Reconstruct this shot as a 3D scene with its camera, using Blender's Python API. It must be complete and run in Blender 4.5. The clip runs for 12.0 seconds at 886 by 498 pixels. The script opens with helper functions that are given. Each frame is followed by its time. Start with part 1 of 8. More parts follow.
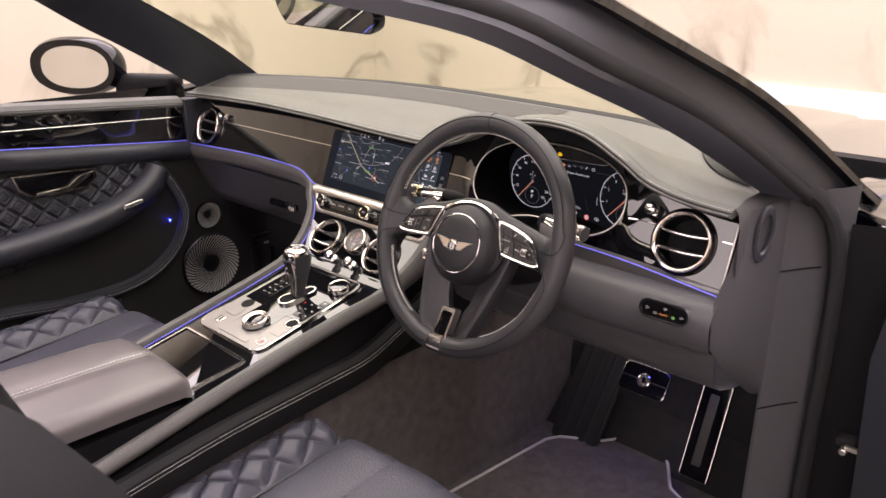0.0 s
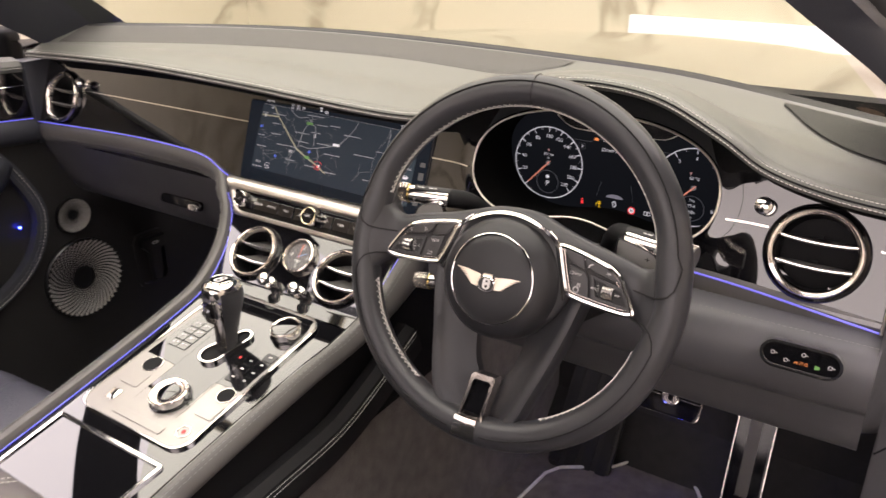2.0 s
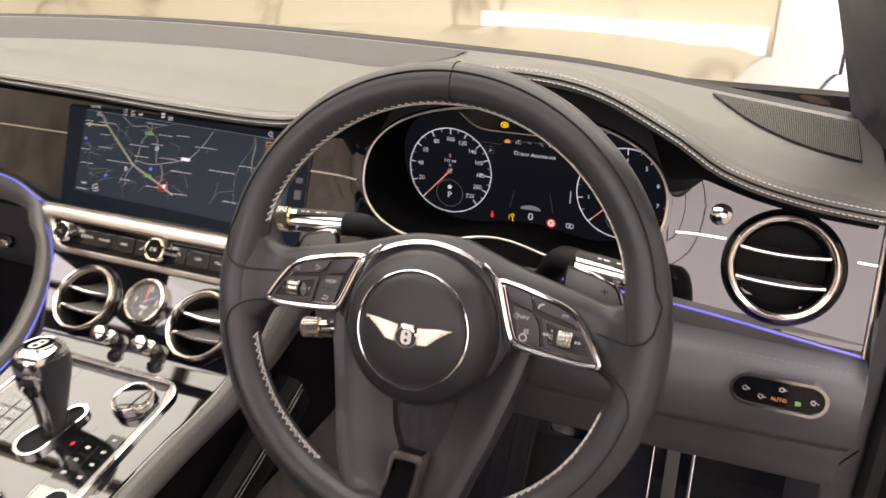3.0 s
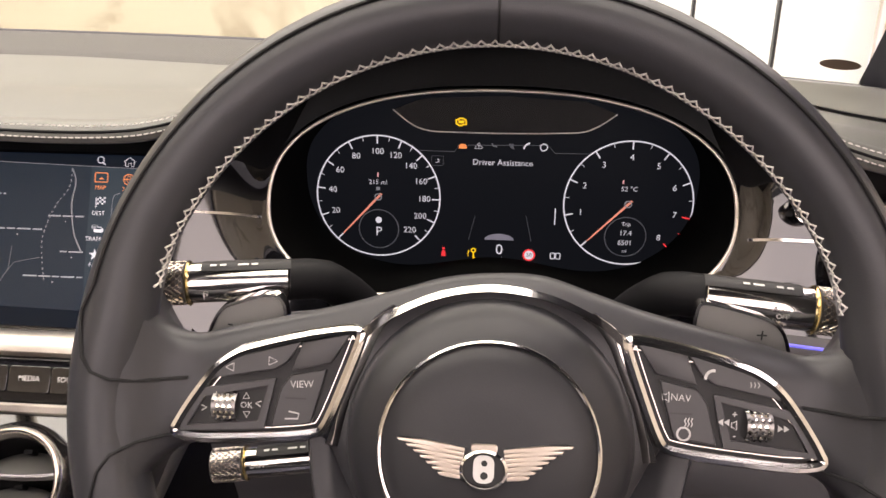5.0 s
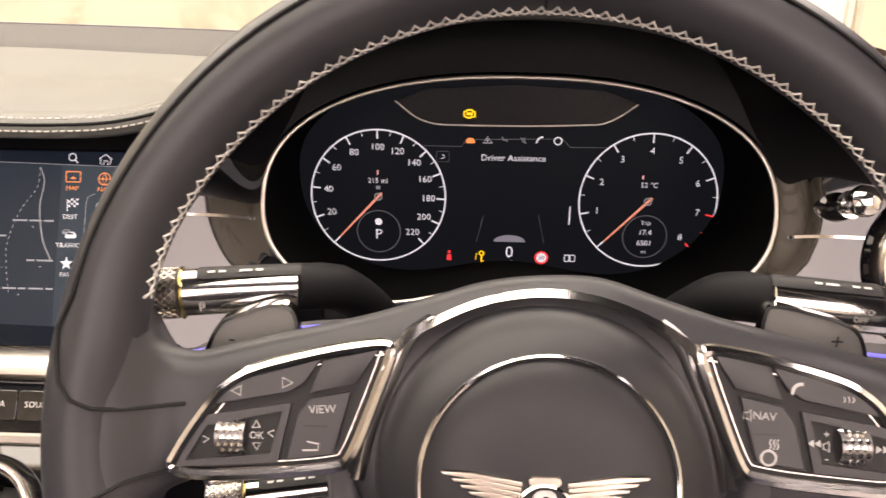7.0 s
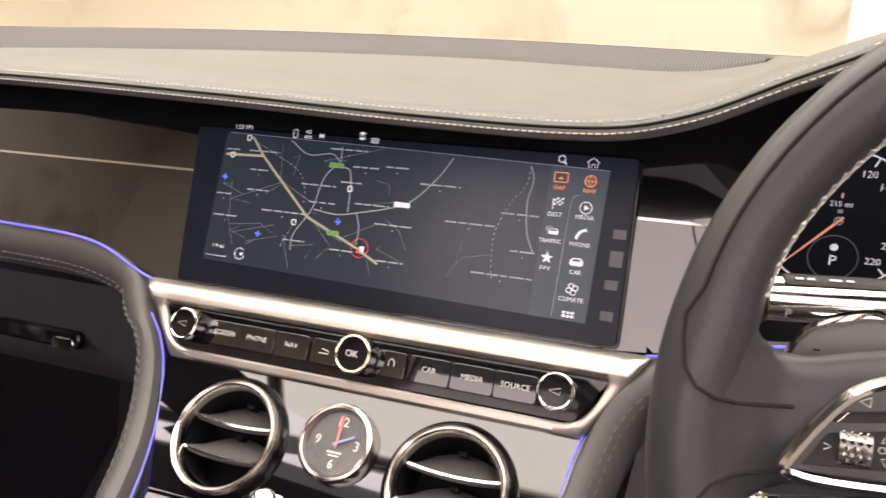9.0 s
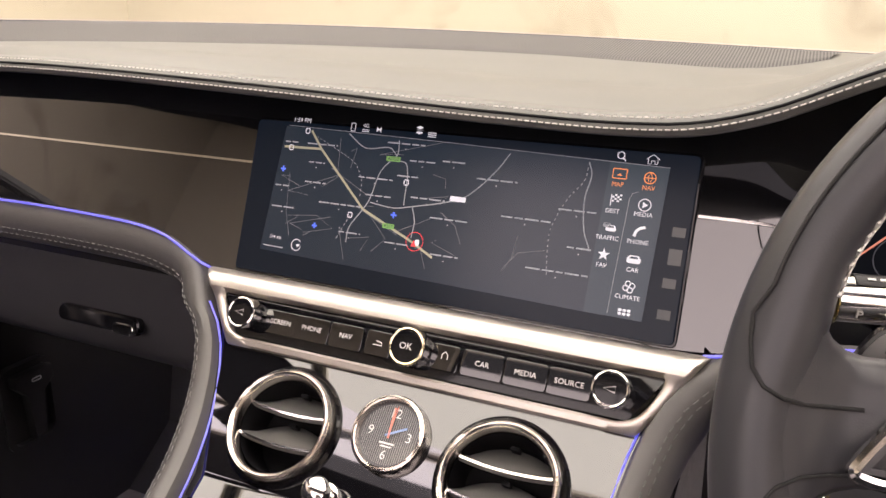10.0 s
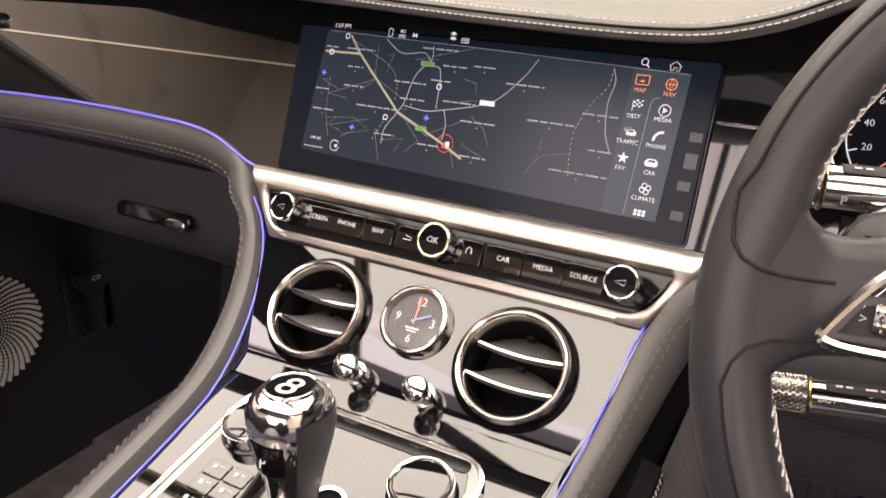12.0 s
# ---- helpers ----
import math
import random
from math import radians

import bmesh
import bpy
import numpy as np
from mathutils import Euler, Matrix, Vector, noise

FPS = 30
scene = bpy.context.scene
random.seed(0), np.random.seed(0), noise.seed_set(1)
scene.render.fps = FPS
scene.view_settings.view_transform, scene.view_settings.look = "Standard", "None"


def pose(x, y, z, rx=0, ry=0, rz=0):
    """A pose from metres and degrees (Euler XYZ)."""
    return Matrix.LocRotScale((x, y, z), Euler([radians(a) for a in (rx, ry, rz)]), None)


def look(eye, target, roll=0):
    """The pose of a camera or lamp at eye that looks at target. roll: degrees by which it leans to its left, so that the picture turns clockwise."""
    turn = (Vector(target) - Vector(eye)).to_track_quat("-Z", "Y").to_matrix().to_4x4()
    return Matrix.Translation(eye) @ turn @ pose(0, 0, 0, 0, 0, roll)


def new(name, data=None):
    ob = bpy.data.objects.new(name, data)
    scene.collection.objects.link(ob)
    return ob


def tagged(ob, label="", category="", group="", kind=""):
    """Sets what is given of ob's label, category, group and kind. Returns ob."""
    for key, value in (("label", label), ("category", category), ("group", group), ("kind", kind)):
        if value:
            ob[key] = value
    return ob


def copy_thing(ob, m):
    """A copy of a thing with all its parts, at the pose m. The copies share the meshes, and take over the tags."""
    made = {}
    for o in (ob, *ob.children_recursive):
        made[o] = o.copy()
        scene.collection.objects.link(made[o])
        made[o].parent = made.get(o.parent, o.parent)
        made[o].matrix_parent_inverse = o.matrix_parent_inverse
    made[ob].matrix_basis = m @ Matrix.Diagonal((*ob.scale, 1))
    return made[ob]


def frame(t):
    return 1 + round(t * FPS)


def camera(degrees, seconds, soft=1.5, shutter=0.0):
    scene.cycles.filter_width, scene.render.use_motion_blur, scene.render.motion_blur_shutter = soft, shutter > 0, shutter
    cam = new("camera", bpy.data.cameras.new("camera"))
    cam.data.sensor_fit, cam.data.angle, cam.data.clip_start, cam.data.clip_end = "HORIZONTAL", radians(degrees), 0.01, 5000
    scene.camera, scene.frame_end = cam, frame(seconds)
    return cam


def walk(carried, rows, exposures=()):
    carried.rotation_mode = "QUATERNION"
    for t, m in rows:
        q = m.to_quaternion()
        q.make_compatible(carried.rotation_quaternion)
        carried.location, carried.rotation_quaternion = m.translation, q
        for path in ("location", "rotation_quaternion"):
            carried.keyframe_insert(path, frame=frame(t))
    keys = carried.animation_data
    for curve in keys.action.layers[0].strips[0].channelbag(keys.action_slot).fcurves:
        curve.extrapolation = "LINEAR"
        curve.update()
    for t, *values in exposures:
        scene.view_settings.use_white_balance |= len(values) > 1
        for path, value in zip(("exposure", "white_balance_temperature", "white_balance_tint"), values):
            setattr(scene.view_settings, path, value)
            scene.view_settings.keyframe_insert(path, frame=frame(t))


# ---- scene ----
cam = camera(59.8, 12.0, shutter=0.4)
PATH = [
    (0, (1.108, -0.806, 1.244), (-0.175, 0.574, 0.571), 0.0),
    (0.5, (1.03, -0.72, 1.229), (-0.234, 0.66, 0.522), 0.2),
    (1, (0.93, -0.655, 1.207), (-0.285, 0.75, 0.464), 0.2),
    (1.5, (0.793, -0.612, 1.195), (-0.356, 0.829, 0.419), -0.1),
    (2, (0.717, -0.586, 1.194), (-0.291, 0.942, 0.388), -0.4),
    (2.5, (0.662, -0.549, 1.17), (-0.171, 1.083, 0.369), 0.3),
    (3, (0.593, -0.456, 1.152), (-0.087, 1.245, 0.347), 0.8),
    (3.2, (0.562, -0.422, 1.142), (-0.056, 1.308, 0.351), 1.1),
    (4.8, (0.396, -0.274, 1.046), (0.209, 1.606, 0.39), 0.8),
    (5, (0.39, -0.266, 1.044), (0.241, 1.619, 0.392), 0.6),
    (5.5, (0.378, -0.25, 1.035), (0.294, 1.643, 0.395), 0.2),
    (6, (0.373, -0.24, 1.032), (0.329, 1.655, 0.394), 0.1),
    (6.5, (0.37, -0.231, 1.029), (0.324, 1.664, 0.393), 0.3),
    (7, (0.36, -0.225, 1.026), (0.29, 1.67, 0.393), 0.6),
    (7.5, (0.323, -0.231, 1.03), (0.151, 1.66, 0.4), 1.1),
    (7.7, (0.306, -0.231, 1.029), (0.051, 1.655, 0.415), 0.8),
    (9.3, (0.217, -0.267, 1.014), (-0.518, 1.502, 0.436), 0.9),
    (9.5, (0.216, -0.268, 1.013), (-0.54, 1.492, 0.436), 0.9),
    (10, (0.217, -0.266, 1.015), (-0.572, 1.475, 0.425), 0.9),
    (10.5, (0.217, -0.268, 1.014), (-0.589, 1.459, 0.405), 1.2),
    (11, (0.222, -0.275, 1.009), (-0.602, 1.431, 0.368), 1.4),
    (11.5, (0.236, -0.283, 1.006), (-0.611, 1.389, 0.309), 1.4),
    (12, (0.247, -0.295, 1.002), (-0.621, 1.343, 0.25), 1.7),
]
walk(cam, [(t, look(eye, target, roll)) for t, eye, target, roll in PATH], exposures=[(0.0, -0.30, 6200, 27), (1.0, -0.22, 6250, 22), (2.5, -0.16, 6250, 23), (5.0, -0.04, 6300, 25), (6.5, 0.10, 6550, 26), (7.5, 0.20, 6600, 26), (9.5, -0.12, 6300, 27), (12.0, 0.02, 6450, 28)])

# ---- light ----
world = bpy.data.worlds.new("showroom_air")
scene.world = world
world.use_nodes = True
world.node_tree.nodes["Background"].inputs[0].default_value = (1.0, 0.95, 0.88, 1)
world.node_tree.nodes["Background"].inputs[1].default_value = 0.25


# ---- materials ----
def material(name, colour, rough=0.5, metal=0.0, ior=1.5, coat=0.0, coat_rough=0.03, grain=None, bump=0.0,
             vary=0.0, vary_scale=6.0, rough_vary=0.0, glow=None, glow_power=0.0, alpha=1.0, voronoi=False, sheen=0.0):
    """Principled surface with grain (bump at a real size), broad tone variation and gloss variation."""
    m = bpy.data.materials.new(name)
    m.use_nodes = True
    nt = m.node_tree
    bsdf = nt.nodes["Principled BSDF"]
    i = bsdf.inputs
    i["Base Color"].default_value = (*colour, 1)
    i["Roughness"].default_value, i["Metallic"].default_value, i["IOR"].default_value = rough, metal, ior
    i["Coat Weight"].default_value, i["Coat Roughness"].default_value = coat, coat_rough
    i["Sheen Weight"].default_value = sheen
    i["Alpha"].default_value = alpha
    if glow:
        i["Emission Color"].default_value, i["Emission Strength"].default_value = (*glow, 1), glow_power
    if grain or vary or rough_vary:
        coord = nt.nodes.new("ShaderNodeTexCoord")
    if grain:
        if voronoi:
            tex = nt.nodes.new("ShaderNodeTexVoronoi")
            tex.inputs["Scale"].default_value = grain
            out = tex.outputs["Distance"]
        else:
            tex = nt.nodes.new("ShaderNodeTexNoise")
            tex.inputs["Scale"].default_value, tex.inputs["Detail"].default_value = grain, 4
            out = tex.outputs["Fac"]
        nt.links.new(coord.outputs["Object"], tex.inputs["Vector"])
        b = nt.nodes.new("ShaderNodeBump")
        b.inputs["Strength"].default_value, b.inputs["Distance"].default_value = bump, 0.0006
        nt.links.new(out, b.inputs["Height"])
        nt.links.new(b.outputs[0], i["Normal"])
    if vary or rough_vary:
        soft = nt.nodes.new("ShaderNodeTexNoise")
        soft.inputs["Scale"].default_value, soft.inputs["Detail"].default_value = vary_scale, 6
        nt.links.new(coord.outputs["Object"], soft.inputs["Vector"])
    if vary:
        mix = nt.nodes.new("ShaderNodeMix")
        mix.data_type = "RGBA"
        mix.inputs[6].default_value = (*[c * (1 - vary) for c in colour], 1)
        mix.inputs[7].default_value = (*[min(1, c * (1 + vary)) for c in colour], 1)
        nt.links.new(soft.outputs["Fac"], mix.inputs[0])
        nt.links.new(mix.outputs[2], i["Base Color"])
    if rough_vary:
        ramp = nt.nodes.new("ShaderNodeMapRange")
        ramp.inputs["From Min"].default_value, ramp.inputs["From Max"].default_value = 0.3, 0.7
        ramp.inputs["To Min"].default_value, ramp.inputs["To Max"].default_value = max(0, rough - rough_vary), rough + rough_vary
        nt.links.new(soft.outputs["Fac"], ramp.inputs["Value"])
        nt.links.new(ramp.outputs[0], i["Roughness"])
    return m


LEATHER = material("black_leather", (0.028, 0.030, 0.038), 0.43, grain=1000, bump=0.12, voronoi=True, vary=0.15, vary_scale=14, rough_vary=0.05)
# Paler copy of the black leather: light on the lower panels is in the colour.
LEATHER_PANEL = material("lit_panel_leather", (0.074, 0.073, 0.078), 0.44, grain=1000, bump=0.12, voronoi=True, vary=0.12, vary_scale=12, rough_vary=0.05)
# Black leather, its colour lightened for the sheen of overhead light.
LEATHER_DASH = material("lit_dash_leather", (0.105, 0.106, 0.096), 0.47, ior=1.5, grain=1000, bump=0.08, voronoi=True, vary=0.08, vary_scale=9, rough_vary=0.04)
# Blue in this colour stands for cool light falling on the seats.
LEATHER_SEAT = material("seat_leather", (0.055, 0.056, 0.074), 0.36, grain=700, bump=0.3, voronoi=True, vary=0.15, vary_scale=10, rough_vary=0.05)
LEATHER_RIM = material("wheel_leather", (0.034, 0.034, 0.037), 0.37, ior=1.42, grain=1500, bump=0.045, voronoi=True, vary=0.12, vary_scale=20, rough_vary=0.05)
LEATHER_BOSS = material("boss_leather", (0.021, 0.021, 0.023), 0.40, ior=1.40, grain=1500, bump=0.045, voronoi=True, vary=0.12, vary_scale=20, rough_vary=0.04)
SOFT = material("soft_hood_lining", (0.013, 0.0145, 0.016), 0.75, ior=1.3, grain=1200, bump=0.15, voronoi=True, vary=0.12, vary_scale=12)
# Darker leather copy: shade on backrests and knee pads put into its colour.
SHADE = material("shaded_black_leather", (0.010, 0.010, 0.011), 0.72, ior=1.3, grain=800, bump=0.15, voronoi=True, vary=0.15)
# Roll leather is a lit copy of the black: lighter colour imitates light.
LEATHER_ROLL = material("lit_roll_leather", (0.090, 0.086, 0.082), 0.42, grain=1000, bump=0.10, voronoi=True, vary=0.1, vary_scale=12, rough_vary=0.05)
PLASTIC = material("soft_black_plastic", (0.022, 0.0215, 0.022), 0.5, ior=1.35, grain=1500, bump=0.15, vary=0.2, vary_scale=12)
# Near-black plastic: real dark joints, plus shade in recesses put into the colour.
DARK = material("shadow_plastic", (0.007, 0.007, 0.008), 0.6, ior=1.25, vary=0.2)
PIANO = material("piano_black_lacquer", (0.004, 0.004, 0.0045), 0.025, ior=1.9, rough_vary=0.012, vary_scale=3)
GLOSS = material("gloss_black_plastic", (0.005, 0.005, 0.006), 0.07, ior=1.42)
CHROME = material("polished_chrome", (0.74, 0.725, 0.705), 0.10, metal=1, rough_vary=0.03, vary_scale=30)
BEZEL = material("bright_bezel", (0.72, 0.67, 0.62), 0.17, metal=1, rough_vary=0.05, vary_scale=60)
SATIN = material("satin_aluminium", (0.72, 0.67, 0.60), 0.40, metal=1, rough_vary=0.04, vary_scale=40)
# Near-black copy of the carpet: shade deep in the footwell put into the colour.
CARPET_SHADED = material("shaded_carpet", (0.018, 0.017, 0.018), 0.95, grain=420, bump=1.0, vary=0.5, vary_scale=42, sheen=0.1)
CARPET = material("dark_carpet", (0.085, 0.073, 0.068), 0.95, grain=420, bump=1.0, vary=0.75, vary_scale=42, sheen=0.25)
STITCH = material("pale_stitch_thread", (0.62, 0.60, 0.56), 0.7)
GREYTHREAD = material("grey_thread", (0.16, 0.16, 0.155), 0.7)
AMBIENT = material("blue_light_guide", (0.2, 0.2, 0.6), 0.4, glow=(0.10, 0.10, 1.0), glow_power=0.6)
PAINT = material("black_car_paint", (0.006, 0.007, 0.010), 0.12, coat=1.0, coat_rough=0.02, ior=1.6)
RUBBER = material("rubber_seal", (0.008, 0.008, 0.009), 0.75, vary=0.2)
MIRROR = material("mirror_glass", (0.9, 0.9, 0.9), 0.01, metal=1)
SCREEN = material("screen_glass", (0.004, 0.005, 0.006), 0.17, ior=1.24, glow=(0.012, 0.028, 0.054), glow_power=0.24)
WELL = material("black_flock", (0.003, 0.003, 0.003), 0.9, ior=1.12)
# Display glow, raised slightly so the black also carries lens haze.
CLUSTER = material("display_glass", (0.002, 0.002, 0.002), 0.35, ior=1.16, glow=(0.01, 0.0115, 0.014), glow_power=0.55)


# ---- builders ----
def smooth(me, angle=40):
    bm = bmesh.new()
    bm.from_mesh(me)
    for f in bm.faces:
        f.smooth = True
    for e in bm.edges:
        e.smooth = not (len(e.link_faces) == 2 and (e.calc_face_angle(0) > radians(angle) or max(len(f.verts) for f in e.link_faces) > 4))
    bm.to_mesh(me)
    bm.free()


def thing(name, at, label, category, group="", kind="", frame_of=None):
    """A top-level Empty, at a place or with a pose of its own."""
    ob = new(name)
    ob.empty_display_size = 0.02
    ob.matrix_world = frame_of if frame_of else Matrix.Translation(at)
    return tagged(ob, label, category, group, kind)


def root_pose(ob):
    while ob.parent:
        ob = ob.parent
    return ob.matrix_world


def part(name, bm, mat, parent, label="", local=False, angle=40, kind=""):
    """One mesh under a thing or a part. Places are the world's, or the thing's own when local."""
    me = bpy.data.meshes.new(name)
    if parent and not local:
        bm.transform(root_pose(parent).inverted())
    bmesh.ops.recalc_face_normals(bm, faces=bm.faces)
    bm.to_mesh(me)
    bm.free()
    me.materials.append(mat)
    smooth(me, angle)
    ob = new(name, me)
    if parent:
        ob.parent = parent
    if label:
        ob["label"] = label
    if kind:
        ob["kind"] = kind
    return ob


def mesh_thing(name, bm, mat, label, category, group="", kind="", angle=40):
    """A top-level thing that is a single mesh."""
    return tagged(part(name, bm, mat, None, angle=angle), label, category, group, kind)


def skin(rows, close_u=False, close_v=False, caps=False):
    """A surface through rows of points."""
    bm = bmesh.new()
    grid = [[bm.verts.new(p) for p in row] for row in rows]
    n, m = len(grid), len(grid[0])
    for a in range(n if close_v else n - 1):
        for b in range(m if close_u else m - 1):
            q = [grid[a][b], grid[a][(b + 1) % m], grid[(a + 1) % n][(b + 1) % m], grid[(a + 1) % n][b]]
            bm.faces.new(q)
    if caps and not close_v:
        bm.faces.new(grid[0])
        bm.faces.new(list(reversed(grid[-1])))
    return bm


def block(x0, x1, y0, y1, z0, z1, bevel=0.0, steps=2):
    bm = bmesh.new()
    bmesh.ops.create_cube(bm, size=1)
    for v in bm.verts:
        v.co = ((x0 + x1) / 2 + v.co.x * (x1 - x0), (y0 + y1) / 2 + v.co.y * (y1 - y0), (z0 + z1) / 2 + v.co.z * (z1 - z0))
    if bevel:
        bmesh.ops.bevel(bm, geom=bm.edges[:], offset=bevel, segments=steps, affect="EDGES", profile=0.6)
    return bm


def turned(profile, steps=32, m=None, ends=True):
    """A body of revolution about z from (radius, height) pairs."""
    rows = []
    for r, z in profile:
        rows.append([(r * math.cos(2 * math.pi * k / steps), r * math.sin(2 * math.pi * k / steps), z) for k in range(steps)])
    bm = skin(rows, close_u=True, caps=ends)
    bmesh.ops.remove_doubles(bm, verts=bm.verts, dist=1e-6)
    if m:
        bm.transform(m)
    return bm


def ring(R, r, steps=48, sides=10, m=None, flat=1.0):
    rows = []
    for a in range(steps):
        t = 2 * math.pi * a / steps
        rows.append([((R + r * math.cos(s)) * math.cos(t), (R + r * math.cos(s)) * math.sin(t), flat * r * math.sin(s))
                     for s in (2 * math.pi * b / sides for b in range(sides))])
    bm = skin(rows, close_u=True, close_v=True)
    if m:
        bm.transform(m)
    return bm


def slab(outline, thick, bevel=0.0, m=None, steps=2):
    """A plate from an outline of (x, y), from z 0 up to its thickness, its top edge rounded."""
    bm = bmesh.new()
    face = bm.faces.new([bm.verts.new((x, y, 0)) for x, y in outline])
    top = bmesh.ops.extrude_face_region(bm, geom=[face])["geom"]
    verts = [g for g in top if isinstance(g, bmesh.types.BMVert)]
    bmesh.ops.translate(bm, verts=verts, vec=(0, 0, thick))
    if bevel:
        lid = [e for e in bm.edges if all(abs(v.co.z - thick) < 1e-7 for v in e.verts)]
        bmesh.ops.bevel(bm, geom=lid, offset=bevel, segments=steps, affect="EDGES", profile=0.6)
    if m:
        bm.transform(m)
    return bm


def rounded(w, h, r, n=5, cx=0.0, cy=0.0):
    """Outline of a rounded rectangle."""
    pts = []
    for sx, sy, a0 in ((1, 1, 0), (-1, 1, 90), (-1, -1, 180), (1, -1, 270)):
        for k in range(n + 1):
            a = radians(a0 + 90 * k / n)
            pts.append((cx + sx * (w / 2 - r) + r * math.cos(a), cy + sy * (h / 2 - r) + r * math.sin(a)))
    return pts


def frame_strip(outer, inner, z0, z1, m=None):
    """A raised border between two outlines of as many points."""
    bm = skin([[(x, y, z0) for x, y in outer], [(x, y, z1) for x, y in outer],
               [(x, y, z1) for x, y in inner], [(x, y, z0) for x, y in inner]], close_u=True, close_v=True)
    if m:
        bm.transform(m)
    return bm


def inset(outline, d):
    """The outline moved inwards."""
    n, out = len(outline), []
    area = sum(outline[k - 1][0] * outline[k][1] - outline[k][0] * outline[k - 1][1] for k in range(n))
    s = 1 if area > 0 else -1
    for k in range(n):
        a, b, c = (Vector(outline[k - 1]), Vector(outline[k]), Vector(outline[(k + 1) % n]))
        u, v = (b - a), (c - b)
        nn = Vector((0.0, 0.0))
        for e in (u, v):
            if e.length > 1e-9:
                nn += s * Vector((-e.y, e.x)) / e.length
        nn = nn / max(nn.length, 1e-9)
        p = b + nn * d
        out.append((p.x, p.y))
    return out


def softened(outline, n=2):
    """The outline with its corners cut round."""
    for _ in range(n):
        out = []
        for a, b in zip(outline, outline[1:] + outline[:1]):
            out += [(a[0] * 0.78 + b[0] * 0.22, a[1] * 0.78 + b[1] * 0.22), (a[0] * 0.22 + b[0] * 0.78, a[1] * 0.22 + b[1] * 0.78)]
        outline = out
    return outline


def tube(outline, r, z, n=8):
    """A round bead along a closed outline of (x, y)."""
    rows = []
    P = [Vector((x, y, z)) for x, y in outline]
    for k, p in enumerate(P):
        t = (P[(k + 1) % len(P)] - P[k - 1]).normalized()
        s = t.cross(Vector((0, 0, 1)))
        rows.append([p + s * r * math.cos(2 * math.pi * j / n) + Vector((0, 0, r * math.sin(2 * math.pi * j / n))) for j in range(n)])
    return skin(rows, close_u=True, close_v=True)


def spline(points, n):
    """n places along a smooth curve through the points."""
    P = [Vector(p) for p in points]
    cum = [0.0]
    for a, b in zip(P, P[1:]):
        cum.append(cum[-1] + (b - a).length)
    out = []
    for k in range(n):
        s = cum[-1] * k / (n - 1)
        j = max(q for q in range(len(P) - 1) if cum[q] <= s + 1e-12)
        f = (s - cum[j]) / max(cum[j + 1] - cum[j], 1e-12)
        tan = []
        for q in (j, j + 1):
            a, b = max(q - 1, 0), min(q + 1, len(P) - 1)
            tan.append((P[b] - P[a]) / max(cum[b] - cum[a], 1e-12) * (cum[j + 1] - cum[j]))
        h = (2 * f**3 - 3 * f**2 + 1, f**3 - 2 * f**2 + f, -2 * f**3 + 3 * f**2, f**3 - f**2)
        out.append(P[j] * h[0] + tan[0] * h[1] + P[j + 1] * h[2] + tan[1] * h[3])
    return out


def curve1(x, knots):
    """A smooth height over x through (x, height) knots."""
    j = max([0] + [q for q in range(len(knots) - 1) if knots[q][0] <= x])
    (x0, a), (x1, b) = knots[j], knots[j + 1]

    def slope(q):
        lo, hi = max(q - 1, 0), min(q + 1, len(knots) - 1)
        return (knots[hi][1] - knots[lo][1]) / (knots[hi][0] - knots[lo][0])

    f = min(max((x - x0) / (x1 - x0), 0), 1)
    w = x1 - x0
    return ((2 * f**3 - 3 * f**2 + 1) * a + (f**3 - 2 * f**2 + f) * w * slope(j) + (-2 * f**3 + 3 * f**2) * b + (f**3 - f**2) * w * slope(j + 1))


def punch(bm, centres):
    """Cut round holes (middle, radius) through a finely gridded sheet."""
    gone = [f for f in bm.faces if any((f.calc_center_median() - Vector(c)).length < r for c, r in centres)]
    bmesh.ops.delete(bm, geom=gone, context="FACES")
    return bm


def sweep(path, section, up, closed=True, caps=True):
    """A section of (side, up) pairs drawn along a path; up: a vector, or one for each place."""
    rows = []
    for k, p in enumerate(path):
        t = (path[min(k + 1, len(path) - 1)] - path[max(k - 1, 0)]).normalized()
        u = Vector(up[k]) if isinstance(up, list) else Vector(up)
        side = t.cross(u).normalized()
        u = side.cross(t).normalized()
        rows.append([p + side * a + u * b for a, b in section])
    return skin(rows, close_u=closed, caps=caps and closed)


def disc_section(rx, ry, n=10):
    return [(rx * math.cos(2 * math.pi * k / n), ry * math.sin(2 * math.pi * k / n)) for k in range(n)]


def join(bms):
    out = bmesh.new()
    me = bpy.data.meshes.new("tmp")
    for b in bms:
        b.to_mesh(me)
        out.from_mesh(me)
        b.free()
    bpy.data.meshes.remove(me)
    return out


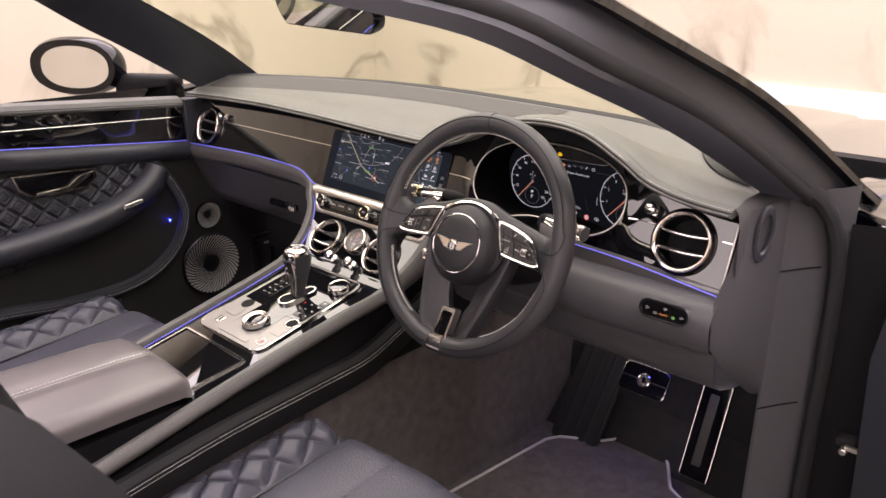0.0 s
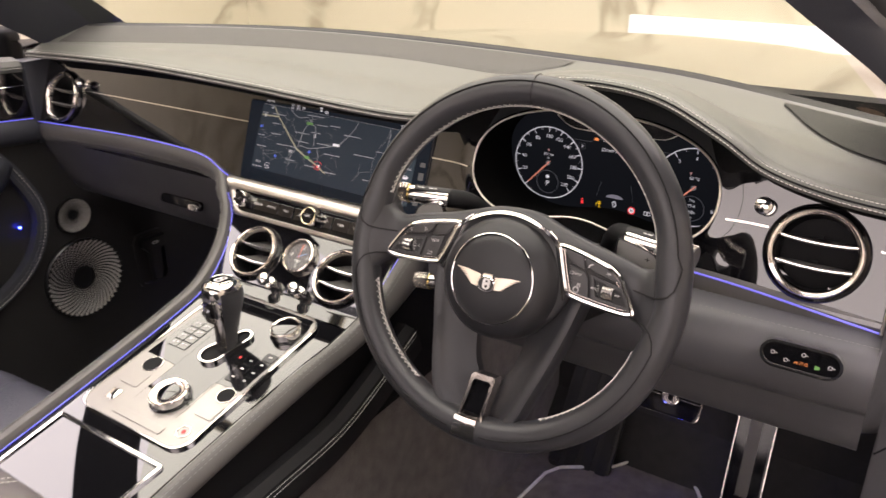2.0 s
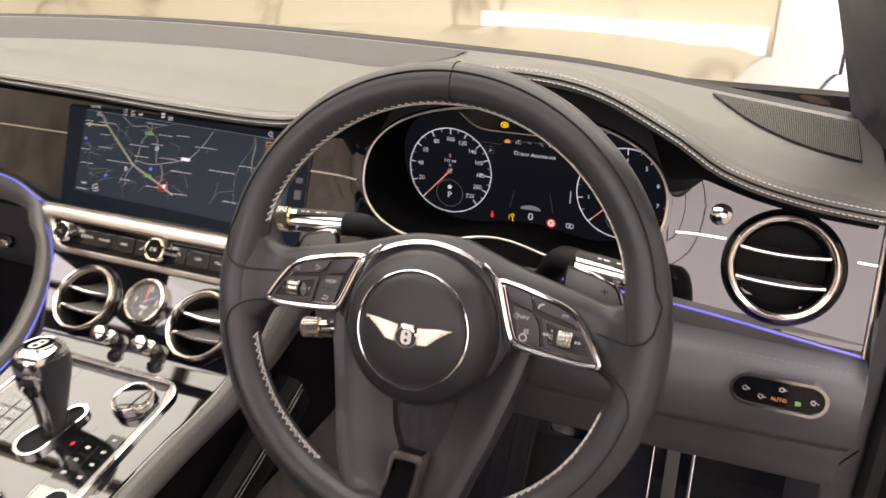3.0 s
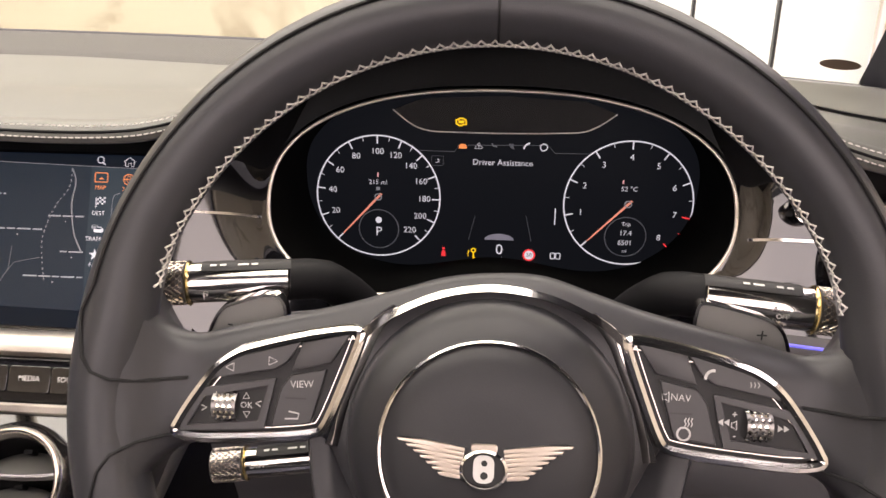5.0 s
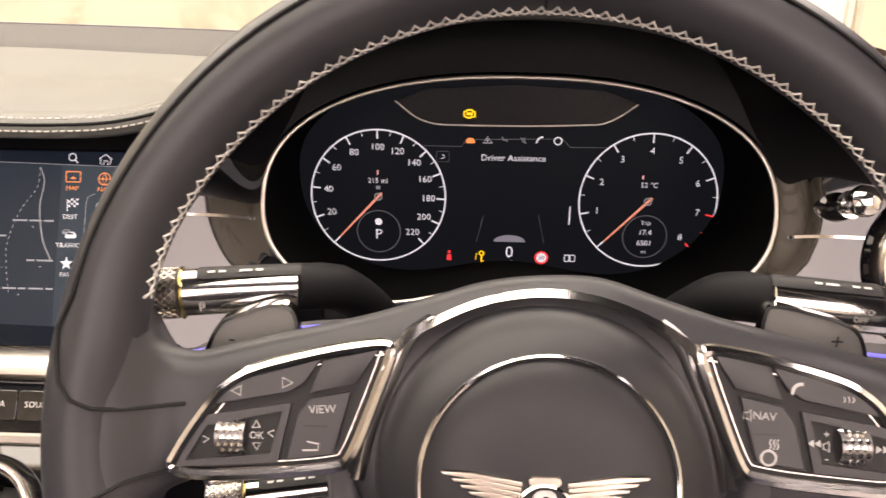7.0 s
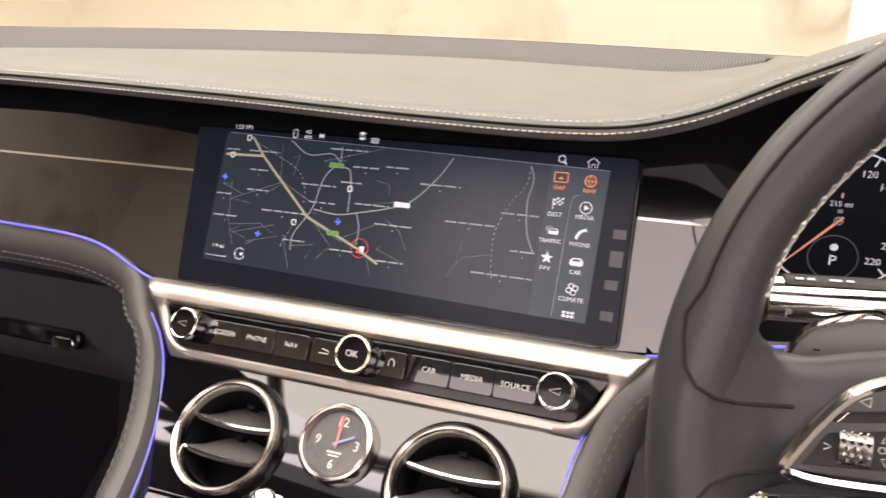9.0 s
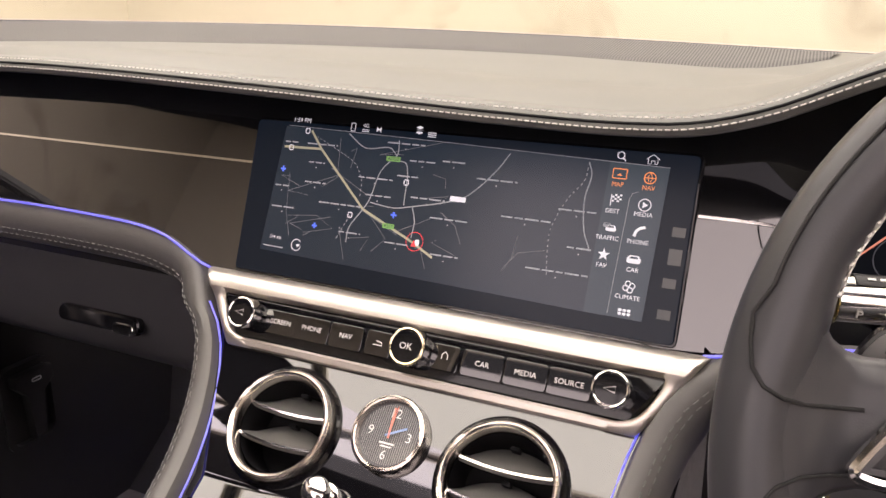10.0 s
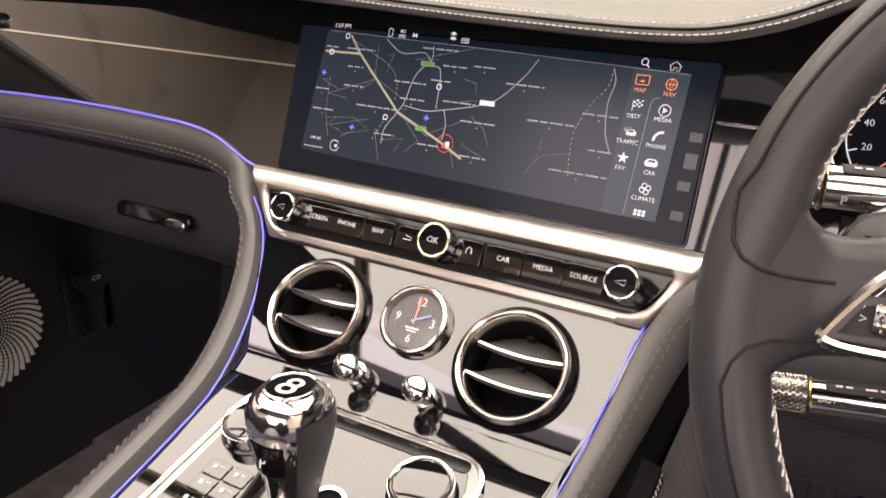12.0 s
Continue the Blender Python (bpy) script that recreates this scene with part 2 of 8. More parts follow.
def stitches(path, up, length, gap, r=0.0006, lift=0.0):
    """A row of short threads along a path."""
    total, bms, s = 0.0, [], 0.0
    cum = [0.0]
    for a, b in zip(path, path[1:]):
        cum.append(cum[-1] + (b - a).length)
    verts, faces = [], []
    s, k = gap, 0
    while s + length < cum[-1]:
        while k < len(path) - 2 and cum[k + 1] < s:
            k += 1
        d = (path[k + 1] - path[k]).normalized()
        u = Vector(up[k]) if isinstance(up, list) else Vector(up)
        p = path[k] + d * (s - cum[k]) + u * lift
        w = d.cross(u).normalized() * r
        h = u.normalized() * r
        c = len(verts)
        q = p + d * length
        mid = (p + q) / 2
        for e, g in ((p, 0.2), (mid, 1.0), (q, 0.2)):
            verts += [e + w, e + h * (0.6 + g), e - w]
        for row in (0, 3):
            faces += [(c + row, c + row + 1, c + row + 4, c + row + 3), (c + row + 1, c + row + 2, c + row + 5, c + row + 4)]
        s += length + gap
    bm = bmesh.new()
    vs = [bm.verts.new(v) for v in verts]
    for f in faces:
        bm.faces.new([vs[k] for k in f])
    return bm


def basis(origin, x, y, z):
    m = Matrix((x, y, z)).transposed().to_4x4()
    m.translation = Vector(origin)
    return m


def facing(origin, tilt):
    """Pose of a face that looks to the car's rear and up by tilt degrees: x right, y up along it, z out of it."""
    s, c = math.sin(radians(tilt)), math.cos(radians(tilt))
    return basis(origin, (1, 0, 0), (0, s, c), (0, -c, s))


# ---- showroom ----
def marble(name, base, vein, scale):
    m = material(name, base, 0.25)
    nt = m.node_tree
    coord = nt.nodes.new("ShaderNodeTexCoord")
    wob = nt.nodes.new("ShaderNodeTexNoise")
    wob.inputs["Scale"].default_value, wob.inputs["Detail"].default_value, wob.inputs["Distortion"].default_value = scale, 7, 1.2
    nt.links.new(coord.outputs["Object"], wob.inputs["Vector"])
    band = nt.nodes.new("ShaderNodeMath")
    band.operation = "SUBTRACT"
    band.inputs[1].default_value = 0.5
    nt.links.new(wob.outputs["Fac"], band.inputs[0])
    ab = nt.nodes.new("ShaderNodeMath")
    ab.operation = "ABSOLUTE"
    nt.links.new(band.outputs[0], ab.inputs[0])
    ramp = nt.nodes.new("ShaderNodeMapRange")
    ramp.inputs["From Min"].default_value, ramp.inputs["From Max"].default_value = 0.0, 0.030
    ramp.inputs["To Min"].default_value, ramp.inputs["To Max"].default_value = 0.70, 0.0
    nt.links.new(ab.outputs[0], ramp.inputs["Value"])
    patch = nt.nodes.new("ShaderNodeTexNoise")
    patch.inputs["Scale"].default_value = scale * 1.7
    nt.links.new(coord.outputs["Object"], patch.inputs["Vector"])
    gate = nt.nodes.new("ShaderNodeMapRange")
    gate.inputs["From Min"].default_value, gate.inputs["From Max"].default_value = 0.40, 0.55
    nt.links.new(patch.outputs["Fac"], gate.inputs["Value"])
    mul = nt.nodes.new("ShaderNodeMath")
    mul.operation = "MULTIPLY"
    nt.links.new(ramp.outputs[0], mul.inputs[0])
    nt.links.new(gate.outputs[0], mul.inputs[1])
    mix = nt.nodes.new("ShaderNodeMix")
    mix.data_type = "RGBA"
    mix.inputs[6].default_value, mix.inputs[7].default_value = (*base, 1), (*vein, 1)
    nt.links.new(mul.outputs[0], mix.inputs[0])
    nt.links.new(mix.outputs[2], nt.nodes["Principled BSDF"].inputs["Base Color"])
    return m


WALL = marble("cream_marble", (0.575, 0.53, 0.425), (0.26, 0.225, 0.17), 0.5)
FLOOR = material("polished_floor", (0.24, 0.22, 0.20), 0.15, vary=0.12, vary_scale=2)
CEILING = material("charcoal_ceiling", (0.03, 0.03, 0.032), 0.8, vary=0.15, vary_scale=3)
LAMP = material("light_panel", (0.9, 0.9, 0.9), 0.5, glow=(1.0, 0.93, 0.86), glow_power=6.2)

W0, W1, N0, N1, H = -4.2, 4.2, -3.7, 4.0, 3.6
mesh_thing("floor", block(W0, W1, N0, N1, -0.1, 0.0), FLOOR, "polished pale stone showroom floor", "floor", kind="structure")
GX0, GX1, GZ0, GZ1 = 0.64, 2.35, 0.06, 2.45
mesh_thing("wall_north", join([block(W0 - 0.2, GX0, N1, N1 + 0.2, -0.1, H), block(GX1, W1 + 0.2, N1, N1 + 0.2, -0.1, H), block(GX0, GX1, N1, N1 + 0.2, GZ1, H), block(GX0, GX1, N1, N1 + 0.2, -0.1, GZ0)]), WALL, "cream marble showroom wall with grey-gold veins", "wall", kind="structure")
mesh_thing("wall_west", block(W0 - 0.2, W0, N0, N1, -0.1, H), WALL, "cream marble showroom wall with grey-gold veins", "wall", kind="structure")
mesh_thing("wall_east", block(W1, W1 + 0.2, N0, N1, -0.1, H), WALL, "cream marble showroom wall with grey-gold veins", "wall", kind="structure")
SX0, SX1, SZ0, SZ1 = -1.75, 3.5, 0.95, 3.5
mesh_thing("wall_south", join([block(W0 - 0.2, SX0, N0 - 0.2, N0, -0.1, H), block(SX1, W1 + 0.2, N0 - 0.2, N0, -0.1, H), block(SX0, SX1, N0 - 0.2, N0, SZ1, H), block(SX0, SX1, N0 - 0.2, N0, -0.1, SZ0)]), WALL, "cream marble showroom wall with a wide glazed front", "wall", kind="structure")
mesh_thing("ceiling", block(W0 - 0.2, W1 + 0.2, N0 - 0.2, N1 + 0.2, H, H + 0.15), CEILING, "charcoal-painted showroom ceiling", "ceiling", kind="structure")


DAY = material("daylight_beyond", (0.8, 0.8, 0.8), 0.8, glow=(0.95, 0.95, 0.95), glow_power=0.42)
mesh_thing("backdrop", block(GX0 - 0.6, GX1 + 0.6, N1 + 0.55, N1 + 0.57, -0.1, H), DAY, "pale daylight beyond the glazed opening", "backdrop", kind="structure")
MULLION = material("dark_mullion", (0.03, 0.03, 0.035), 0.35, metal=0.5)
opening = thing("window_1", ((GX0 + GX1) / 2, N1, GZ0), "tall glazed showroom opening with slim dark mullions", "window", kind="structure")
part("window_frame", frame_strip([(GX0, GZ0), (GX1, GZ0), (GX1, GZ1), (GX0, GZ1)], inset([(GX0, GZ0), (GX1, GZ0), (GX1, GZ1), (GX0, GZ1)], 0.02), -0.03, 0.03, basis((0, N1 + 0.1, 0), (1, 0, 0), (0, 0, 1), (0, -1, 0))), SATIN, opening, "slim metal frame")
for x in (1.00, 1.36, 1.80):
    part("mullion", block(x - 0.008, x + 0.008, N1 + 0.08, N1 + 0.12, GZ0 + 0.02, GZ1 - 0.02), MULLION, opening, "slim dark mullion")
FRONTDAY = material("street_daylight", (0.8, 0.8, 0.8), 0.8, glow=(1.0, 0.895, 0.79), glow_power=3.3)
mesh_thing("backdrop_south", block(SX0 - 0.5, SX1 + 0.5, N0 - 0.60, N0 - 0.58, -0.1, H), FRONTDAY, "bright overcast daylight beyond the showroom front", "backdrop", kind="structure")
shopfront = thing("window_2", ((SX0 + SX1) / 2, N0, SZ0), "wide glazed showroom front with slim dark mullions", "window", kind="structure")
part("window_frame", frame_strip([(SX0, SZ0), (SX1, SZ0), (SX1, SZ1), (SX0, SZ1)], inset([(SX0, SZ0), (SX1, SZ0), (SX1, SZ1), (SX0, SZ1)], 0.03), -0.03, 0.03, basis((0, N0 - 0.1, 0), (1, 0, 0), (0, 0, 1), (0, -1, 0))), MULLION, shopfront, "slim dark frame")
for x in (-0.42, 0.95, 2.25):
    part("mullion", block(x - 0.02, x + 0.02, N0 - 0.12, N0 - 0.08, SZ0 + 0.03, SZ1 - 0.03), MULLION, shopfront, "slim dark mullion")
PLINTH = material("white_light_box", (0.6, 0.6, 0.6), 0.5, glow=(0.86, 0.96, 1.0), glow_power=0.34)
plinth = thing("plinth_light", (-0.16, N1 - 0.03, 0), "long low white light box along the foot of the marble wall", "light box")
part("diffuser", block(-0.95, GX0 - 0.02, N1 - 0.05, N1 - 0.003, 0.03, 0.62, 0.004), PLINTH, plinth, "glowing white front")
part("base", block(-0.96, GX0 - 0.01, N1 - 0.06, N1 - 0.003, 0.0, 0.029), SATIN, plinth)


def ceiling_light():
    ob = thing("ceiling_light", (0, 0, 0), "large white stretched ceiling light box, lit", "ceiling light", "ceiling lights")
    part("frame", frame_strip(rounded(1.94, 2.76, 0.02), inset(rounded(1.94, 2.76, 0.02), 0.02), -0.02, 0.02), SATIN, ob, local=True)
    part("diffuser", slab(inset(rounded(1.94, 2.76, 0.02), 0.02), 0.01), LAMP, ob, "glowing white diffuser", local=True)
    return ob


lamp = ceiling_light()
spots = [(x, y) for x in (-3.0, -1.0, 1.0, 3.0) for y in (-0.56, 2.24)]
lamp.matrix_world = pose(*spots[0], H - 0.03)
for x, y in spots[1:]:
    copy_thing(lamp, pose(x, y, H - 0.03))

# ---- car shell ----
body = thing("convertible", (0, 0.6, 0), "black open-top convertible with leather-lined windscreen pillars", "car")


def both(pts, side):
    return [(side * p[0], p[1], p[2]) for p in pts]


PIL_D = [(0.725, 0.262, 0.955), (0.69, 0.03, 1.071), (0.648, -0.12, 1.137), (0.60, -0.225, 1.187), (0.50, -0.34, 1.222)]
PIL_G = [(0.69, 0.43, 0.967), (0.645, 0.25, 1.085), (0.60, 0.05, 1.19), (0.55, -0.06, 1.235), (0.46, -0.16, 1.265)]
PIL_O = [(0.797, 0.55, 0.895), (0.732, 0.235, 1.078), (0.684, 0.0, 1.178), (0.622, -0.12, 1.238), (0.505, -0.25, 1.278)]
for side in (1, -1):
    D, G, O = (spline(both(p, side), 24) for p in (PIL_D, PIL_G, PIL_O))
    if side < 0:
        D = [d.lerp(g, 0.30 * k / 23) for k, (d, g) in enumerate(zip(D, G))]
    rows = []
    for d, g, o in zip(D, G, O):
        mid = (d + g) / 2
        out = mid + (mid - (d + g + o * 2) / 4).normalized() * 0.004
        a = d + (o - d) * 0.35 + (d - mid) * 0.25
        rows.append([d, d * 0.75 + g * 0.25 + (out - mid), out, d * 0.25 + g * 0.75 + (out - mid) * 0.8, g, g * 0.5 + o * 0.5, o, (a + o) / 2, a])
    part("pillar_trim", skin(rows, close_u=True, caps=True), LEATHER, body, "black leather windscreen pillar trim")
    seal = [d + (o - d) * 0.45 + Vector((0, -0.016, 0.0)) for d, o in zip(D, O)]
    part("door_seal", sweep(seal, disc_section(0.009, 0.012), (0, 0, 1)), RUBBER, body, "black rubber seal")
    chrome = [d + (o - d) * 1.0 + Vector((side * 0.004, -0.01, 0.004)) for d, o in zip(D, O)]
    part("pillar_finisher", sweep(chrome, [(-0.012, -0.006), (-0.012, 0.004), (-0.004, 0.008), (0.008, 0.008), (0.014, 0.002), (0.012, -0.008)], (0, 0, 1)), PIANO, body, "gloss black outer finisher")

top = spline([(-0.50, -0.30, 1.255), (-0.25, -0.335, 1.275), (0, -0.345, 1.28), (0.25, -0.335, 1.275), (0.50, -0.30, 1.255)], 30)
part("header", sweep(top, [(-0.05, -0.022), (-0.03, -0.03), (0.06, -0.02), (0.11, 0.0), (0.06, 0.03), (-0.04, 0.03)], (0, 0, 1)), LEATHER, body, "black leather windscreen header")

# bonnet and wings
def bonnet_z(x, y):
    u = (y - 0.70) / 1.25
    crown = 0.055 * (1 - min(1, abs(x) / 0.86) ** 2.2)
    ridge = 0.012 * math.exp(-((abs(x) - 0.52) / 0.07) ** 2)
    return 0.878 + crown + ridge - 0.05 * u - 0.06 * u * u


rows = []
for k in range(28):
    y = 0.66 + 1.35 * k / 27
    rows.append([(x, y - 0.20 * (x / 0.86) ** 2, bonnet_z(x, y)) for x in np.linspace(-0.86, 0.86, 41)])
part("bonnet", skin(rows), PAINT, body, "gloss black bonnet that mirrors the showroom wall")
for side in (1, -1):
    rows = []
    for k in range(24):
        y = 0.46 + 1.5 * k / 23
        z = bonnet_z(0.86, max(y + 0.2, 0.7))
        rows.append([(side * (0.86 + w), y, z + h) for w, h in ((0, 0), (0.05, -0.012), (0.09, -0.05), (0.11, -0.12), (0.12, -0.3), (0.11, -0.6))])
    part("wing", skin(rows), PAINT, body, "gloss black front wing")

# windscreen
GLASS = bpy.data.materials.new("windscreen_glass")
GLASS.use_nodes = True
nt = GLASS.node_tree
nt.nodes.remove(nt.nodes["Principled BSDF"])
clear, gloss, mixer = (nt.nodes.new(n) for n in ("ShaderNodeBsdfTransparent", "ShaderNodeBsdfGlossy", "ShaderNodeMixShader"))
clear.inputs[0].default_value = (0.905, 0.94, 0.815, 1)
gloss.inputs["Roughness"].default_value = 0.0
mixer.inputs[0].default_value = 0.05
nt.links.new(clear.outputs[0], mixer.inputs[1])
nt.links.new(gloss.outputs[0], mixer.inputs[2])
nt.links.new(mixer.outputs[0], nt.nodes["Material Output"].inputs[0])


BASE_Y = [(-0.74, 0.290), (-0.60, 0.348), (-0.45, 0.415), (-0.30, 0.465), (-0.15, 0.492), (0.0, 0.502), (0.24, 0.508), (0.36, 0.503), (0.44, 0.482), (0.52, 0.452), (0.60, 0.425), (0.74, 0.380)]
BASE_Z = [(-0.74, 1.000), (-0.30, 1.000), (0.0, 0.995), (0.24, 0.988), (0.40, 0.983), (0.51, 0.978), (0.74, 0.965)]


def screen_base(x):
    return Vector((x, curve1(x, BASE_Y), curve1(x, BASE_Z)))


rows = []
for k in range(13):
    f = k / 12
    row = []
    for x in np.linspace(-1, 1, 33):
        a = screen_base(x * 0.68)
        b = Vector((x * 0.47, -0.27 + 0.09 * x * x, 1.285 - 0.02 * x * x))
        row.append(a.lerp(b, f) + Vector((0, 0.02, 0.02)) * math.sin(math.pi * f))
    rows.append(row)
glass = part("windscreen", skin(rows), GLASS, body, "clear curved windscreen glass")
glass.visible_shadow = False
base = [screen_base(x) + Vector((0, 0.006, 0.006)) for x in np.linspace(-0.69, 0.69, 50)]
part("windscreen_seal", sweep(base, [(-0.040, -0.022), (-0.034, -0.009), (-0.010, -0.0085), (0.002, -0.0075), (0.006, -0.010), (0.006, -0.022)], (0, 0, 1)), RUBBER, body, "black lower windscreen edge")

# door jamb, sill, floor pan
part("hinge_pillar", skin([[(0.735, 0.345, z), (0.757, 0.385, z), (0.776, 0.415, z), (0.787, 0.435, z), (0.80, 0.47, z)] for z in (0.20, 0.4, 0.57, 0.75, 0.94)]), LEATHER_PANEL, body, "black leather kick panel beside the door opening")
for z in (0.575, 0.815):
    part("joint", sweep([Vector(p) for p in ((0.737, 0.347, z), (0.758, 0.384, z), (0.777, 0.413, z))], disc_section(0.0012, 0.0012, 6), (0, 0, 1)), DARK, body)
part("door_seal", sweep(spline([(0.80, 0.425, 0.15), (0.80, 0.43, 0.5), (0.798, 0.425, 0.8), (0.788, 0.408, 0.885), (0.768, 0.388, 0.925), (0.747, 0.364, 0.948)], 24), disc_section(0.013, 0.016), (0, 1, 0)), RUBBER, body, "black rubber door seal")
# Jamb coloured dark for the shade between door and body.
part("jamb", skin([[(0.80, 0.455, z), (0.84, 0.47, z), (0.90, 0.475, z), (0.97, 0.46, z)] for z in (0.15, 0.5, 0.8, 0.88)]), DARK, body, "door jamb, coloured dark for shade")
rows = []
for f in np.linspace(0, 1, 10):
    rows.append([(0.772 + 0.10 * g + 0.05 * f * g, 0.545 + 0.10 * f - 0.075 * math.sin(math.pi * 0.5 * g) * (1 - f), 0.928 - 0.035 * g ** 2 - 0.010 * f) for g in np.linspace(0, 1, 10)])
part("scuttle", skin(rows), PAINT, body, "gloss black scuttle corner", angle=150)
hinge = part("door_hinge", block(0.838, 0.868, 0.440, 0.468, 0.508, 0.522, 0.003), PLASTIC, body, "black door hinge")
part("bolt", turned([(0.006, 0), (0.006, 0.012), (0.004, 0.014)], 10, pose(0.855, 0.432, 0.51, 90)), SATIN, hinge)
part("check_strap", block(0.855, 0.90, 0.425, 0.433, 0.512, 0.520, 0.002), SATIN, body, "metal door check strap")
part("sill", block(0.70, 0.86, -0.95, 0.44, 0.14, 0.34, 0.03, 3), PAINT, body, "gloss black door sill")
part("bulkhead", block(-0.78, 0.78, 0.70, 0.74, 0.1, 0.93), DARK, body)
part("floor_pan", block(-0.80, 0.80, -1.3, 0.72, 0.12, 0.22), CARPET, body, "dark carpeted footwell floor")
part("rear_bulkhead", block(-0.8, 0.8, -1.45, -1.25, 0.12, 0.92, 0.04, 3), LEATHER, body, "black leather rear bulkhead")
# Toe board takes the carpet darkened for footwell shade.
part("toe_board", skin([[(x, 0.55, 0.215) for x in (-0.76, -0.2, 0.2, 0.76)], [(x, 0.66, 0.30) for x in (-0.76, -0.2, 0.2, 0.76)], [(x, 0.71, 0.55) for x in (-0.76, -0.2, 0.2, 0.76)]]), CARPET_SHADED, body, "dark carpeted toe board")
part("kick_panel", skin([[(-0.745, 0.15, z), (-0.745, 0.40, z), (-0.74, 0.74, z)] for z in (0.15, 0.35, 0.84)]), PLASTIC, body, "dark footwell side")
part("kick_panel", skin([[(0.737, 0.345, z), (0.742, 0.45, z), (0.745, 0.58, z), (0.74, 0.72, z)] for z in (0.15, 0.35, 0.62)]), CARPET_SHADED, body, "dark carpeted footwell side")

# ---- dashboard ----
dash = thing("dashboard", (0, 0.3, 0.6), "black leather dashboard with gloss black fascia and white twin stitching", "dashboard")
Z_LIP = [(-0.74, 0.952), (-0.55, 0.959), (-0.37, 0.962), (-0.134, 0.956), (0.043, 0.949), (0.15, 0.949), (0.20, 0.960), (0.25, 0.982), (0.31, 1.005),
         (0.384, 1.015), (0.466, 1.007), (0.536, 0.979), (0.583, 0.952), (0.65, 0.936), (0.74, 0.929)]
Z_AMB = [(-0.74, 0.832), (-0.46, 0.843), (-0.314, 0.843), (-0.248, 0.838), (-0.186, 0.818), (0.0, 0.818), (0.18, 0.819), (0.26, 0.836), (0.35, 0.838), (0.545, 0.833), (0.707, 0.818), (0.74, 0.815)]
XE = 0.712


def lip(x):
    return Vector((x, 0.205 + 0.012 * math.exp(-((x - 0.384) / 0.12) ** 4), curve1(x, Z_LIP)))


def fascia_y(z):
    return 0.222 + 0.40 * (z - 0.9)


def dash_top(x, v):
    a = lip(x)
    b = screen_base(x * 0.96)
    y = a.y + 0.004 + (b.y - 0.01 - a.y) * v
    hump = max(0.0, a.z - curve1(x, [(-0.74, 0.952), (0.0, 0.950), (0.74, 0.930)]))
    base = a.z - hump
    rise = base + 0.009 + (b.z - 0.002 - base - 0.009) * v ** 1.25
    return Vector((x, y, rise + hump * (1 - min(1, v / 0.62) ** 1.6) + 0.004 * math.sin(math.pi * min(1, v / 0.35))))


xs = np.linspace(-XE, XE, 90)
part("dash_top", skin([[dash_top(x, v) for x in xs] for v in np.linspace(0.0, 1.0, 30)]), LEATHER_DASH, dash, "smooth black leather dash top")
PERF = material("perforated_leather", (0.060, 0.058, 0.056), 0.75, grain=420, bump=0.6, voronoi=True)
lines = PERF.node_tree.nodes.new("ShaderNodeTexWave")
lines.inputs["Scale"].default_value = 120
spot_mix = PERF.node_tree.nodes.new("ShaderNodeMix")
spot_mix.data_type = "RGBA"
spot_mix.inputs[6].default_value, spot_mix.inputs[7].default_value = (0.022, 0.021, 0.020, 1), (0.105, 0.102, 0.096, 1)
spot_at = PERF.node_tree.nodes.new("ShaderNodeTexCoord")
PERF.node_tree.links.new(spot_at.outputs["Object"], lines.inputs["Vector"])
PERF.node_tree.links.new(lines.outputs["Fac"], spot_mix.inputs[0])
PERF.node_tree.links.new(spot_mix.outputs[2], PERF.node_tree.nodes["Principled BSDF"].inputs["Base Color"])


def dash_at(x, y):
    a, b = lip(x), screen_base(x * 0.96)
    return dash_top(x, min(1, max(0, (y - a.y - 0.004) / (b.y - 0.01 - a.y))))


FRONT = [(-0.72, 0.240), (-0.60, 0.266), (-0.50, 0.298), (-0.30, 0.360), (-0.12, 0.388), (0.0, 0.397), (0.10, 0.394), (0.16, 0.392), (0.20, 0.415), (0.24, 0.470), (0.28, 0.50)]
rows = []
for v in np.linspace(0, 1, 8):
    row = []
    for u in np.linspace(0, 1, 40):
        x = -0.69 + u * (0.925 + 0.010 * v)
        y0 = curve1(x, FRONT)
        row.append(dash_at(x, y0 + (screen_base(x * 0.96).y - 0.015 - y0) * v) + Vector((0, 0, 0.0018 if 0 < v else -0.002)))
    rows.append(row)
part("speaker_grille", skin(rows), PERF, dash, "darker perforated rear band of the dash top")
GRILLE = [(0.50, 0.480), (0.551, 0.425), (0.593, 0.363), (0.64, 0.315), (0.70, 0.290)]
rows, ribs = [], []
for v in np.linspace(0, 1, 6):
    row = []
    for u in np.linspace(0, 1, 16):
        x = 0.553 + u * 0.140
        y0 = curve1(x, GRILLE)
        row.append(dash_at(x, y0 + (screen_base(x * 0.96).y - 0.02 - y0) * v) + Vector((0, 0, 0.0018)))
    rows.append(row)
part("speaker_grille", skin(rows), DARK, dash, "finely ribbed speaker grille at the dash corner")
for u in np.linspace(0.01, 0.99, 84):
    x = 0.553 + u * 0.140
    y0 = curve1(x, GRILLE)
    ribs.append(sweep([dash_at(x, y0 + (screen_base(x * 0.96).y - 0.022 - y0) * v) + Vector((0, 0, 0.0026)) for v in (0.02, 0.35, 0.7, 1.0)], disc_section(0.00058, 0.0008, 4), (0, 0, 1)))
part("grille_ribs", join(ribs), LEATHER_DASH, dash, "fine grille ribs", kind="stuff")
path = [lip(x) for x in np.linspace(-XE, XE, 120)]
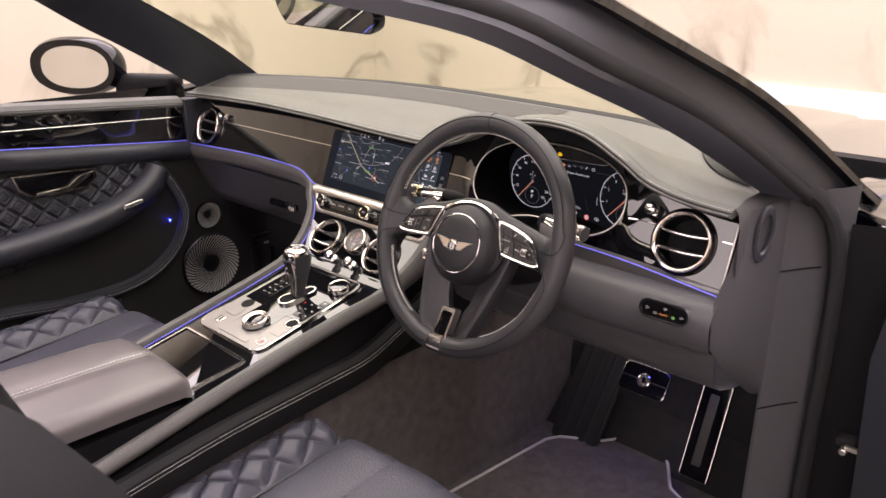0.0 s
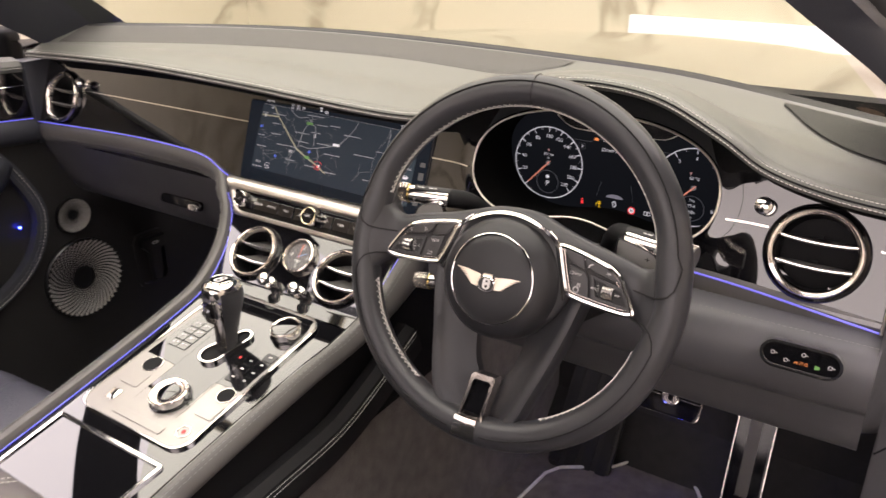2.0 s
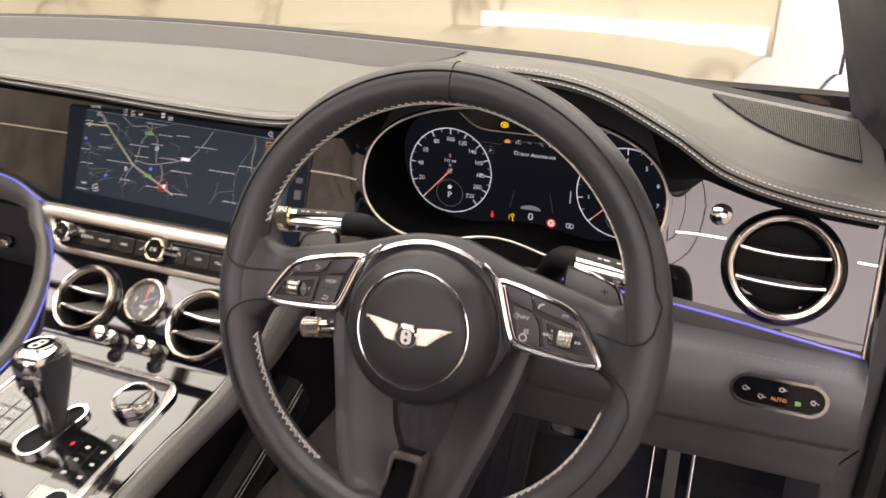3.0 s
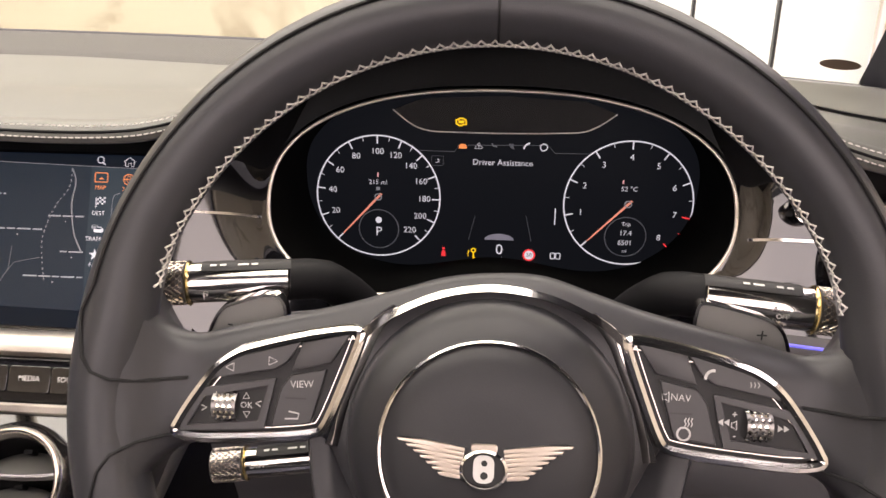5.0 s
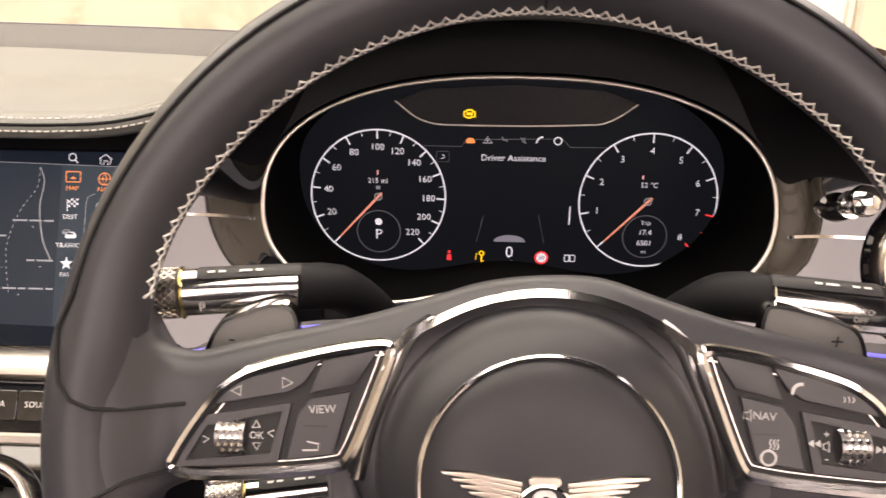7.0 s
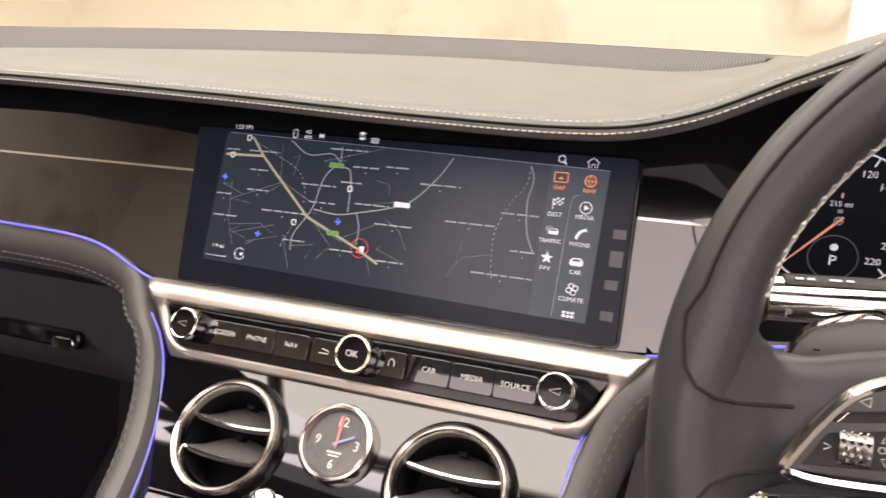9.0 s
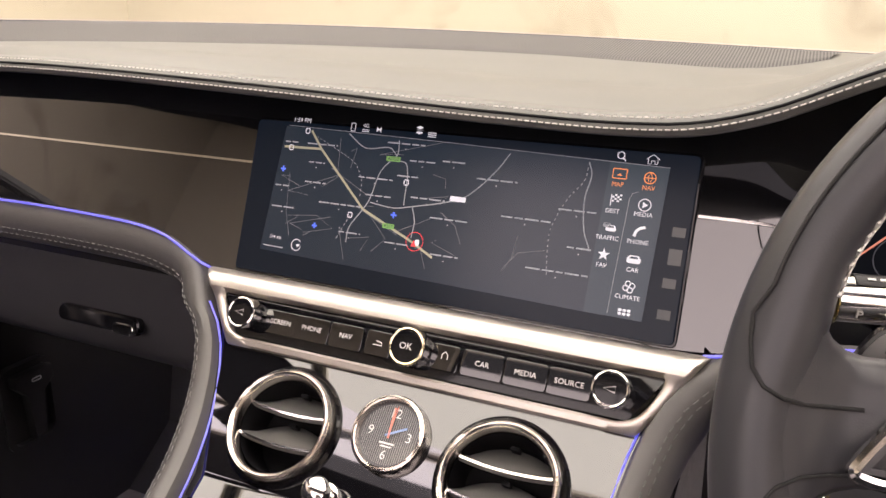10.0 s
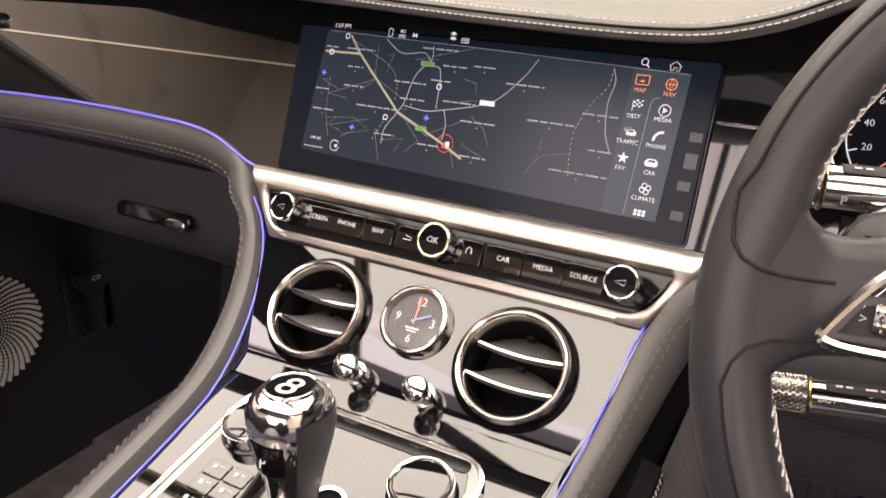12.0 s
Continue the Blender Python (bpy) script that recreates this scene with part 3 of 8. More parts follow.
part("lip_roll", sweep(path, [(-0.045, -0.0030), (0.004, -0.0032), (0.0095, -0.0016), (0.0114, 0.0016), (0.0104, 0.0052), (0.0075, 0.0078), (0.002, 0.0097), (-0.008, 0.0105)], (0, 0, 1)), LEATHER_DASH, dash, "rolled black leather lip")
part("lip_bead", sweep([p + Vector((0, -0.0102, 0.0056)) for p in path], disc_section(0.0010, 0.0010, 6), (0, 0, 1)), DARK, dash)
part("stitching", stitches([p + Vector((0, -0.0065, 0.0088)) for p in path], (0, -0.5, 0.85), 0.0031, 0.0014, 0.00052), STITCH, dash, "upper row of white stitches", kind="stuff")
part("stitching", stitches([p + Vector((0, -0.0116, 0.0022)) for p in path], (0, -0.98, 0.2), 0.0031, 0.0014, 0.00048), STITCH, dash, "lower row of white stitches", kind="stuff")

# fascia: passenger side, then the driver's with an oval opening
XS = 0.185


def fas(x, z, out=0.0):
    return Vector((x, fascia_y(z) - out, z))


rows = [[fas(x, curve1(x, Z_AMB) + (curve1(x, Z_LIP) - 0.0015 - curve1(x, Z_AMB)) * f) for x in np.linspace(-XE, XS, 180)] for f in np.linspace(0, 1, 26)]
VENT_R, VENT_L = (0.641, fascia_y(0.8745), 0.8745), (-0.644, fascia_y(0.881), 0.881)
part("fascia", punch(skin(rows), [(VENT_L, 0.040)]), PIANO, dash, "gloss black lacquered fascia")
OC = (0.3870, 0.907)


def oval(a, grow=0.0):
    c, s = math.cos(a), math.sin(a)
    n = 2.35
    r = (abs(c) ** n + abs(s) ** n) ** (-1 / n)
    z = s * r * ((0.071 if s > 0 else 0.069) + grow)
    if s < 0:
        z += 0.025 * math.exp(-(c * r / 0.45) ** 2) * min(1, -s * 2)
    return OC[0] + c * r * (0.1515 + grow), OC[1] + z


ring_in, ring_out = [], []
for k in range(288):
    a = 2 * math.pi * k / 288
    c, s = math.cos(a), math.sin(a)
    ring_in.append(oval(a))
    r = 0.0
    while r < 0.6:
        x, z = OC[0] + c * r, OC[1] + s * r
        if not (XS <= x <= XE and curve1(x, Z_AMB) <= z <= curve1(x, Z_LIP) - 0.0015):
            break
        r += 0.0015
    ring_out.append((min(max(OC[0] + c * r, XS), XE), OC[1] + s * r))
SWELL = 0.0065


def swell(d):
    """How far the fascia stands proud at a distance from the instruments' oval."""
    return SWELL * math.exp(-(d / 0.017) ** 1.5)


rows = [[fas(i[0] + (o[0] - i[0]) * f, i[1] + (o[1] - i[1]) * f, swell(f * math.hypot(o[0] - i[0], o[1] - i[1])) * min(1, math.hypot(o[0] - i[0], o[1] - i[1]) / 0.02)) for i, o in zip(ring_in, ring_out)] for f in [0, 0.01] + [k / 40 for k in range(1, 41)]]
part("fascia", punch(skin(rows, close_u=True), [(VENT_R, 0.040)]), PIANO, dash, "gloss black lacquered fascia round the instruments")
for x0, x1 in ((-XE, -0.695), (-0.592, -0.168), (0.170, 0.2285), (0.549, 0.592), (0.697, XE)):
    xx = np.linspace(x0, x1, 12)
    zz = [0.8985 if x < 0.1 else 0.8962 if x < 0.3 else 0.892 - (x - 0.55) * 0.03 for x in xx]
    part("pinstripe", sweep([fas(x, z, 0.0008 + (swell(max(0, abs(x - OC[0]) - 0.157)) if x > XS else 0)) for x, z in zip(xx, zz)], [(-0.0009, -0.001), (-0.0009, 0.0007), (0.0009, 0.0007), (0.0009, -0.001)], (0, -1, 0.4)), CHROME, dash, "thin chrome inlay line")
part("fascia_end", sweep([fas(XE + 0.002, z, 0.002) for z in (0.815, 0.84, 0.87, 0.90, 0.918)], disc_section(0.0014, 0.0014, 8), (0, -1, 0.4)), SATIN, dash, "satin metal fascia end strip")
part("dash_end", block(-0.752, -0.7125, 0.187, 0.60, 0.79, 0.944, 0.004), LEATHER, dash, "black leather dashboard end")
for x0, x1 in ((-XE, -0.188), (0.185, XE)):
    line = [fas(x, curve1(x, Z_AMB) - 0.001, 0.003) for x in np.linspace(x0, x1, 40)]
    part("light_guide", sweep(line, disc_section(0.0011, 0.0011, 8), (0, -1, 0.4)), AMBIENT, dash, "glowing blue-violet light strip")


# ---- lower dash roll that flows down into the console edge ----
def console_z(y):
    return 0.685 + 0.2 * (y - 0.03)


EDGE = [(0.72, 0.196, 0.830), (0.50, 0.199, 0.841), (0.31, 0.199, 0.842), (0.25, 0.197, 0.837), (0.206, 0.190, 0.822), (0.186, 0.178, 0.797), (0.164, 0.162, 0.770),
        (0.143, 0.120, 0.728), (0.127, 0.06, 0.694), (0.119, 0.0, 0.680), (0.113, -0.1, 0.660), (0.109, -0.22, 0.636), (0.107, -0.42, 0.596), (0.107, -0.80, 0.522)]


def horseshoe(side, knots, name, parent, width=1.0):
    edge = spline([(side * p[0], p[1], p[2]) for p in knots], 90)
    rows, bead, row_a, row_b, ups = [], [], [], [], []
    for p in edge:
        g = min(1, max(0, (abs(p.x) - 0.155) / 0.085))
        g = g * g * (3 - 2 * g)
        h = min(1, max(0, (p.z - 0.69) / 0.10))
        o = Vector((-0.0, 0.05, -1.0)) * g + Vector((side * 1.0, 0.0, -0.0)) * (1 - g)
        o.normalize()
        n = Vector((0, -0.97, 0.25)) * g + (Vector((0, -0.2, 0.98)) * (1 - h) + Vector((0, -0.7, 0.7)) * h) * (1 - g)
        n = (n - o * n.dot(o)).normalized()
        slim = 0.66 + 0.34 * g
        lift = 0.0045 * (1 - g)
        sec = ((0.0, -0.012), (0.0005, lift * 0.6), (0.005, 0.0045 + lift), (0.014, 0.007 + lift), (0.027, 0.006 + lift * 0.7), (0.037, 0.001), (0.043, -0.008), (0.0455, -0.020), (0.043, -0.032), (0.032, -0.046), (0.015, -0.060))
        low = ((0.0, -0.012), (0.0005, lift * 0.6), (0.004, 0.0035 + lift), (0.010, 0.005 + lift), (0.018, 0.0045 + lift * 0.7), (0.0245, 0.001), (0.0285, -0.005), (0.0300, -0.012), (0.0285, -0.020), (0.022, -0.027), (0.006, -0.031))
        k = max(g, h)
        rows.append([p + o * (a * slim * k + c * width * (1 - k)) + n * (b * k + d * (width ** 1.6 if d < 0 else 1.0) * (1 - k)) for (a, b), (c, d) in zip(sec, low)])
        bead.append(p + o * -0.0016 + n * (-0.0005 + 0.0045 * h))
        row_a.append(p + o * (0.0255 * slim * k + 0.0165 * width * (1 - k)) + n * ((0.0066 + lift * 0.7) * k + (0.0052 + lift * 0.75) * (1 - k)))
        row_b.append(p + o * (0.0315 * slim * k + 0.0215 * width * (1 - k)) + n * ((0.0048 + lift * 0.4) * k + (0.0035 + lift * 0.4) * (1 - k)))
        ups.append(n)
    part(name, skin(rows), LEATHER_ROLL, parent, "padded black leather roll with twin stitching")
    part("stitching", stitches(row_a, ups, 0.0042, 0.003, 0.00045), GREYTHREAD, parent, "grey stitches", kind="stuff")
    part("stitching", stitches(row_b, ups, 0.0042, 0.003, 0.00045), GREYTHREAD, parent, "grey stitches", kind="stuff")
    first = next(k for k, p in enumerate(edge) if abs(p.x) < 0.186)
    part("light_guide", sweep(bead[first:], disc_section(0.0008, 0.0008, 8), (0, 0, 1)), AMBIENT, parent, "glowing blue-violet light strip")


console = thing("centre_console", (0, -0.1, 0.25), "gloss black and leather centre console with chrome edging", "console")
horseshoe(-1, EDGE, "console_roll", console)
DRIVER_EDGE = [(x + 0.011, y, z) for x, y, z in EDGE]
DRIVER_EDGE[:8] = EDGE[:3] + [(0.246, 0.197, 0.837), (0.197, 0.190, 0.822), (0.1715, 0.178, 0.797), (0.157, 0.162, 0.770), (0.147, 0.120, 0.728)]
horseshoe(1, DRIVER_EDGE, "console_roll", console, 0.72)
edge_line = spline([(x + 0.0065, y, z - 0.001) for x, y, z in EDGE[6:]], 60)
part("edge_trim", sweep(edge_line, [(-0.0045, -0.006), (-0.0045, 0.0006), (0.0, 0.0016), (0.0045, 0.0006), (0.0045, -0.006)], (0, 0, 1)), PIANO, console, "gloss black inner edge")

# knee panels
rows = [[(x, y, z) for x in np.linspace(-0.73, -0.16, 20)] for y, z in ((0.195, 0.80), (0.205, 0.785), (0.225, 0.74), (0.240, 0.705), (0.252, 0.684), (0.268, 0.668), (0.30, 0.655), (0.45, 0.63))]
part("glovebox", skin(rows), LEATHER_PANEL, dash, "black leather glovebox lid")
handle = part("glovebox_handle", slab(rounded(0.105, 0.017, 0.008), 0.007, 0.003, facing((-0.362, 0.224, 0.728), 20)), GLOSS, dash, "slim gloss glovebox handle")
part("handle_tip", slab(rounded(0.026, 0.011, 0.005), 0.002, 0.001, facing((-0.328, 0.2165, 0.7265), 20)), CHROME, handle, "chrome handle tip")
rows = [[(x, y - 0.010 * math.sin(math.pi * min(1, max(0, (x - 0.2) / 0.52))) * w, z) for x in np.linspace(0.204, XE + 0.006, 28)]
        for y, z, w in ((0.20, 0.815, 0), (0.176, 0.809, 0.2), (0.164, 0.798, 0.5), (0.158, 0.78, 0.8), (0.158, 0.760, 1), (0.163, 0.742, 1), (0.172, 0.731, 1), (0.186, 0.7265, 0.8), (0.190, 0.722, 0.7), (0.193, 0.70, 0.7), (0.203, 0.67, 0.6), (0.225, 0.653, 0.4), (0.27, 0.637, 0.1), (0.40, 0.606, 0))]
part("knee_panel", skin(rows), LEATHER_PANEL, dash, "black leather knee panel")
seam = [Vector((x, 0.1735 - 0.010 * math.sin(math.pi * min(1, max(0, (x - 0.2) / 0.52))) * 0.2 - 0.0002, 0.8065)) for x in np.linspace(0.24, XE + 0.004, 40)]
part("stitching", stitches(seam, (0, -0.9, 0.4), 0.0036, 0.002, 0.0004), GREYTHREAD, dash, "grey stitches", kind="stuff")
part("panel_seam", sweep([p + Vector((0, 0.0004, -0.004)) for p in seam], disc_section(0.0006, 0.0006, 6), (0, -1, 0)), DARK, dash)
rows = []
for f in np.linspace(0, 1, 10):
    z = 0.93 - 0.34 * f
    yi = fascia_y(z) + 0.003 if z > 0.82 else 0.166 + max(0, (0.75 - z)) ** 1.2 * 1.75
    a, b = Vector((XE + 0.004, yi, z)), Vector((0.738, max(0.348, yi + 0.01), z + 0.004))
    rows.append([a.lerp(b, g) + Vector((0.004 * math.sin(math.pi * g), 0, 0)) for g in np.linspace(0, 1, 9)])
part("end_cap", skin(rows), LEATHER_PANEL, dash, "black leather dashboard end cap")
part("dash_corner", skin([[dash_top(XE, v) + Vector(o) for o in ((0, 0, 0), (0.005, 0, -0.005), (0.009, 0.002, -0.030), (0.010, 0.004, -0.10))] for v in np.linspace(0, 1, 12)]), LEATHER_PANEL, dash, "black leather dash corner")
part("end_pull", ring(0.020, 0.0045, 36, 8, basis((0.733, 0.272, 0.893), (0.26, 0.78, 0.25), (0.0, 0.1, 1.75), (0.94, -0.3, 0))), LEATHER, dash, "leather-edged loop on the end cap")

# centre stack
STACK = ((0.186, 0.182, 0.792), (0.169, 0.165, 0.775), (0.148, 0.126, 0.735), (0.134, 0.092, 0.702), (0.130, 0.076, 0.695))
fine = [Vector(a).lerp(Vector(b), k / 12) for a, b in zip(STACK, STACK[1:]) for k in range(12)] + [Vector(STACK[-1])]
stack = part("stack_panel", punch(skin([[(x * q.x, q.y, q.z) for x in np.linspace(-1, 1, 100)] for q in fine]), [((-0.081, 0.1255, 0.7345), 0.035), ((0.081, 0.1255, 0.7345), 0.035)]), PIANO, dash, "gloss black vent panel")
BAR = facing((0, 0.172, 0.793), 30)


def bar_rows(prof, shrink=0.0):
    return [[(u * (0.187 - shrink - 0.66 * (0.029 - v)), v, h) for v, h in prof] for u in np.linspace(-1, 1, 24)]


bm = skin(bar_rows(((0.028, -0.02), (0.0295, 0.002), (0.027, 0.006), (0.021, 0.010), (0.0145, 0.0095), (0.0118, 0.006), (0.0115, -0.02))), close_u=True, caps=True)
bm.transform(BAR)
part("metal_bar", bm, SATIN, dash, "satin aluminium bar under the screen")
bm = skin(bar_rows(((0.0115, -0.02), (0.0115, 0.0025), (0.009, 0.0034), (-0.0180, 0.0026), (-0.0195, 0.001), (-0.0195, -0.02)), 0.008), close_u=True, caps=True)
bm.transform(BAR)
part("button_strip", bm, GLOSS, dash, "gloss black button strip")
bm = skin(bar_rows(((-0.0193, -0.02), (-0.0193, 0.003), (-0.0208, 0.0044), (-0.0248, 0.0036), (-0.0262, 0.0015), (-0.0264, -0.02)), 0.006), close_u=True, caps=True)
bm.transform(BAR)
part("metal_strip", bm, SATIN, dash, "thin bright strip under the buttons")
for s in (1, -1):
    rows = []
    for v, xi, h in ((0.0288, 0.176, 0.0035), (0.026, 0.170, 0.0070), (0.021, 0.166, 0.0098), (0.0145, 0.164, 0.0095), (0.0105, 0.1665, 0.0070), (0.0054, 0.1655, 0.0058), (-0.004, 0.1612, 0.0054),
                     (-0.0098, 0.1575, 0.0052), (-0.0140, 0.1540, 0.0050), (-0.0170, 0.1495, 0.0048), (-0.0190, 0.1435, 0.0046), (-0.0200, 0.136, 0.0044), (-0.0248, 0.134, 0.0038), (-0.0266, 0.134, 0.0018)):
        xo = 0.1895 - 0.64 * (0.029 - v)
        lip = min(0.0025, 0.3 * (xo - xi))
        rows.append([(s * xo, v, -0.02), (s * (xo + 0.0005), v, h - 0.005), (s * xo, v, h - 0.0016), (s * (xo - lip), v, h), (s * (xi + lip), v, h), (s * xi, v, h - 0.0012), (s * xi, v, -0.02)])
    bm = skin(rows, close_u=True, caps=True)
    bm.transform(BAR)
    part("metal_end", bm, SATIN, dash, "satin end of the bar", angle=70)


# ---- air vents, clock, organ stops ----
BLADE = material("vent_blade", (0.13, 0.127, 0.12), 0.42, grain=1500, bump=0.1, vary=0.1, vary_scale=30)


def air_vent(m, R, label, rise=0.0185):
    ob = thing("air_vent", None, label, "air vent", "round air vents", frame_of=m)
    part("collar", turned([(R * 1.16, -0.004), (R * 1.17, 0.002), (R * 1.12, 0.004), (R * 1.06, 0.002), (R * 1.04, -0.004)], 56, None, False), GLOSS, ob, "gloss black collar", local=True)
    part("bezel", turned([(R * 1.05, -0.006), (R * 1.06, 0.0075), (R * 1.045, 0.0095), (R * 1.015, 0.0108), (R * 0.985, 0.0100), (R * 0.975, 0.0112), (R * 0.935, 0.0105), (R * 0.90, 0.0070), (R * 0.88, -0.002), (R * 0.87, -0.02), (R * 0.9, -0.025)], 64, None, False), BEZEL, ob, "polished chrome ring", local=True, angle=60)
    part("duct", turned([(R * 0.88, 0.002), (R * 0.86, -0.03), (0.001, -0.032)], 40, None, False), DARK, ob, local=True)
    for s in (1, -1):
        half = R * 0.87 * math.sqrt(1 - (0.30) ** 2)
        rows = []
        for x in np.linspace(-half, half, 14):
            sag = 0.0025 * (1 - (x / half) ** 2)
            y = s * R * 0.30 - sag
            rows.append([(x, y + 0.0016, -0.001), (x, y + 0.0010, 0.0022), (x, y - 0.0010, 0.0022), (x, y - 0.0022, -0.002), (x, y + (rise - 0.001) * (1 - 0.62 * (x / half) ** 2), -0.022), (x, y + (rise + 0.001) * (1 - 0.62 * (x / half) ** 2), -0.022)])
        slat = part("slat", skin(rows, close_u=True, caps=True), BLADE, ob, "dark grey vent blade", local=True)
        part("edge", skin([[(x, s * R * 0.30 - 0.0025 * (1 - (x / half) ** 2) + 0.0010, 0.0005), (x, s * R * 0.30 - 0.0025 * (1 - (x / half) ** 2) + 0.0008, 0.0032),
                            (x, s * R * 0.30 - 0.0025 * (1 - (x / half) ** 2) - 0.0007, 0.0032), (x, s * R * 0.30 - 0.0025 * (1 - (x / half) ** 2) - 0.0010, 0.0005)] for x in np.linspace(-half, half, 14)], close_u=True, caps=True), CHROME, slat, "chrome blade edge", local=True)
        part("tab", block(-0.003, 0.003, s * R * 0.30 + rise * 0.75, s * R * 0.30 + rise * 0.75 + 0.003, -0.018, -0.010, 0.0008), DARK, slat, local=True)
    return ob


air_vent(facing((-0.081, 0.1255, 0.7345), 45), 0.0375, "chrome-ringed round air vent in the gloss black centre panel")
air_vent(facing((0.081, 0.1255, 0.7345), 45), 0.0375, "chrome-ringed round air vent in the gloss black centre panel")
air_vent(facing(VENT_R, 22), 0.043, "chrome-ringed round air vent at the driver's fascia end", 0.004)
air_vent(facing(VENT_L, 22), 0.043, "chrome-ringed round air vent at the passenger's fascia end", 0.004)


def organ_stop(m):
    ob = thing("organ_stop", None, "small polished chrome pull knob for an air vent", "knob", "vent pull knobs", frame_of=m)
    part("stem", turned([(0.0035, -0.002), (0.0035, 0.012), (0.005, 0.014)], 16), CHROME, ob, local=True)
    part("head", turned([(0.005, 0.012), (0.0085, 0.014), (0.0095, 0.018), (0.0085, 0.022), (0.005, 0.0245), (0.001, 0.025)], 24), CHROME, ob, local=True)
    part("collar", turned([(0.0085, 0), (0.0085, 0.003), (0.006, 0.0035)], 20), CHROME, ob, local=True)
    return ob


for m in (facing((-0.029, 0.0995, 0.7095), 45), facing((0.027, 0.0995, 0.7095), 45), facing((0.585, 0.228, 0.908), 22), facing((-0.585, 0.228, 0.908), 22)):
    organ_stop(m)

clock = thing("clock", None, "round analogue dashboard clock with chrome rim and grey dial", "clock", frame_of=facing((0, 0.134, 0.744), 45))
part("bezel", turned([(0.026, -0.003), (0.0265, 0.006), (0.0255, 0.0080), (0.0243, 0.0085), (0.0236, 0.0075), (0.0228, 0.0080), (0.0215, 0.002)], 56, None, False), BEZEL, clock, "chrome rim", local=True)
DIAL = material("guilloche_dial", (0.10, 0.10, 0.105), 0.4, metal=0.5)
DIAL_RIB = material("guilloche_rib", (0.33, 0.32, 0.31), 0.35, metal=0.7)
part("dial", turned([(0.0217, 0.0), (0.0217, 0.003), (0.0, 0.003)], 40), DIAL, clock, "dark grey patterned dial", local=True)
ribs = []
for k in range(-13, 14):
    x = 0.0015 * k
    h = math.sqrt(0.0205 ** 2 - x * x)
    ribs.append(sweep([Vector((x, -h, 0.00305)), Vector((x, h, 0.00305))], [(-0.0004, -0.0002), (0.0, 0.0003), (0.0004, -0.0002)], (0, 0, 1)))
part("dial_ribs", join(ribs), DIAL_RIB, clock, "fine pale dial ribs", local=True, kind="stuff")

# ---- centre touchscreen ----
tv = facing((0, 0.2090, 0.876), 20)
display = thing("touchscreen", None, "wide glossy touchscreen showing a dark road map", "touchscreen", frame_of=tv)
part("housing", slab(rounded(0.338, 0.122, 0.004, 3), 0.006, 0.001, pose(0, 0, -0.007)), GLOSS, display, "black housing", local=True)
part("screen", slab(rounded(0.334, 0.118, 0.003, 3), 0.0016, 0.0006), SCREEN, display, "dark lit glass", local=True)

# soft hood between the instruments and the rolled lip
rows = []
for f in np.linspace(0, 1, 5):
    row = []
    for a in np.linspace(radians(27), radians(153), 56):
        x, z = oval(a, 0.003)
        zt = curve1(x, Z_LIP) - 0.0015
        ease = min(1.0, (a - radians(27)) / radians(22), (radians(153) - a) / radians(22))
        ease = max(0.02, ease * ease * (3 - 2 * ease))
        row.append(fas(x, z + (zt - z) * f * ease, 0.0015 + SWELL + 0.004 * f * ease))
    rows.append(row)
part("hood_lining", skin(rows), SOFT, dash, "soft black hood lining over the instruments")

# ---- instrument cluster ----
inst = thing("instrument_cluster", (0.3885, 0.3, 0.9), "digital instrument display with two round dials in an oval chrome-edged well", "instrument display")
angles = [2 * math.pi * k / 96 for k in range(96)]
part("well", skin([[fas(*oval(a), 0.001 + SWELL) for a in angles], [Vector((oval(a)[0], fascia_y(oval(a)[1]) + 0.02, oval(a)[1])) for a in angles], [Vector((oval(a, -0.001)[0], 0.314, oval(a, -0.001)[1] - 0.004 - 0.022 * max(0, -math.sin(a)))) for a in angles]], close_u=True), WELL, inst, "black well")
part("rim", sweep([fas(*oval(a), 0.001 + SWELL) for a in angles + angles[:1]], disc_section(0.0013, 0.0013, 8), (0, -1, 0.4), caps=False), SATIN, inst, "thin chrome oval rim")
bm = bmesh.new()
bm.faces.new([bm.verts.new((oval(a, 0.002)[0], 0.3138, oval(a, 0.002)[1] - 0.004 - 0.022 * max(0, -math.sin(a)))) for a in angles])
part("display", bm, CLUSTER, inst, "black display glass")

# ---- steering wheel ----
WM = facing((0.386, 0.024, 0.874), 20.7)
wheel = thing("steering_wheel", None, "three-spoke black leather steering wheel with white cross stitching", "steering wheel", frame_of=WM)


def rim_size(t):
    """Middle radius and half thickness of the rim at an angle: thicker at the thumb grips."""
    d = math.degrees(t) % 360
    d = min(abs(d - 90), 360 - abs(d - 90))
    grip = math.exp(-((d - 80) / 9) ** 2)
    low = math.exp(-((d - 105) / 14) ** 2)
    outer, inner = 0.1865 - 0.003 * math.exp(-((d - 80) / 32) ** 2), 0.155 - 0.0045 * grip - 0.003 * low
    return (outer + inner) / 2, (outer - inner) / 2


def rim_at(t, s, out=0.0):
    R, r = rim_size(t)
    return Vector(((R + (r + out) * math.cos(s)) * math.cos(t), (R + (r + out) * math.cos(s)) * math.sin(t), (0.0165 + out) * math.sin(s) - 0.001))


rows = [[rim_at(2 * math.pi * k / 120, 2 * math.pi * b / 20) for b in range(20)] for k in range(120)]
part("rim", skin(rows, close_u=True, close_v=True), LEATHER_RIM, wheel, "black leather rim", local=True)
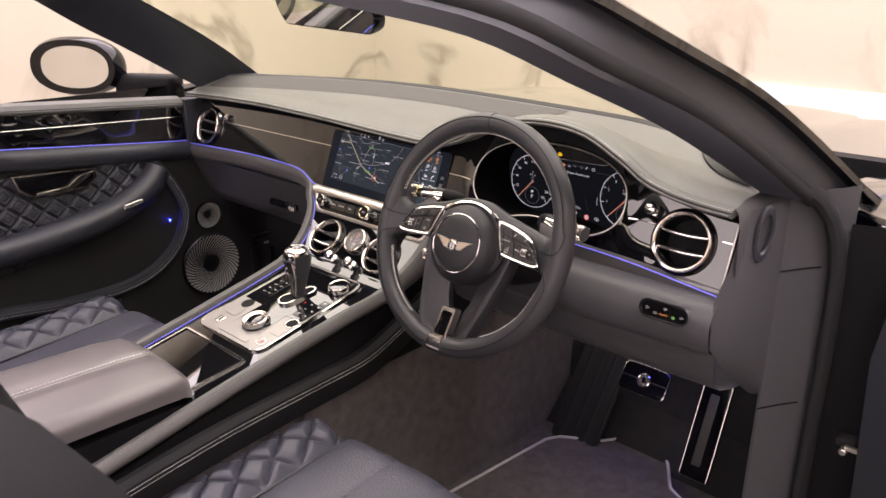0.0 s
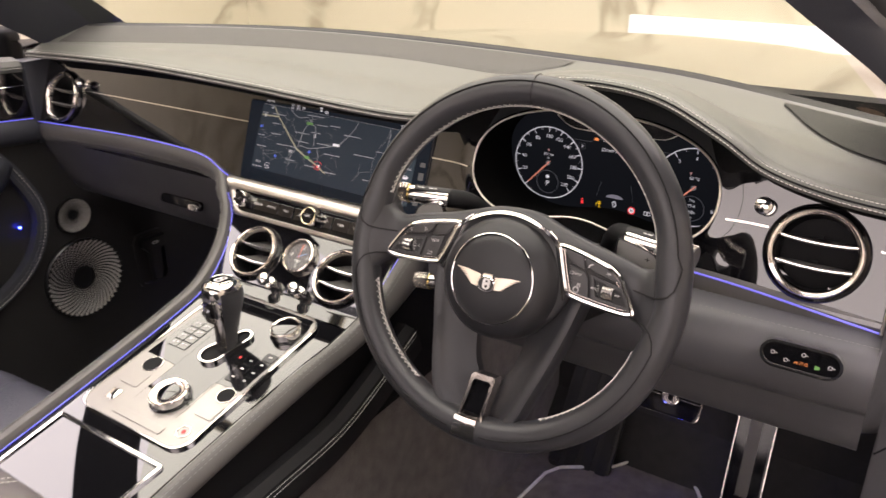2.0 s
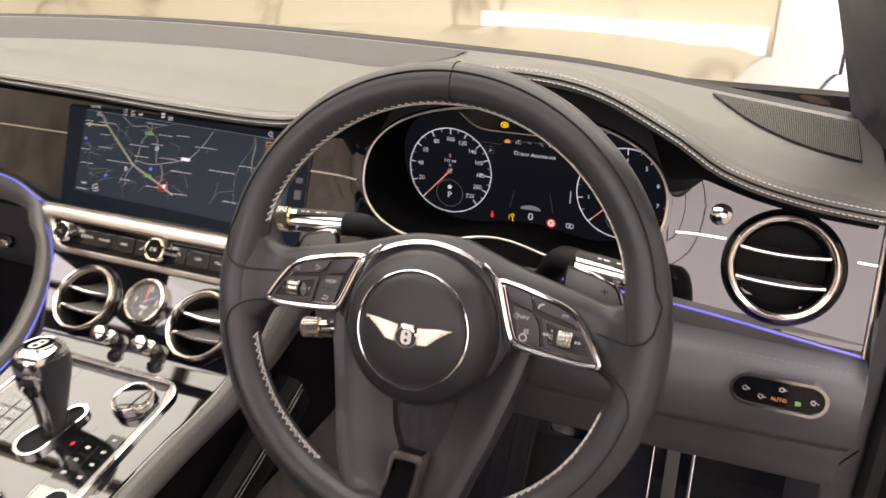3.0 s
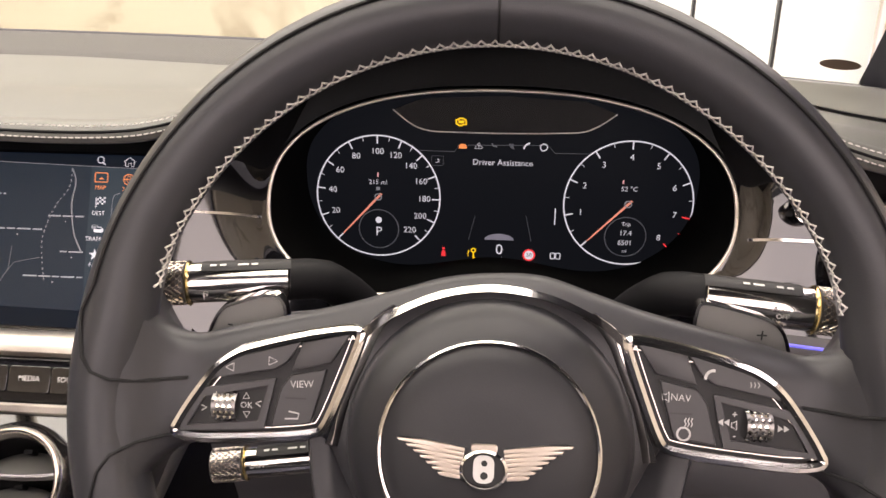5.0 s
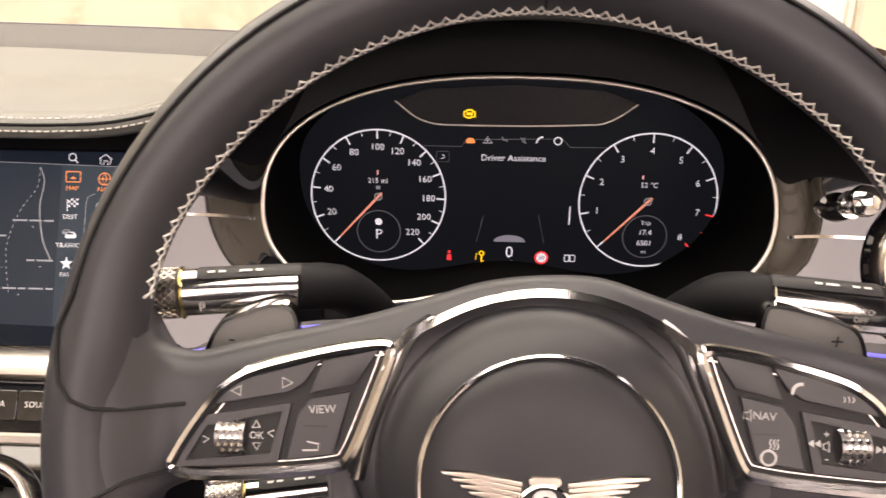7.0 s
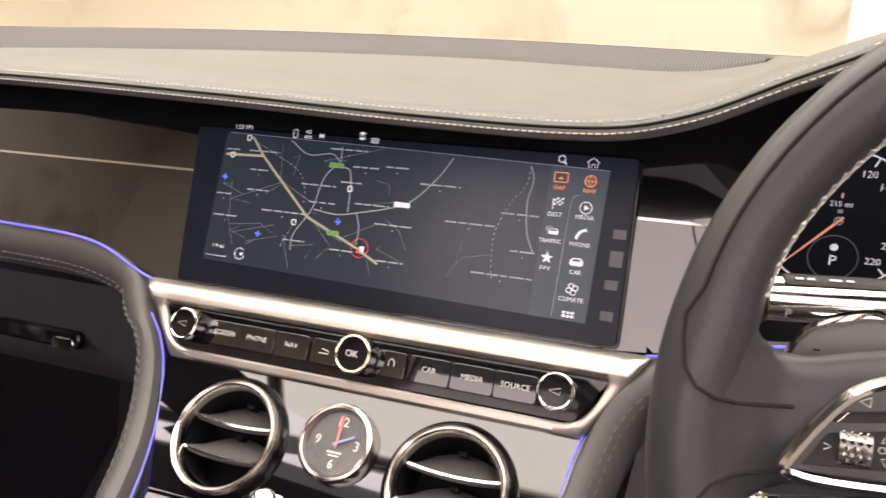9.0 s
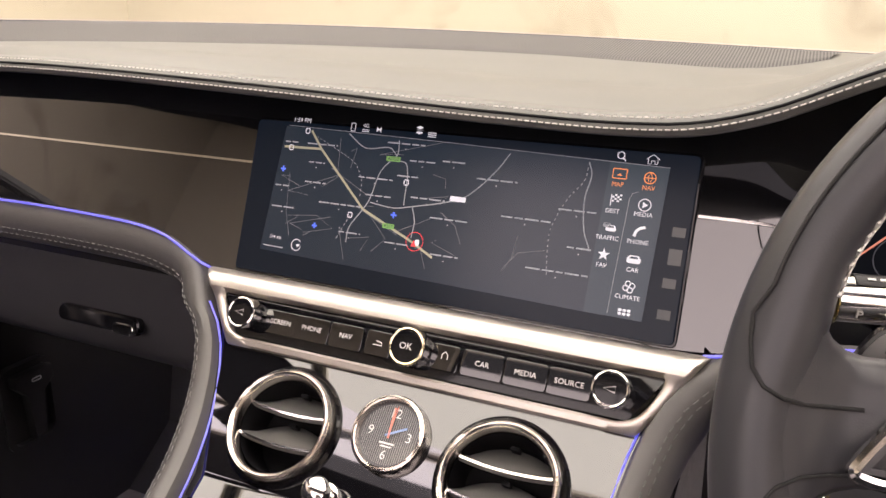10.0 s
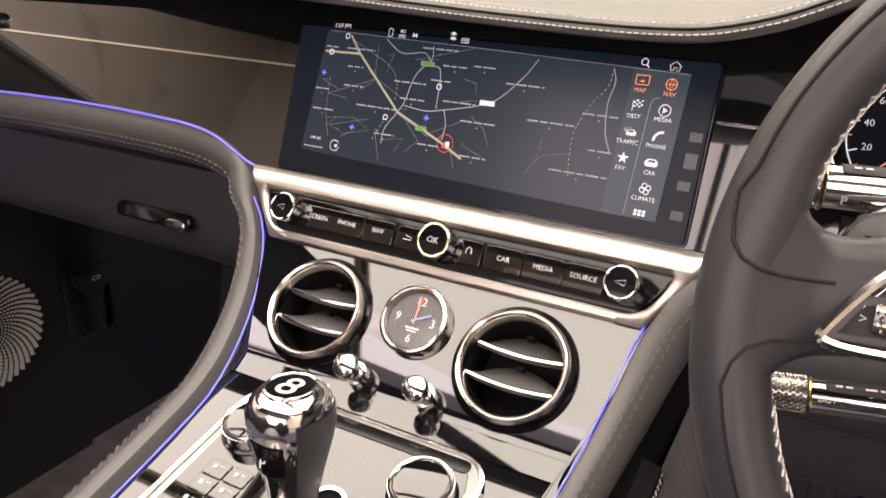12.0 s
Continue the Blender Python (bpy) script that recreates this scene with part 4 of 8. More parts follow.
part("boss", turned([(0.060, -0.045), (0.0615, -0.012), (0.061, 0.002), (0.058, 0.014), (0.052, 0.021), (0.0447, 0.024), (0.0436, 0.0225), (0.0424, 0.0235), (0.036, 0.026), (0.02, 0.0275), (0.0005, 0.028)], 64, pose(0.002, -0.0150, 0)), LEATHER_BOSS, wheel, "leather airbag boss", local=True, angle=30)
part("boss_ring", ring(0.0438, 0.0011, 64, 8, pose(0.002, -0.0150, 0.0238)), CHROME, wheel, "chrome ring on the boss", local=True)
UP = [(-0.1600, 0.056), (-0.1540, 0.043), (-0.1490, 0.0335), (-0.1440, 0.0270), (-0.1370, 0.0242), (-0.128, 0.0240), (-0.113, 0.028), (-0.063, 0.040), (-0.039, 0.0475), (-0.019, 0.0535), (0.002, 0.056)]
LO = [(-0.1570, -0.062), (-0.1520, -0.048), (-0.1470, -0.036), (-0.139, -0.0285), (-0.128, -0.0245), (-0.105, -0.0215), (-0.0705, -0.020), (-0.064, -0.03), (-0.05, -0.05), (0.002, -0.066)]
up = UP + [(0.004 - x, y + 0.002) for x, y in UP[-2::-1]]
lo = LO + [(0.004 - x, y + 0.002) for x, y in LO[-2::-1]]
U = spline([(x, y, 0) for x, y in up], 60)
L = spline([(x, y, 0) for x, y in lo], 60)
rows = []
for u, l in zip(U, L):
    w = 0.010 * (1 - min(1, abs(u.x) / 0.16)) - 0.006
    mid = (u + l) / 2
    section = [(u.x, u.y - 0.004, -0.028), (u.x, u.y, -0.016), (u.x, u.y + 0.0005, w - 0.006), (u.x, u.y - 0.004, w), (u.x * 0.75 + l.x * 0.25, u.y * 0.75 + l.y * 0.25, w + 0.001), (mid.x, mid.y, w + 0.0015),
               (u.x * 0.25 + l.x * 0.75, u.y * 0.25 + l.y * 0.75, w + 0.001), (l.x, l.y + 0.004, w), (l.x, l.y, w - 0.006), (l.x, l.y, -0.018), (l.x, l.y + 0.004, -0.028)]
    row = []
    for k, (x, y, z) in enumerate(section):
        e = min(1, max(0, (math.hypot(x - 0.001, y) - 0.134) / 0.032))
        row.append((x, y, z + (0.0175 * e * e * (3 - 2 * e) if 2 <= k <= 8 else 0.0)))
    rows.append(row)
part("spoke", skin(rows, close_u=True, caps=True), LEATHER_RIM, wheel, "leather crossbar spokes", local=True, angle=80)
legs = (([(-0.079, -0.018), (-0.0755, -0.0412), (-0.0665, -0.0817), (-0.0570, -0.1280), (-0.0480, -0.150), (-0.0330, -0.165)],
         [(-0.066, -0.018), (-0.0632, -0.0416), (-0.0535, -0.0900), (-0.0420, -0.1350), (-0.0330, -0.149), (-0.0190, -0.158)],
         [(-0.026, -0.025), (-0.0200, -0.0767), (-0.0150, -0.1015), (-0.0070, -0.1188), (-0.0075, -0.140), (-0.0080, -0.165)]),
        ([(0.090, -0.016), (0.0825, -0.0480), (0.0700, -0.0900), (0.0560, -0.1300), (0.0500, -0.148), (0.0400, -0.162)],
         [(0.076, -0.016), (0.0690, -0.0480), (0.0550, -0.0900), (0.0420, -0.1300), (0.0360, -0.146), (0.0250, -0.158)],
         [(0.040, -0.025), (0.0330, -0.0767), (0.0270, -0.1015), (0.0200, -0.1150), (0.0150, -0.140), (0.0120, -0.165)]))
for leg in legs:
    O, R_, I = (spline([(x, y, 0) for x, y in e], 24) for e in leg)
    rows = []
    for k, (o, r, i) in enumerate(zip(O, R_, I)):
        f = k / 23
        z = -0.009 + 0.008 * f
        rows.append([(o.x, o.y, z - 0.016), (o.x, o.y, z), (o.x * 0.8 + r.x * 0.2, o.y * 0.8 + r.y * 0.2, z + 0.0065), (o.x * 0.4 + r.x * 0.6, o.y * 0.4 + r.y * 0.6, z + 0.0075), (r.x, r.y, z + 0.004),
                     (r.x * 0.85 + i.x * 0.15, r.y * 0.85 + i.y * 0.15, z - 0.0005), (r.x * 0.4 + i.x * 0.6, r.y * 0.4 + i.y * 0.6, z - 0.004), (i.x, i.y, z - 0.007), (i.x, i.y, z - 0.018)])
    part("spoke", skin(rows, close_u=True, caps=True), LEATHER_RIM, wheel, "leather lower spoke with a raised outer ridge", local=True, angle=50)
cap = [(-0.0135, -0.1735), (-0.0125, -0.158), (-0.0085, -0.138), (-0.0055, -0.1150), (-0.003, -0.1120), (0.0195, -0.1115), (0.0205, -0.1145), (0.0175, -0.138), (0.0150, -0.158), (0.0135, -0.1735)]
hole = [(-0.0100, -0.1560), (-0.0095, -0.153), (-0.0052, -0.136), (-0.0030, -0.1200), (-0.001, -0.1180), (0.0165, -0.1175), (0.0168, -0.1200), (0.0142, -0.136), (0.0118, -0.153), (0.0112, -0.1560)]
part("spoke_clasp", frame_strip(cap, hole, -0.006, 0.0095), BEZEL, wheel, "chrome clasp on the lower spoke", local=True)
part("clasp_foot", sweep([rim_at(radians(-94.2 + 8.6 * k / 6), 0.6, 0.0) * 0 + rim_at(radians(-94.2 + 8.6 * k / 6), 1.75, 0.0012) for k in range(7)], [(-0.010, -0.004), (-0.010, 0.0), (0.0, 0.0012), (0.010, 0.0), (0.010, -0.004)], (0, 0, 1)), CHROME, wheel, "chrome foot of the clasp", local=True)
part("clasp_inlay", slab(hole, 0.007, 0.0, pose(0, 0, -0.002)), GLOSS, wheel, "gloss black inlay", local=True)
PACK_L = [(-0.1375, -0.0215), (-0.1295, -0.006), (-0.1175, 0.0115), (-0.1085, 0.0182), (-0.0998, 0.0215), (-0.085, 0.0255), (-0.0707, 0.0288), (-0.0515, 0.0315), (-0.0555, 0.019), (-0.0665, -0.011), (-0.0715, -0.0165)]
packs = [PACK_L, [(0.004 - x, y + 0.001) for x, y in PACK_L]]
for pk in packs:
    soft_pk = softened(pk, 3)
    part("switch_frame", tube(inset(soft_pk, 0.0008), 0.0026, 0.0046), CHROME, wheel, "polished chrome switch surround", local=True)
    part("inner_bead", tube(inset(soft_pk, 0.0046), 0.00030, 0.0048, 6), BEZEL, wheel, "fine chrome bead", local=True)
    part("switch_pad", slab(inset(soft_pk, 0.0012), 0.0085, 0.0, pose(0, 0, -0.004)), PLASTIC, wheel, "black switch pad", local=True)
arc_o = spline([(-0.0525, 0.0315, 0), (-0.040, 0.0395, 0), (-0.02, 0.0480, 0), (0.002, 0.0515, 0), (0.024, 0.0485, 0), (0.044, 0.0405, 0), (0.0565, 0.0325, 0)], 30)
arc_i = spline([(-0.0575, 0.0200, 0), (-0.044, 0.0335, 0), (-0.022, 0.0445, 0), (0.002, 0.0485, 0), (0.026, 0.0450, 0), (0.048, 0.0345, 0), (0.0615, 0.0210, 0)], 30)
part("chrome_arch", skin([[(p.x, p.y, -0.004) for p in arc_o], [(p.x, p.y, 0.006) for p in arc_o], [(p.x, p.y, 0.007) for p in arc_i], [(p.x, p.y, -0.004) for p in arc_i]]), CHROME, wheel, "chrome arch over the boss", local=True)

for s in (1, -1):
    out = spline([(0.0430, 0.0405, 0.0045), (0.0515, 0.0335, 0.0045), (0.0555, 0.0190, 0.0042), (0.0610, 0.0040, 0.0040), (0.0665, -0.0110, 0.0038), (0.0700, -0.0205, 0.0030)], 24)
    inn = spline([(0.0370, 0.0375, 0.0020), (0.0430, 0.0300, -0.0020), (0.0490, 0.0160, -0.0060), (0.0555, 0.0, -0.0090), (0.0575, -0.0120, -0.0100), (0.0580, -0.0240, -0.0110)], 24)
    rows = []
    for o, n in zip(out, inn):
        rows.append([(0.002 + s * (o.x * (1 - f) + n.x * f), o.y * (1 - f) + n.y * f + 0.001, o.z + (n.z - o.z) * f * f) for f in (0, 0.2, 0.4, 0.6, 0.8, 1.0)])
    part("chrome_flank", skin(rows), CHROME, wheel, "polished flank beside the boss", local=True, angle=80)

# column shroud and stalks
column = thing("steering_column", (0.386, 0.1, 0.8), "black steering column shroud with chrome-tipped control stalks", "steering column")
rows = []
for y, w, zt, zb in ((0.06, 0.045, 0.872, 0.79), (0.09, 0.066, 0.870, 0.78), (0.15, 0.074, 0.850, 0.77), (0.22, 0.078, 0.832, 0.765), (0.30, 0.07, 0.82, 0.76)):
    rows.append([(0.386 + w * math.copysign(abs(math.cos(a)) ** 0.6, math.cos(a)), y, (zt + zb) / 2 + (zt - zb) / 2 * math.copysign(abs(math.sin(a)) ** 0.6, math.sin(a))) for a in (2 * math.pi * k / 28 for k in range(28))])
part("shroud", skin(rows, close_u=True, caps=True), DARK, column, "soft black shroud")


STALKS = []


def stalk(tip, root, R, label):
    tip, root = Vector(tip), Vector(root)
    d = (root - tip).normalized()
    u = Vector((0, 0, 1))
    s = d.cross(u).normalized()
    u = s.cross(d)
    m = basis(tip, s, u, d)
    long = (root - tip).length
    body_ = part("stalk", turned([(0.0, 0.0185), (R * 0.99, 0.0185), (R, 0.022), (R, long * 0.78), (R * 0.8, long * 0.80)], 28, m), CHROME, column, label)
    a = tip + d * long * 0.74
    high = tip.z > 0.85
    b = root + (Vector((0, 0.012, -0.006)) - d * 0.003 if high else Vector((0, 0.015, -0.006)))
    c = root + (d * 0.018 + Vector((0, 0.045, -0.044)) if high else d * 0.035 + Vector((0, 0.03, -0.030)))
    part("sleeve", sweep(spline([a, b, c], 12), disc_section(R * 1.12, R * 1.05, 16), (0, 0, 1)), DARK, body_, "black sleeve")
    if high:
        cap = [[((R + 0.0006) * math.cos(math.pi * a), (R + 0.0006) * math.sin(math.pi * a), u0) for a in np.linspace(0.29, 0.71, 9)] for u0 in np.linspace(0.026, long * 0.80, 8)]
        bm = skin(cap)
        bm.transform(m)
        part("stalk_cap", bm, PLASTIC, body_, "black printed upper face")
    part("knurled_end", turned([(0.0, 0.0003), (R * 0.96, 0.0003), (R * 1.03, 0.0014), (R * 1.03, 0.0175), (0.0, 0.0176)], 36, m), KNURL_GROUND, body_, "knurled chrome end")
    bm = bmesh.new()
    for hand in (1, -1):
        for h in range(22):
            rows = []
            for k in range(9):
                z, a0 = 0.0012 + 0.016 * k / 8, 2 * math.pi * h / 22 + hand * 1.35 * k / 8
                rows.append([bm.verts.new((r * math.cos(a0 + w / R), r * math.sin(a0 + w / R), z)) for w, r in ((-0.00062, R * 1.025), (-0.00015, R * 1.025 + 0.0007), (0.00015, R * 1.025 + 0.0007), (0.00062, R * 1.025))])
            for p, q in zip(rows, rows[1:]):
                for c in range(3):
                    bm.faces.new((p[c], p[c + 1], q[c + 1], q[c]))
    bm.transform(m)
    part("knurl", bm, BEZEL, body_, "crossed chrome knurling", angle=15, kind="stuff")
    near = 1 if s.y < 0 else -1
    for u0, w0 in ((0.030, 0.003), (0.0345, 0.003), (0.043, 0.005), (0.0495, 0.003)):
        bm = skin([[(near * (R + 0.0010) * math.cos(a), (R + 0.0010) * math.sin(a), u0 + w0 * g) for a in (math.pi * 0.37, math.pi * 0.41)] for g in (0, 1)])
        bm.transform(m)
        part("print", bm, PAPERMARK, body_)
    inlay = skin([[(R * 1.035 * math.cos(a), R * 1.035 * math.sin(a), z) for a in np.linspace(math.pi * (0.28 + cut), math.pi * (0.72 - cut), 9)] for z, cut in ((0.0255, 0.06), (0.0265, 0.02), (0.0285, 0.0), (long * 0.8, 0.0))])
    inlay.transform(m)
    part("inlay", inlay, PLASTIC, body_, "black upper inlay")
    STALKS.append((body_, m, R, near))
    part("band", ring(R * 1.06, 0.0008, 40, 6, m @ pose(0, 0, 0.0190)), BRASS, body_, "thin brass band")


KNURL_GROUND = material("dark_knurl_grooves", (0.16, 0.155, 0.15), 0.35, metal=1)
PAPERMARK = material("engraved_print", (0.6, 0.59, 0.57), 0.5)
PADDLE = material("paddle_grey", (0.24, 0.235, 0.225), 0.26)
BRASS = material("brass_line", (0.72, 0.56, 0.22), 0.2, metal=1)
stalk((0.2215, 0.068, 0.905), (0.305, 0.085, 0.905), 0.0098, "chrome left stalk")
stalk((0.5565, 0.080, 0.899), (0.470, 0.090, 0.903), 0.0105, "chrome right stalk")
stalk((0.2365, 0.084, 0.792), (0.310, 0.094, 0.798), 0.0085, "chrome cruise control stalk")
for pts, y, label in (([(0.288, 0.868), (0.2902, 0.891), (0.2895, 0.9005), (0.286, 0.9045), (0.279, 0.9045), (0.2687, 0.9010), (0.259, 0.8975), (0.2525, 0.887), (0.2465, 0.868)], 0.066, "left gearshift paddle"),
                      ([(0.530, 0.868), (0.525, 0.889), (0.518, 0.8975), (0.486, 0.9055), (0.482, 0.902), (0.482, 0.875)], 0.078, "right gearshift paddle")):
    pts = softened(pts, 2)
    face = basis((0, y, 0), (1, 0, 0), (0, 0, 1), (0, -1, 0))
    part("paddle", slab(pts, 0.004, 0.0012, face), PADDLE, column, label)
    part("paddle_edge", frame_strip(inset(pts, -0.0007), inset(pts, 0.0009), -0.001, 0.0047, face), CHROME, column, "chrome paddle edge")

# ---- console top ----
PLATE_METAL = material("brushed_plate_metal", (0.37, 0.355, 0.335), 0.42, metal=1, rough_vary=0.05, vary_scale=60, grain=900, bump=0.05)
CM = basis((0, 0.03, 0.685), (1, 0, 0), (0, math.cos(math.atan(0.2)), math.sin(math.atan(0.2))), (0, -math.sin(math.atan(0.2)), math.cos(math.atan(0.2))))


def on_console(x, y, h=0.0):
    return CM @ pose(x, (y - 0.03) * 1.02, h)


part("console_core", skin([[(-0.128, y, console_z(y) - 0.0006), (-0.06, y, console_z(y) - 0.0006), (0.06, y, console_z(y) - 0.0006), (0.128, y, console_z(y) - 0.0006)] for y in (0.10, 0.05, -0.1, -0.3, -0.6)]), PIANO, console, "gloss black console top")
plate = rounded(0.184, 0.250, 0.022, 6, 0, -0.082)
part("switch_plate", slab(plate, 0.004, 0.001, CM @ pose(0, 0, -0.002)), PLATE_METAL, console, "pale satin metal switch plate")
deck = [(-0.086, 0.018), (-0.082, 0.030), (-0.070, 0.0385), (0.070, 0.0385), (0.082, 0.030), (0.086, 0.018), (0.086, -0.104), (0.044, -0.106), (0.044, -0.150), (-0.0305, -0.150), (-0.0305, -0.106), (-0.086, -0.104)]
part("gloss_deck", slab(deck[::-1], 0.0016, 0.0004, CM @ pose(0, 0, 0.0008)), PIANO, console, "gloss black deck round the gear lever")
part("plate_trim", frame_strip([(x * 1.02, y * 1.0) for x, y in rounded(0.186, 0.252, 0.023, 6, 0, -0.082)], plate, -0.003, 0.0035, CM), CHROME, console, "chrome plate surround")
for side in (1, -1):
    # Flank coloured near black for the shade under the overhanging roll.
    part("console_side", skin([[(side * 0.120, y, console_z(y) - 0.03), (side * 0.135, y, console_z(y) - 0.075), (side * 0.150, y, console_z(y) - 0.105), (side * 0.155, y, 0.53)] for y in (0.45, 0.2, 0.05, -0.1, -0.3, -0.7)]), DARK, console, "recessed console flank, coloured near black for shade")
    part("tunnel_side", skin([[(side * 0.158, y, 0.56), (side * 0.166, y, 0.5), (side * 0.172, y, 0.36), (side * 0.185, y, 0.215)] for y in (0.70, 0.45, 0.2, 0.0, -0.3, -0.7)]), CARPET, console, "dark carpeted tunnel side")
    pad = spline([(side * 0.170, -0.55, 0.548), (side * 0.168, -0.3, 0.578), (side * 0.166, -0.1, 0.588), (side * 0.166, 0.0, 0.595), (side * 0.168, 0.07, 0.620), (side * 0.172, 0.16, 0.665)], 40)
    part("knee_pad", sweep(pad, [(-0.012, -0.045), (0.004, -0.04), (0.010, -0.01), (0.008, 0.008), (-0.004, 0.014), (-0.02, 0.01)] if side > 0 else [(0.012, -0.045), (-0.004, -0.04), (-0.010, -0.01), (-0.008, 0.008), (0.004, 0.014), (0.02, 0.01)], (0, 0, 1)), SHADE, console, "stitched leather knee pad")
    for dz in (0.004, -0.003):
        part("stitching", stitches([p + Vector((side * 0.0095, 0, dz)) for p in pad], (side * 1.0, 0, 0.2), 0.0030, 0.0015, 0.00042), STITCH, console, "white stitches", kind="stuff")
# lidded tray
part("tray_lid", slab(rounded(0.180, 0.10, 0.004, 2), 0.004, 0.001, on_console(-0.002, -0.246, -0.0035)), PIANO, console, "gloss black sliding lid")
for a, b in (((-0.092, -0.195), (0.090, -0.195)), ((0.090, -0.195), (0.080, -0.292)), ((-0.092, -0.292), (-0.092, -0.195))):
    part("lid_trim", sweep([(CM @ Vector((a[0], (a[1] - 0.03) * 1.02, 0.0008))), (CM @ Vector((b[0], (b[1] - 0.03) * 1.02, 0.0008)))], [(-0.002, -0.003), (-0.002, 0.002), (0.002, 0.002), (0.002, -0.003)], (0, 0, 1)), CHROME, console, "chrome lid edging")


def rotary(at, R, h, label, cap):
    ob = thing("rotary_dial", None, label, "rotary control", "console dials", frame_of=at)
    part("base", turned([(R * 1.10, -0.002), (R * 1.10, 0.0012), (R * 1.0, 0.002)], 40), GLOSS, ob, local=True)
    kn = [[(R * (1 + (0.014 if (j + k) % 2 else -0.014)) * math.cos(2 * math.pi * j / 80), R * (1 + (0.014 if (j + k) % 2 else -0.014)) * math.sin(2 * math.pi * j / 80), 0.002 + (h - 0.004) * k / 5) for j in range(80)] for k in range(6)]
    part("grip", skin(kn, close_u=True, caps=True), CHROME, ob, "knurled chrome grip", local=True, angle=15)
    part("top_ring", turned([(R * 0.99, h - 0.003), (R * 0.98, h - 0.001), (R * 0.93, h), (R * (cap + 0.06), h - 0.0004), (R * cap, h - 0.0016)], 56), BEZEL, ob, "pale metal top ring", local=True)
    part("cap", turned([(R * cap, h - 0.003), (R * cap, h - 0.0012), (R * cap * 0.6, h - 0.0006), (0, h - 0.0004)], 40), PIANO, ob, "gloss black centre", local=True)
    return ob


rotary(CM @ pose(0.014, -0.150, 0.002), 0.0235, 0.012, "large knurled metal rotary dial on the console", 0.56)
rotary(CM @ pose(0.0635, 0.0045, 0.002), 0.0205, 0.013, "small knurled metal drive-mode dial on the console", 0.82)
rotary(CM @ pose(-0.0665, 0.0035, 0.002), 0.0205, 0.013, "small knurled metal comfort dial on the console", 0.82)

# gear selector
lever = thing("gear_selector", None, "chrome and black leather gear selector lever", "gear lever", frame_of=CM @ pose(0.0065, -0.050, 0.003))


def capsule(a, ra, b, rb, n=14):
    """Outline round two circles."""
    a, b = Vector(a), Vector(b)
    th = math.atan2(b.y - a.y, b.x - a.x)
    one = [(b.x + rb * math.cos(th + t), b.y + rb * math.sin(th + t)) for t in np.linspace(-math.pi / 2, math.pi / 2, n)]
    two = [(a.x + ra * math.cos(th + t), a.y + ra * math.sin(th + t)) for t in np.linspace(math.pi / 2, 1.5 * math.pi, n)]
    return one + two


loop_o, loop_i = capsule((-0.003, -0.0215), 0.0175, (0.010, 0.0215), 0.0125), capsule((-0.003, -0.0215), 0.0148, (0.010, 0.0215), 0.0098)
part("gate_rim", frame_strip(loop_o, loop_i, -0.001, 0.0045), CHROME, lever, "chrome rim of the lever gate", local=True)
part("gate", slab(loop_i, 0.001, 0, pose(0, 0, 0.0003)), DARK, lever, local=True)
LEAN_M = Matrix.Rotation(radians(-16), 4, "X") @ Matrix.Rotation(radians(0.5), 4, "Y")
KNOB = ((0.0, 0.0, 0.0115, 0.0130), (0.010, 0.0005, 0.0115, 0.0135), (0.022, 0.001, 0.0120, 0.0150), (0.036, 0.001, 0.0140, 0.0180), (0.050, 0.0, 0.0170, 0.0215), (0.062, -0.001, 0.0198, 0.0245), (0.074, -0.002, 0.0214, 0.0262),
        (0.083, -0.003, 0.0212, 0.0256), (0.089, -0.003, 0.0196, 0.0234), (0.0925, -0.003, 0.0165, 0.0198), (0.0940, -0.003, 0.0130, 0.0155))


def knob_rows(a0, a1, n, rows_, out=0.0):
    return [[((w + out) * math.copysign(abs(math.cos(a)) ** 0.85, math.cos(a)), y + (d + out) * math.copysign(abs(math.sin(a)) ** 0.85, math.sin(a)), z) for a in np.linspace(radians(a0), radians(a1), n)] for z, y, w, d in rows_]


for a0, a1 in ((-38, 62), (118, 218)):
    bm = skin(knob_rows(a0, a1, 12, KNOB[:8], 0.0006))
    bm.transform(LEAN_M)
    part("grip", bm, LEATHER_RIM, lever, "black leather grip cheek", local=True)
bm = skin(knob_rows(0, 360, 41, KNOB)[:], caps=False)
bm.transform(LEAN_M)
bmesh.ops.remove_doubles(bm, verts=bm.verts, dist=1e-6)
part("head", bm, CHROME, lever, "polished chrome head and spine", local=True)
bm = skin(knob_rows(-122, -58, 9, ((0.048, 0.0002, 0.0166, 0.0212), (0.052, 0, 0.0176, 0.0219), (0.062, -0.001, 0.0200, 0.0247), (0.070, -0.0016, 0.0210, 0.0257)), 0.0008))
bm.transform(LEAN_M)
part("front_strip", bm, GLOSS, lever, "gloss black gear indicator", local=True)

# ---- armrest ----
arm = thing("armrest", (0, -0.5, 0.55), "padded black leather centre armrest with a stitched seam", "armrest")
rows = []
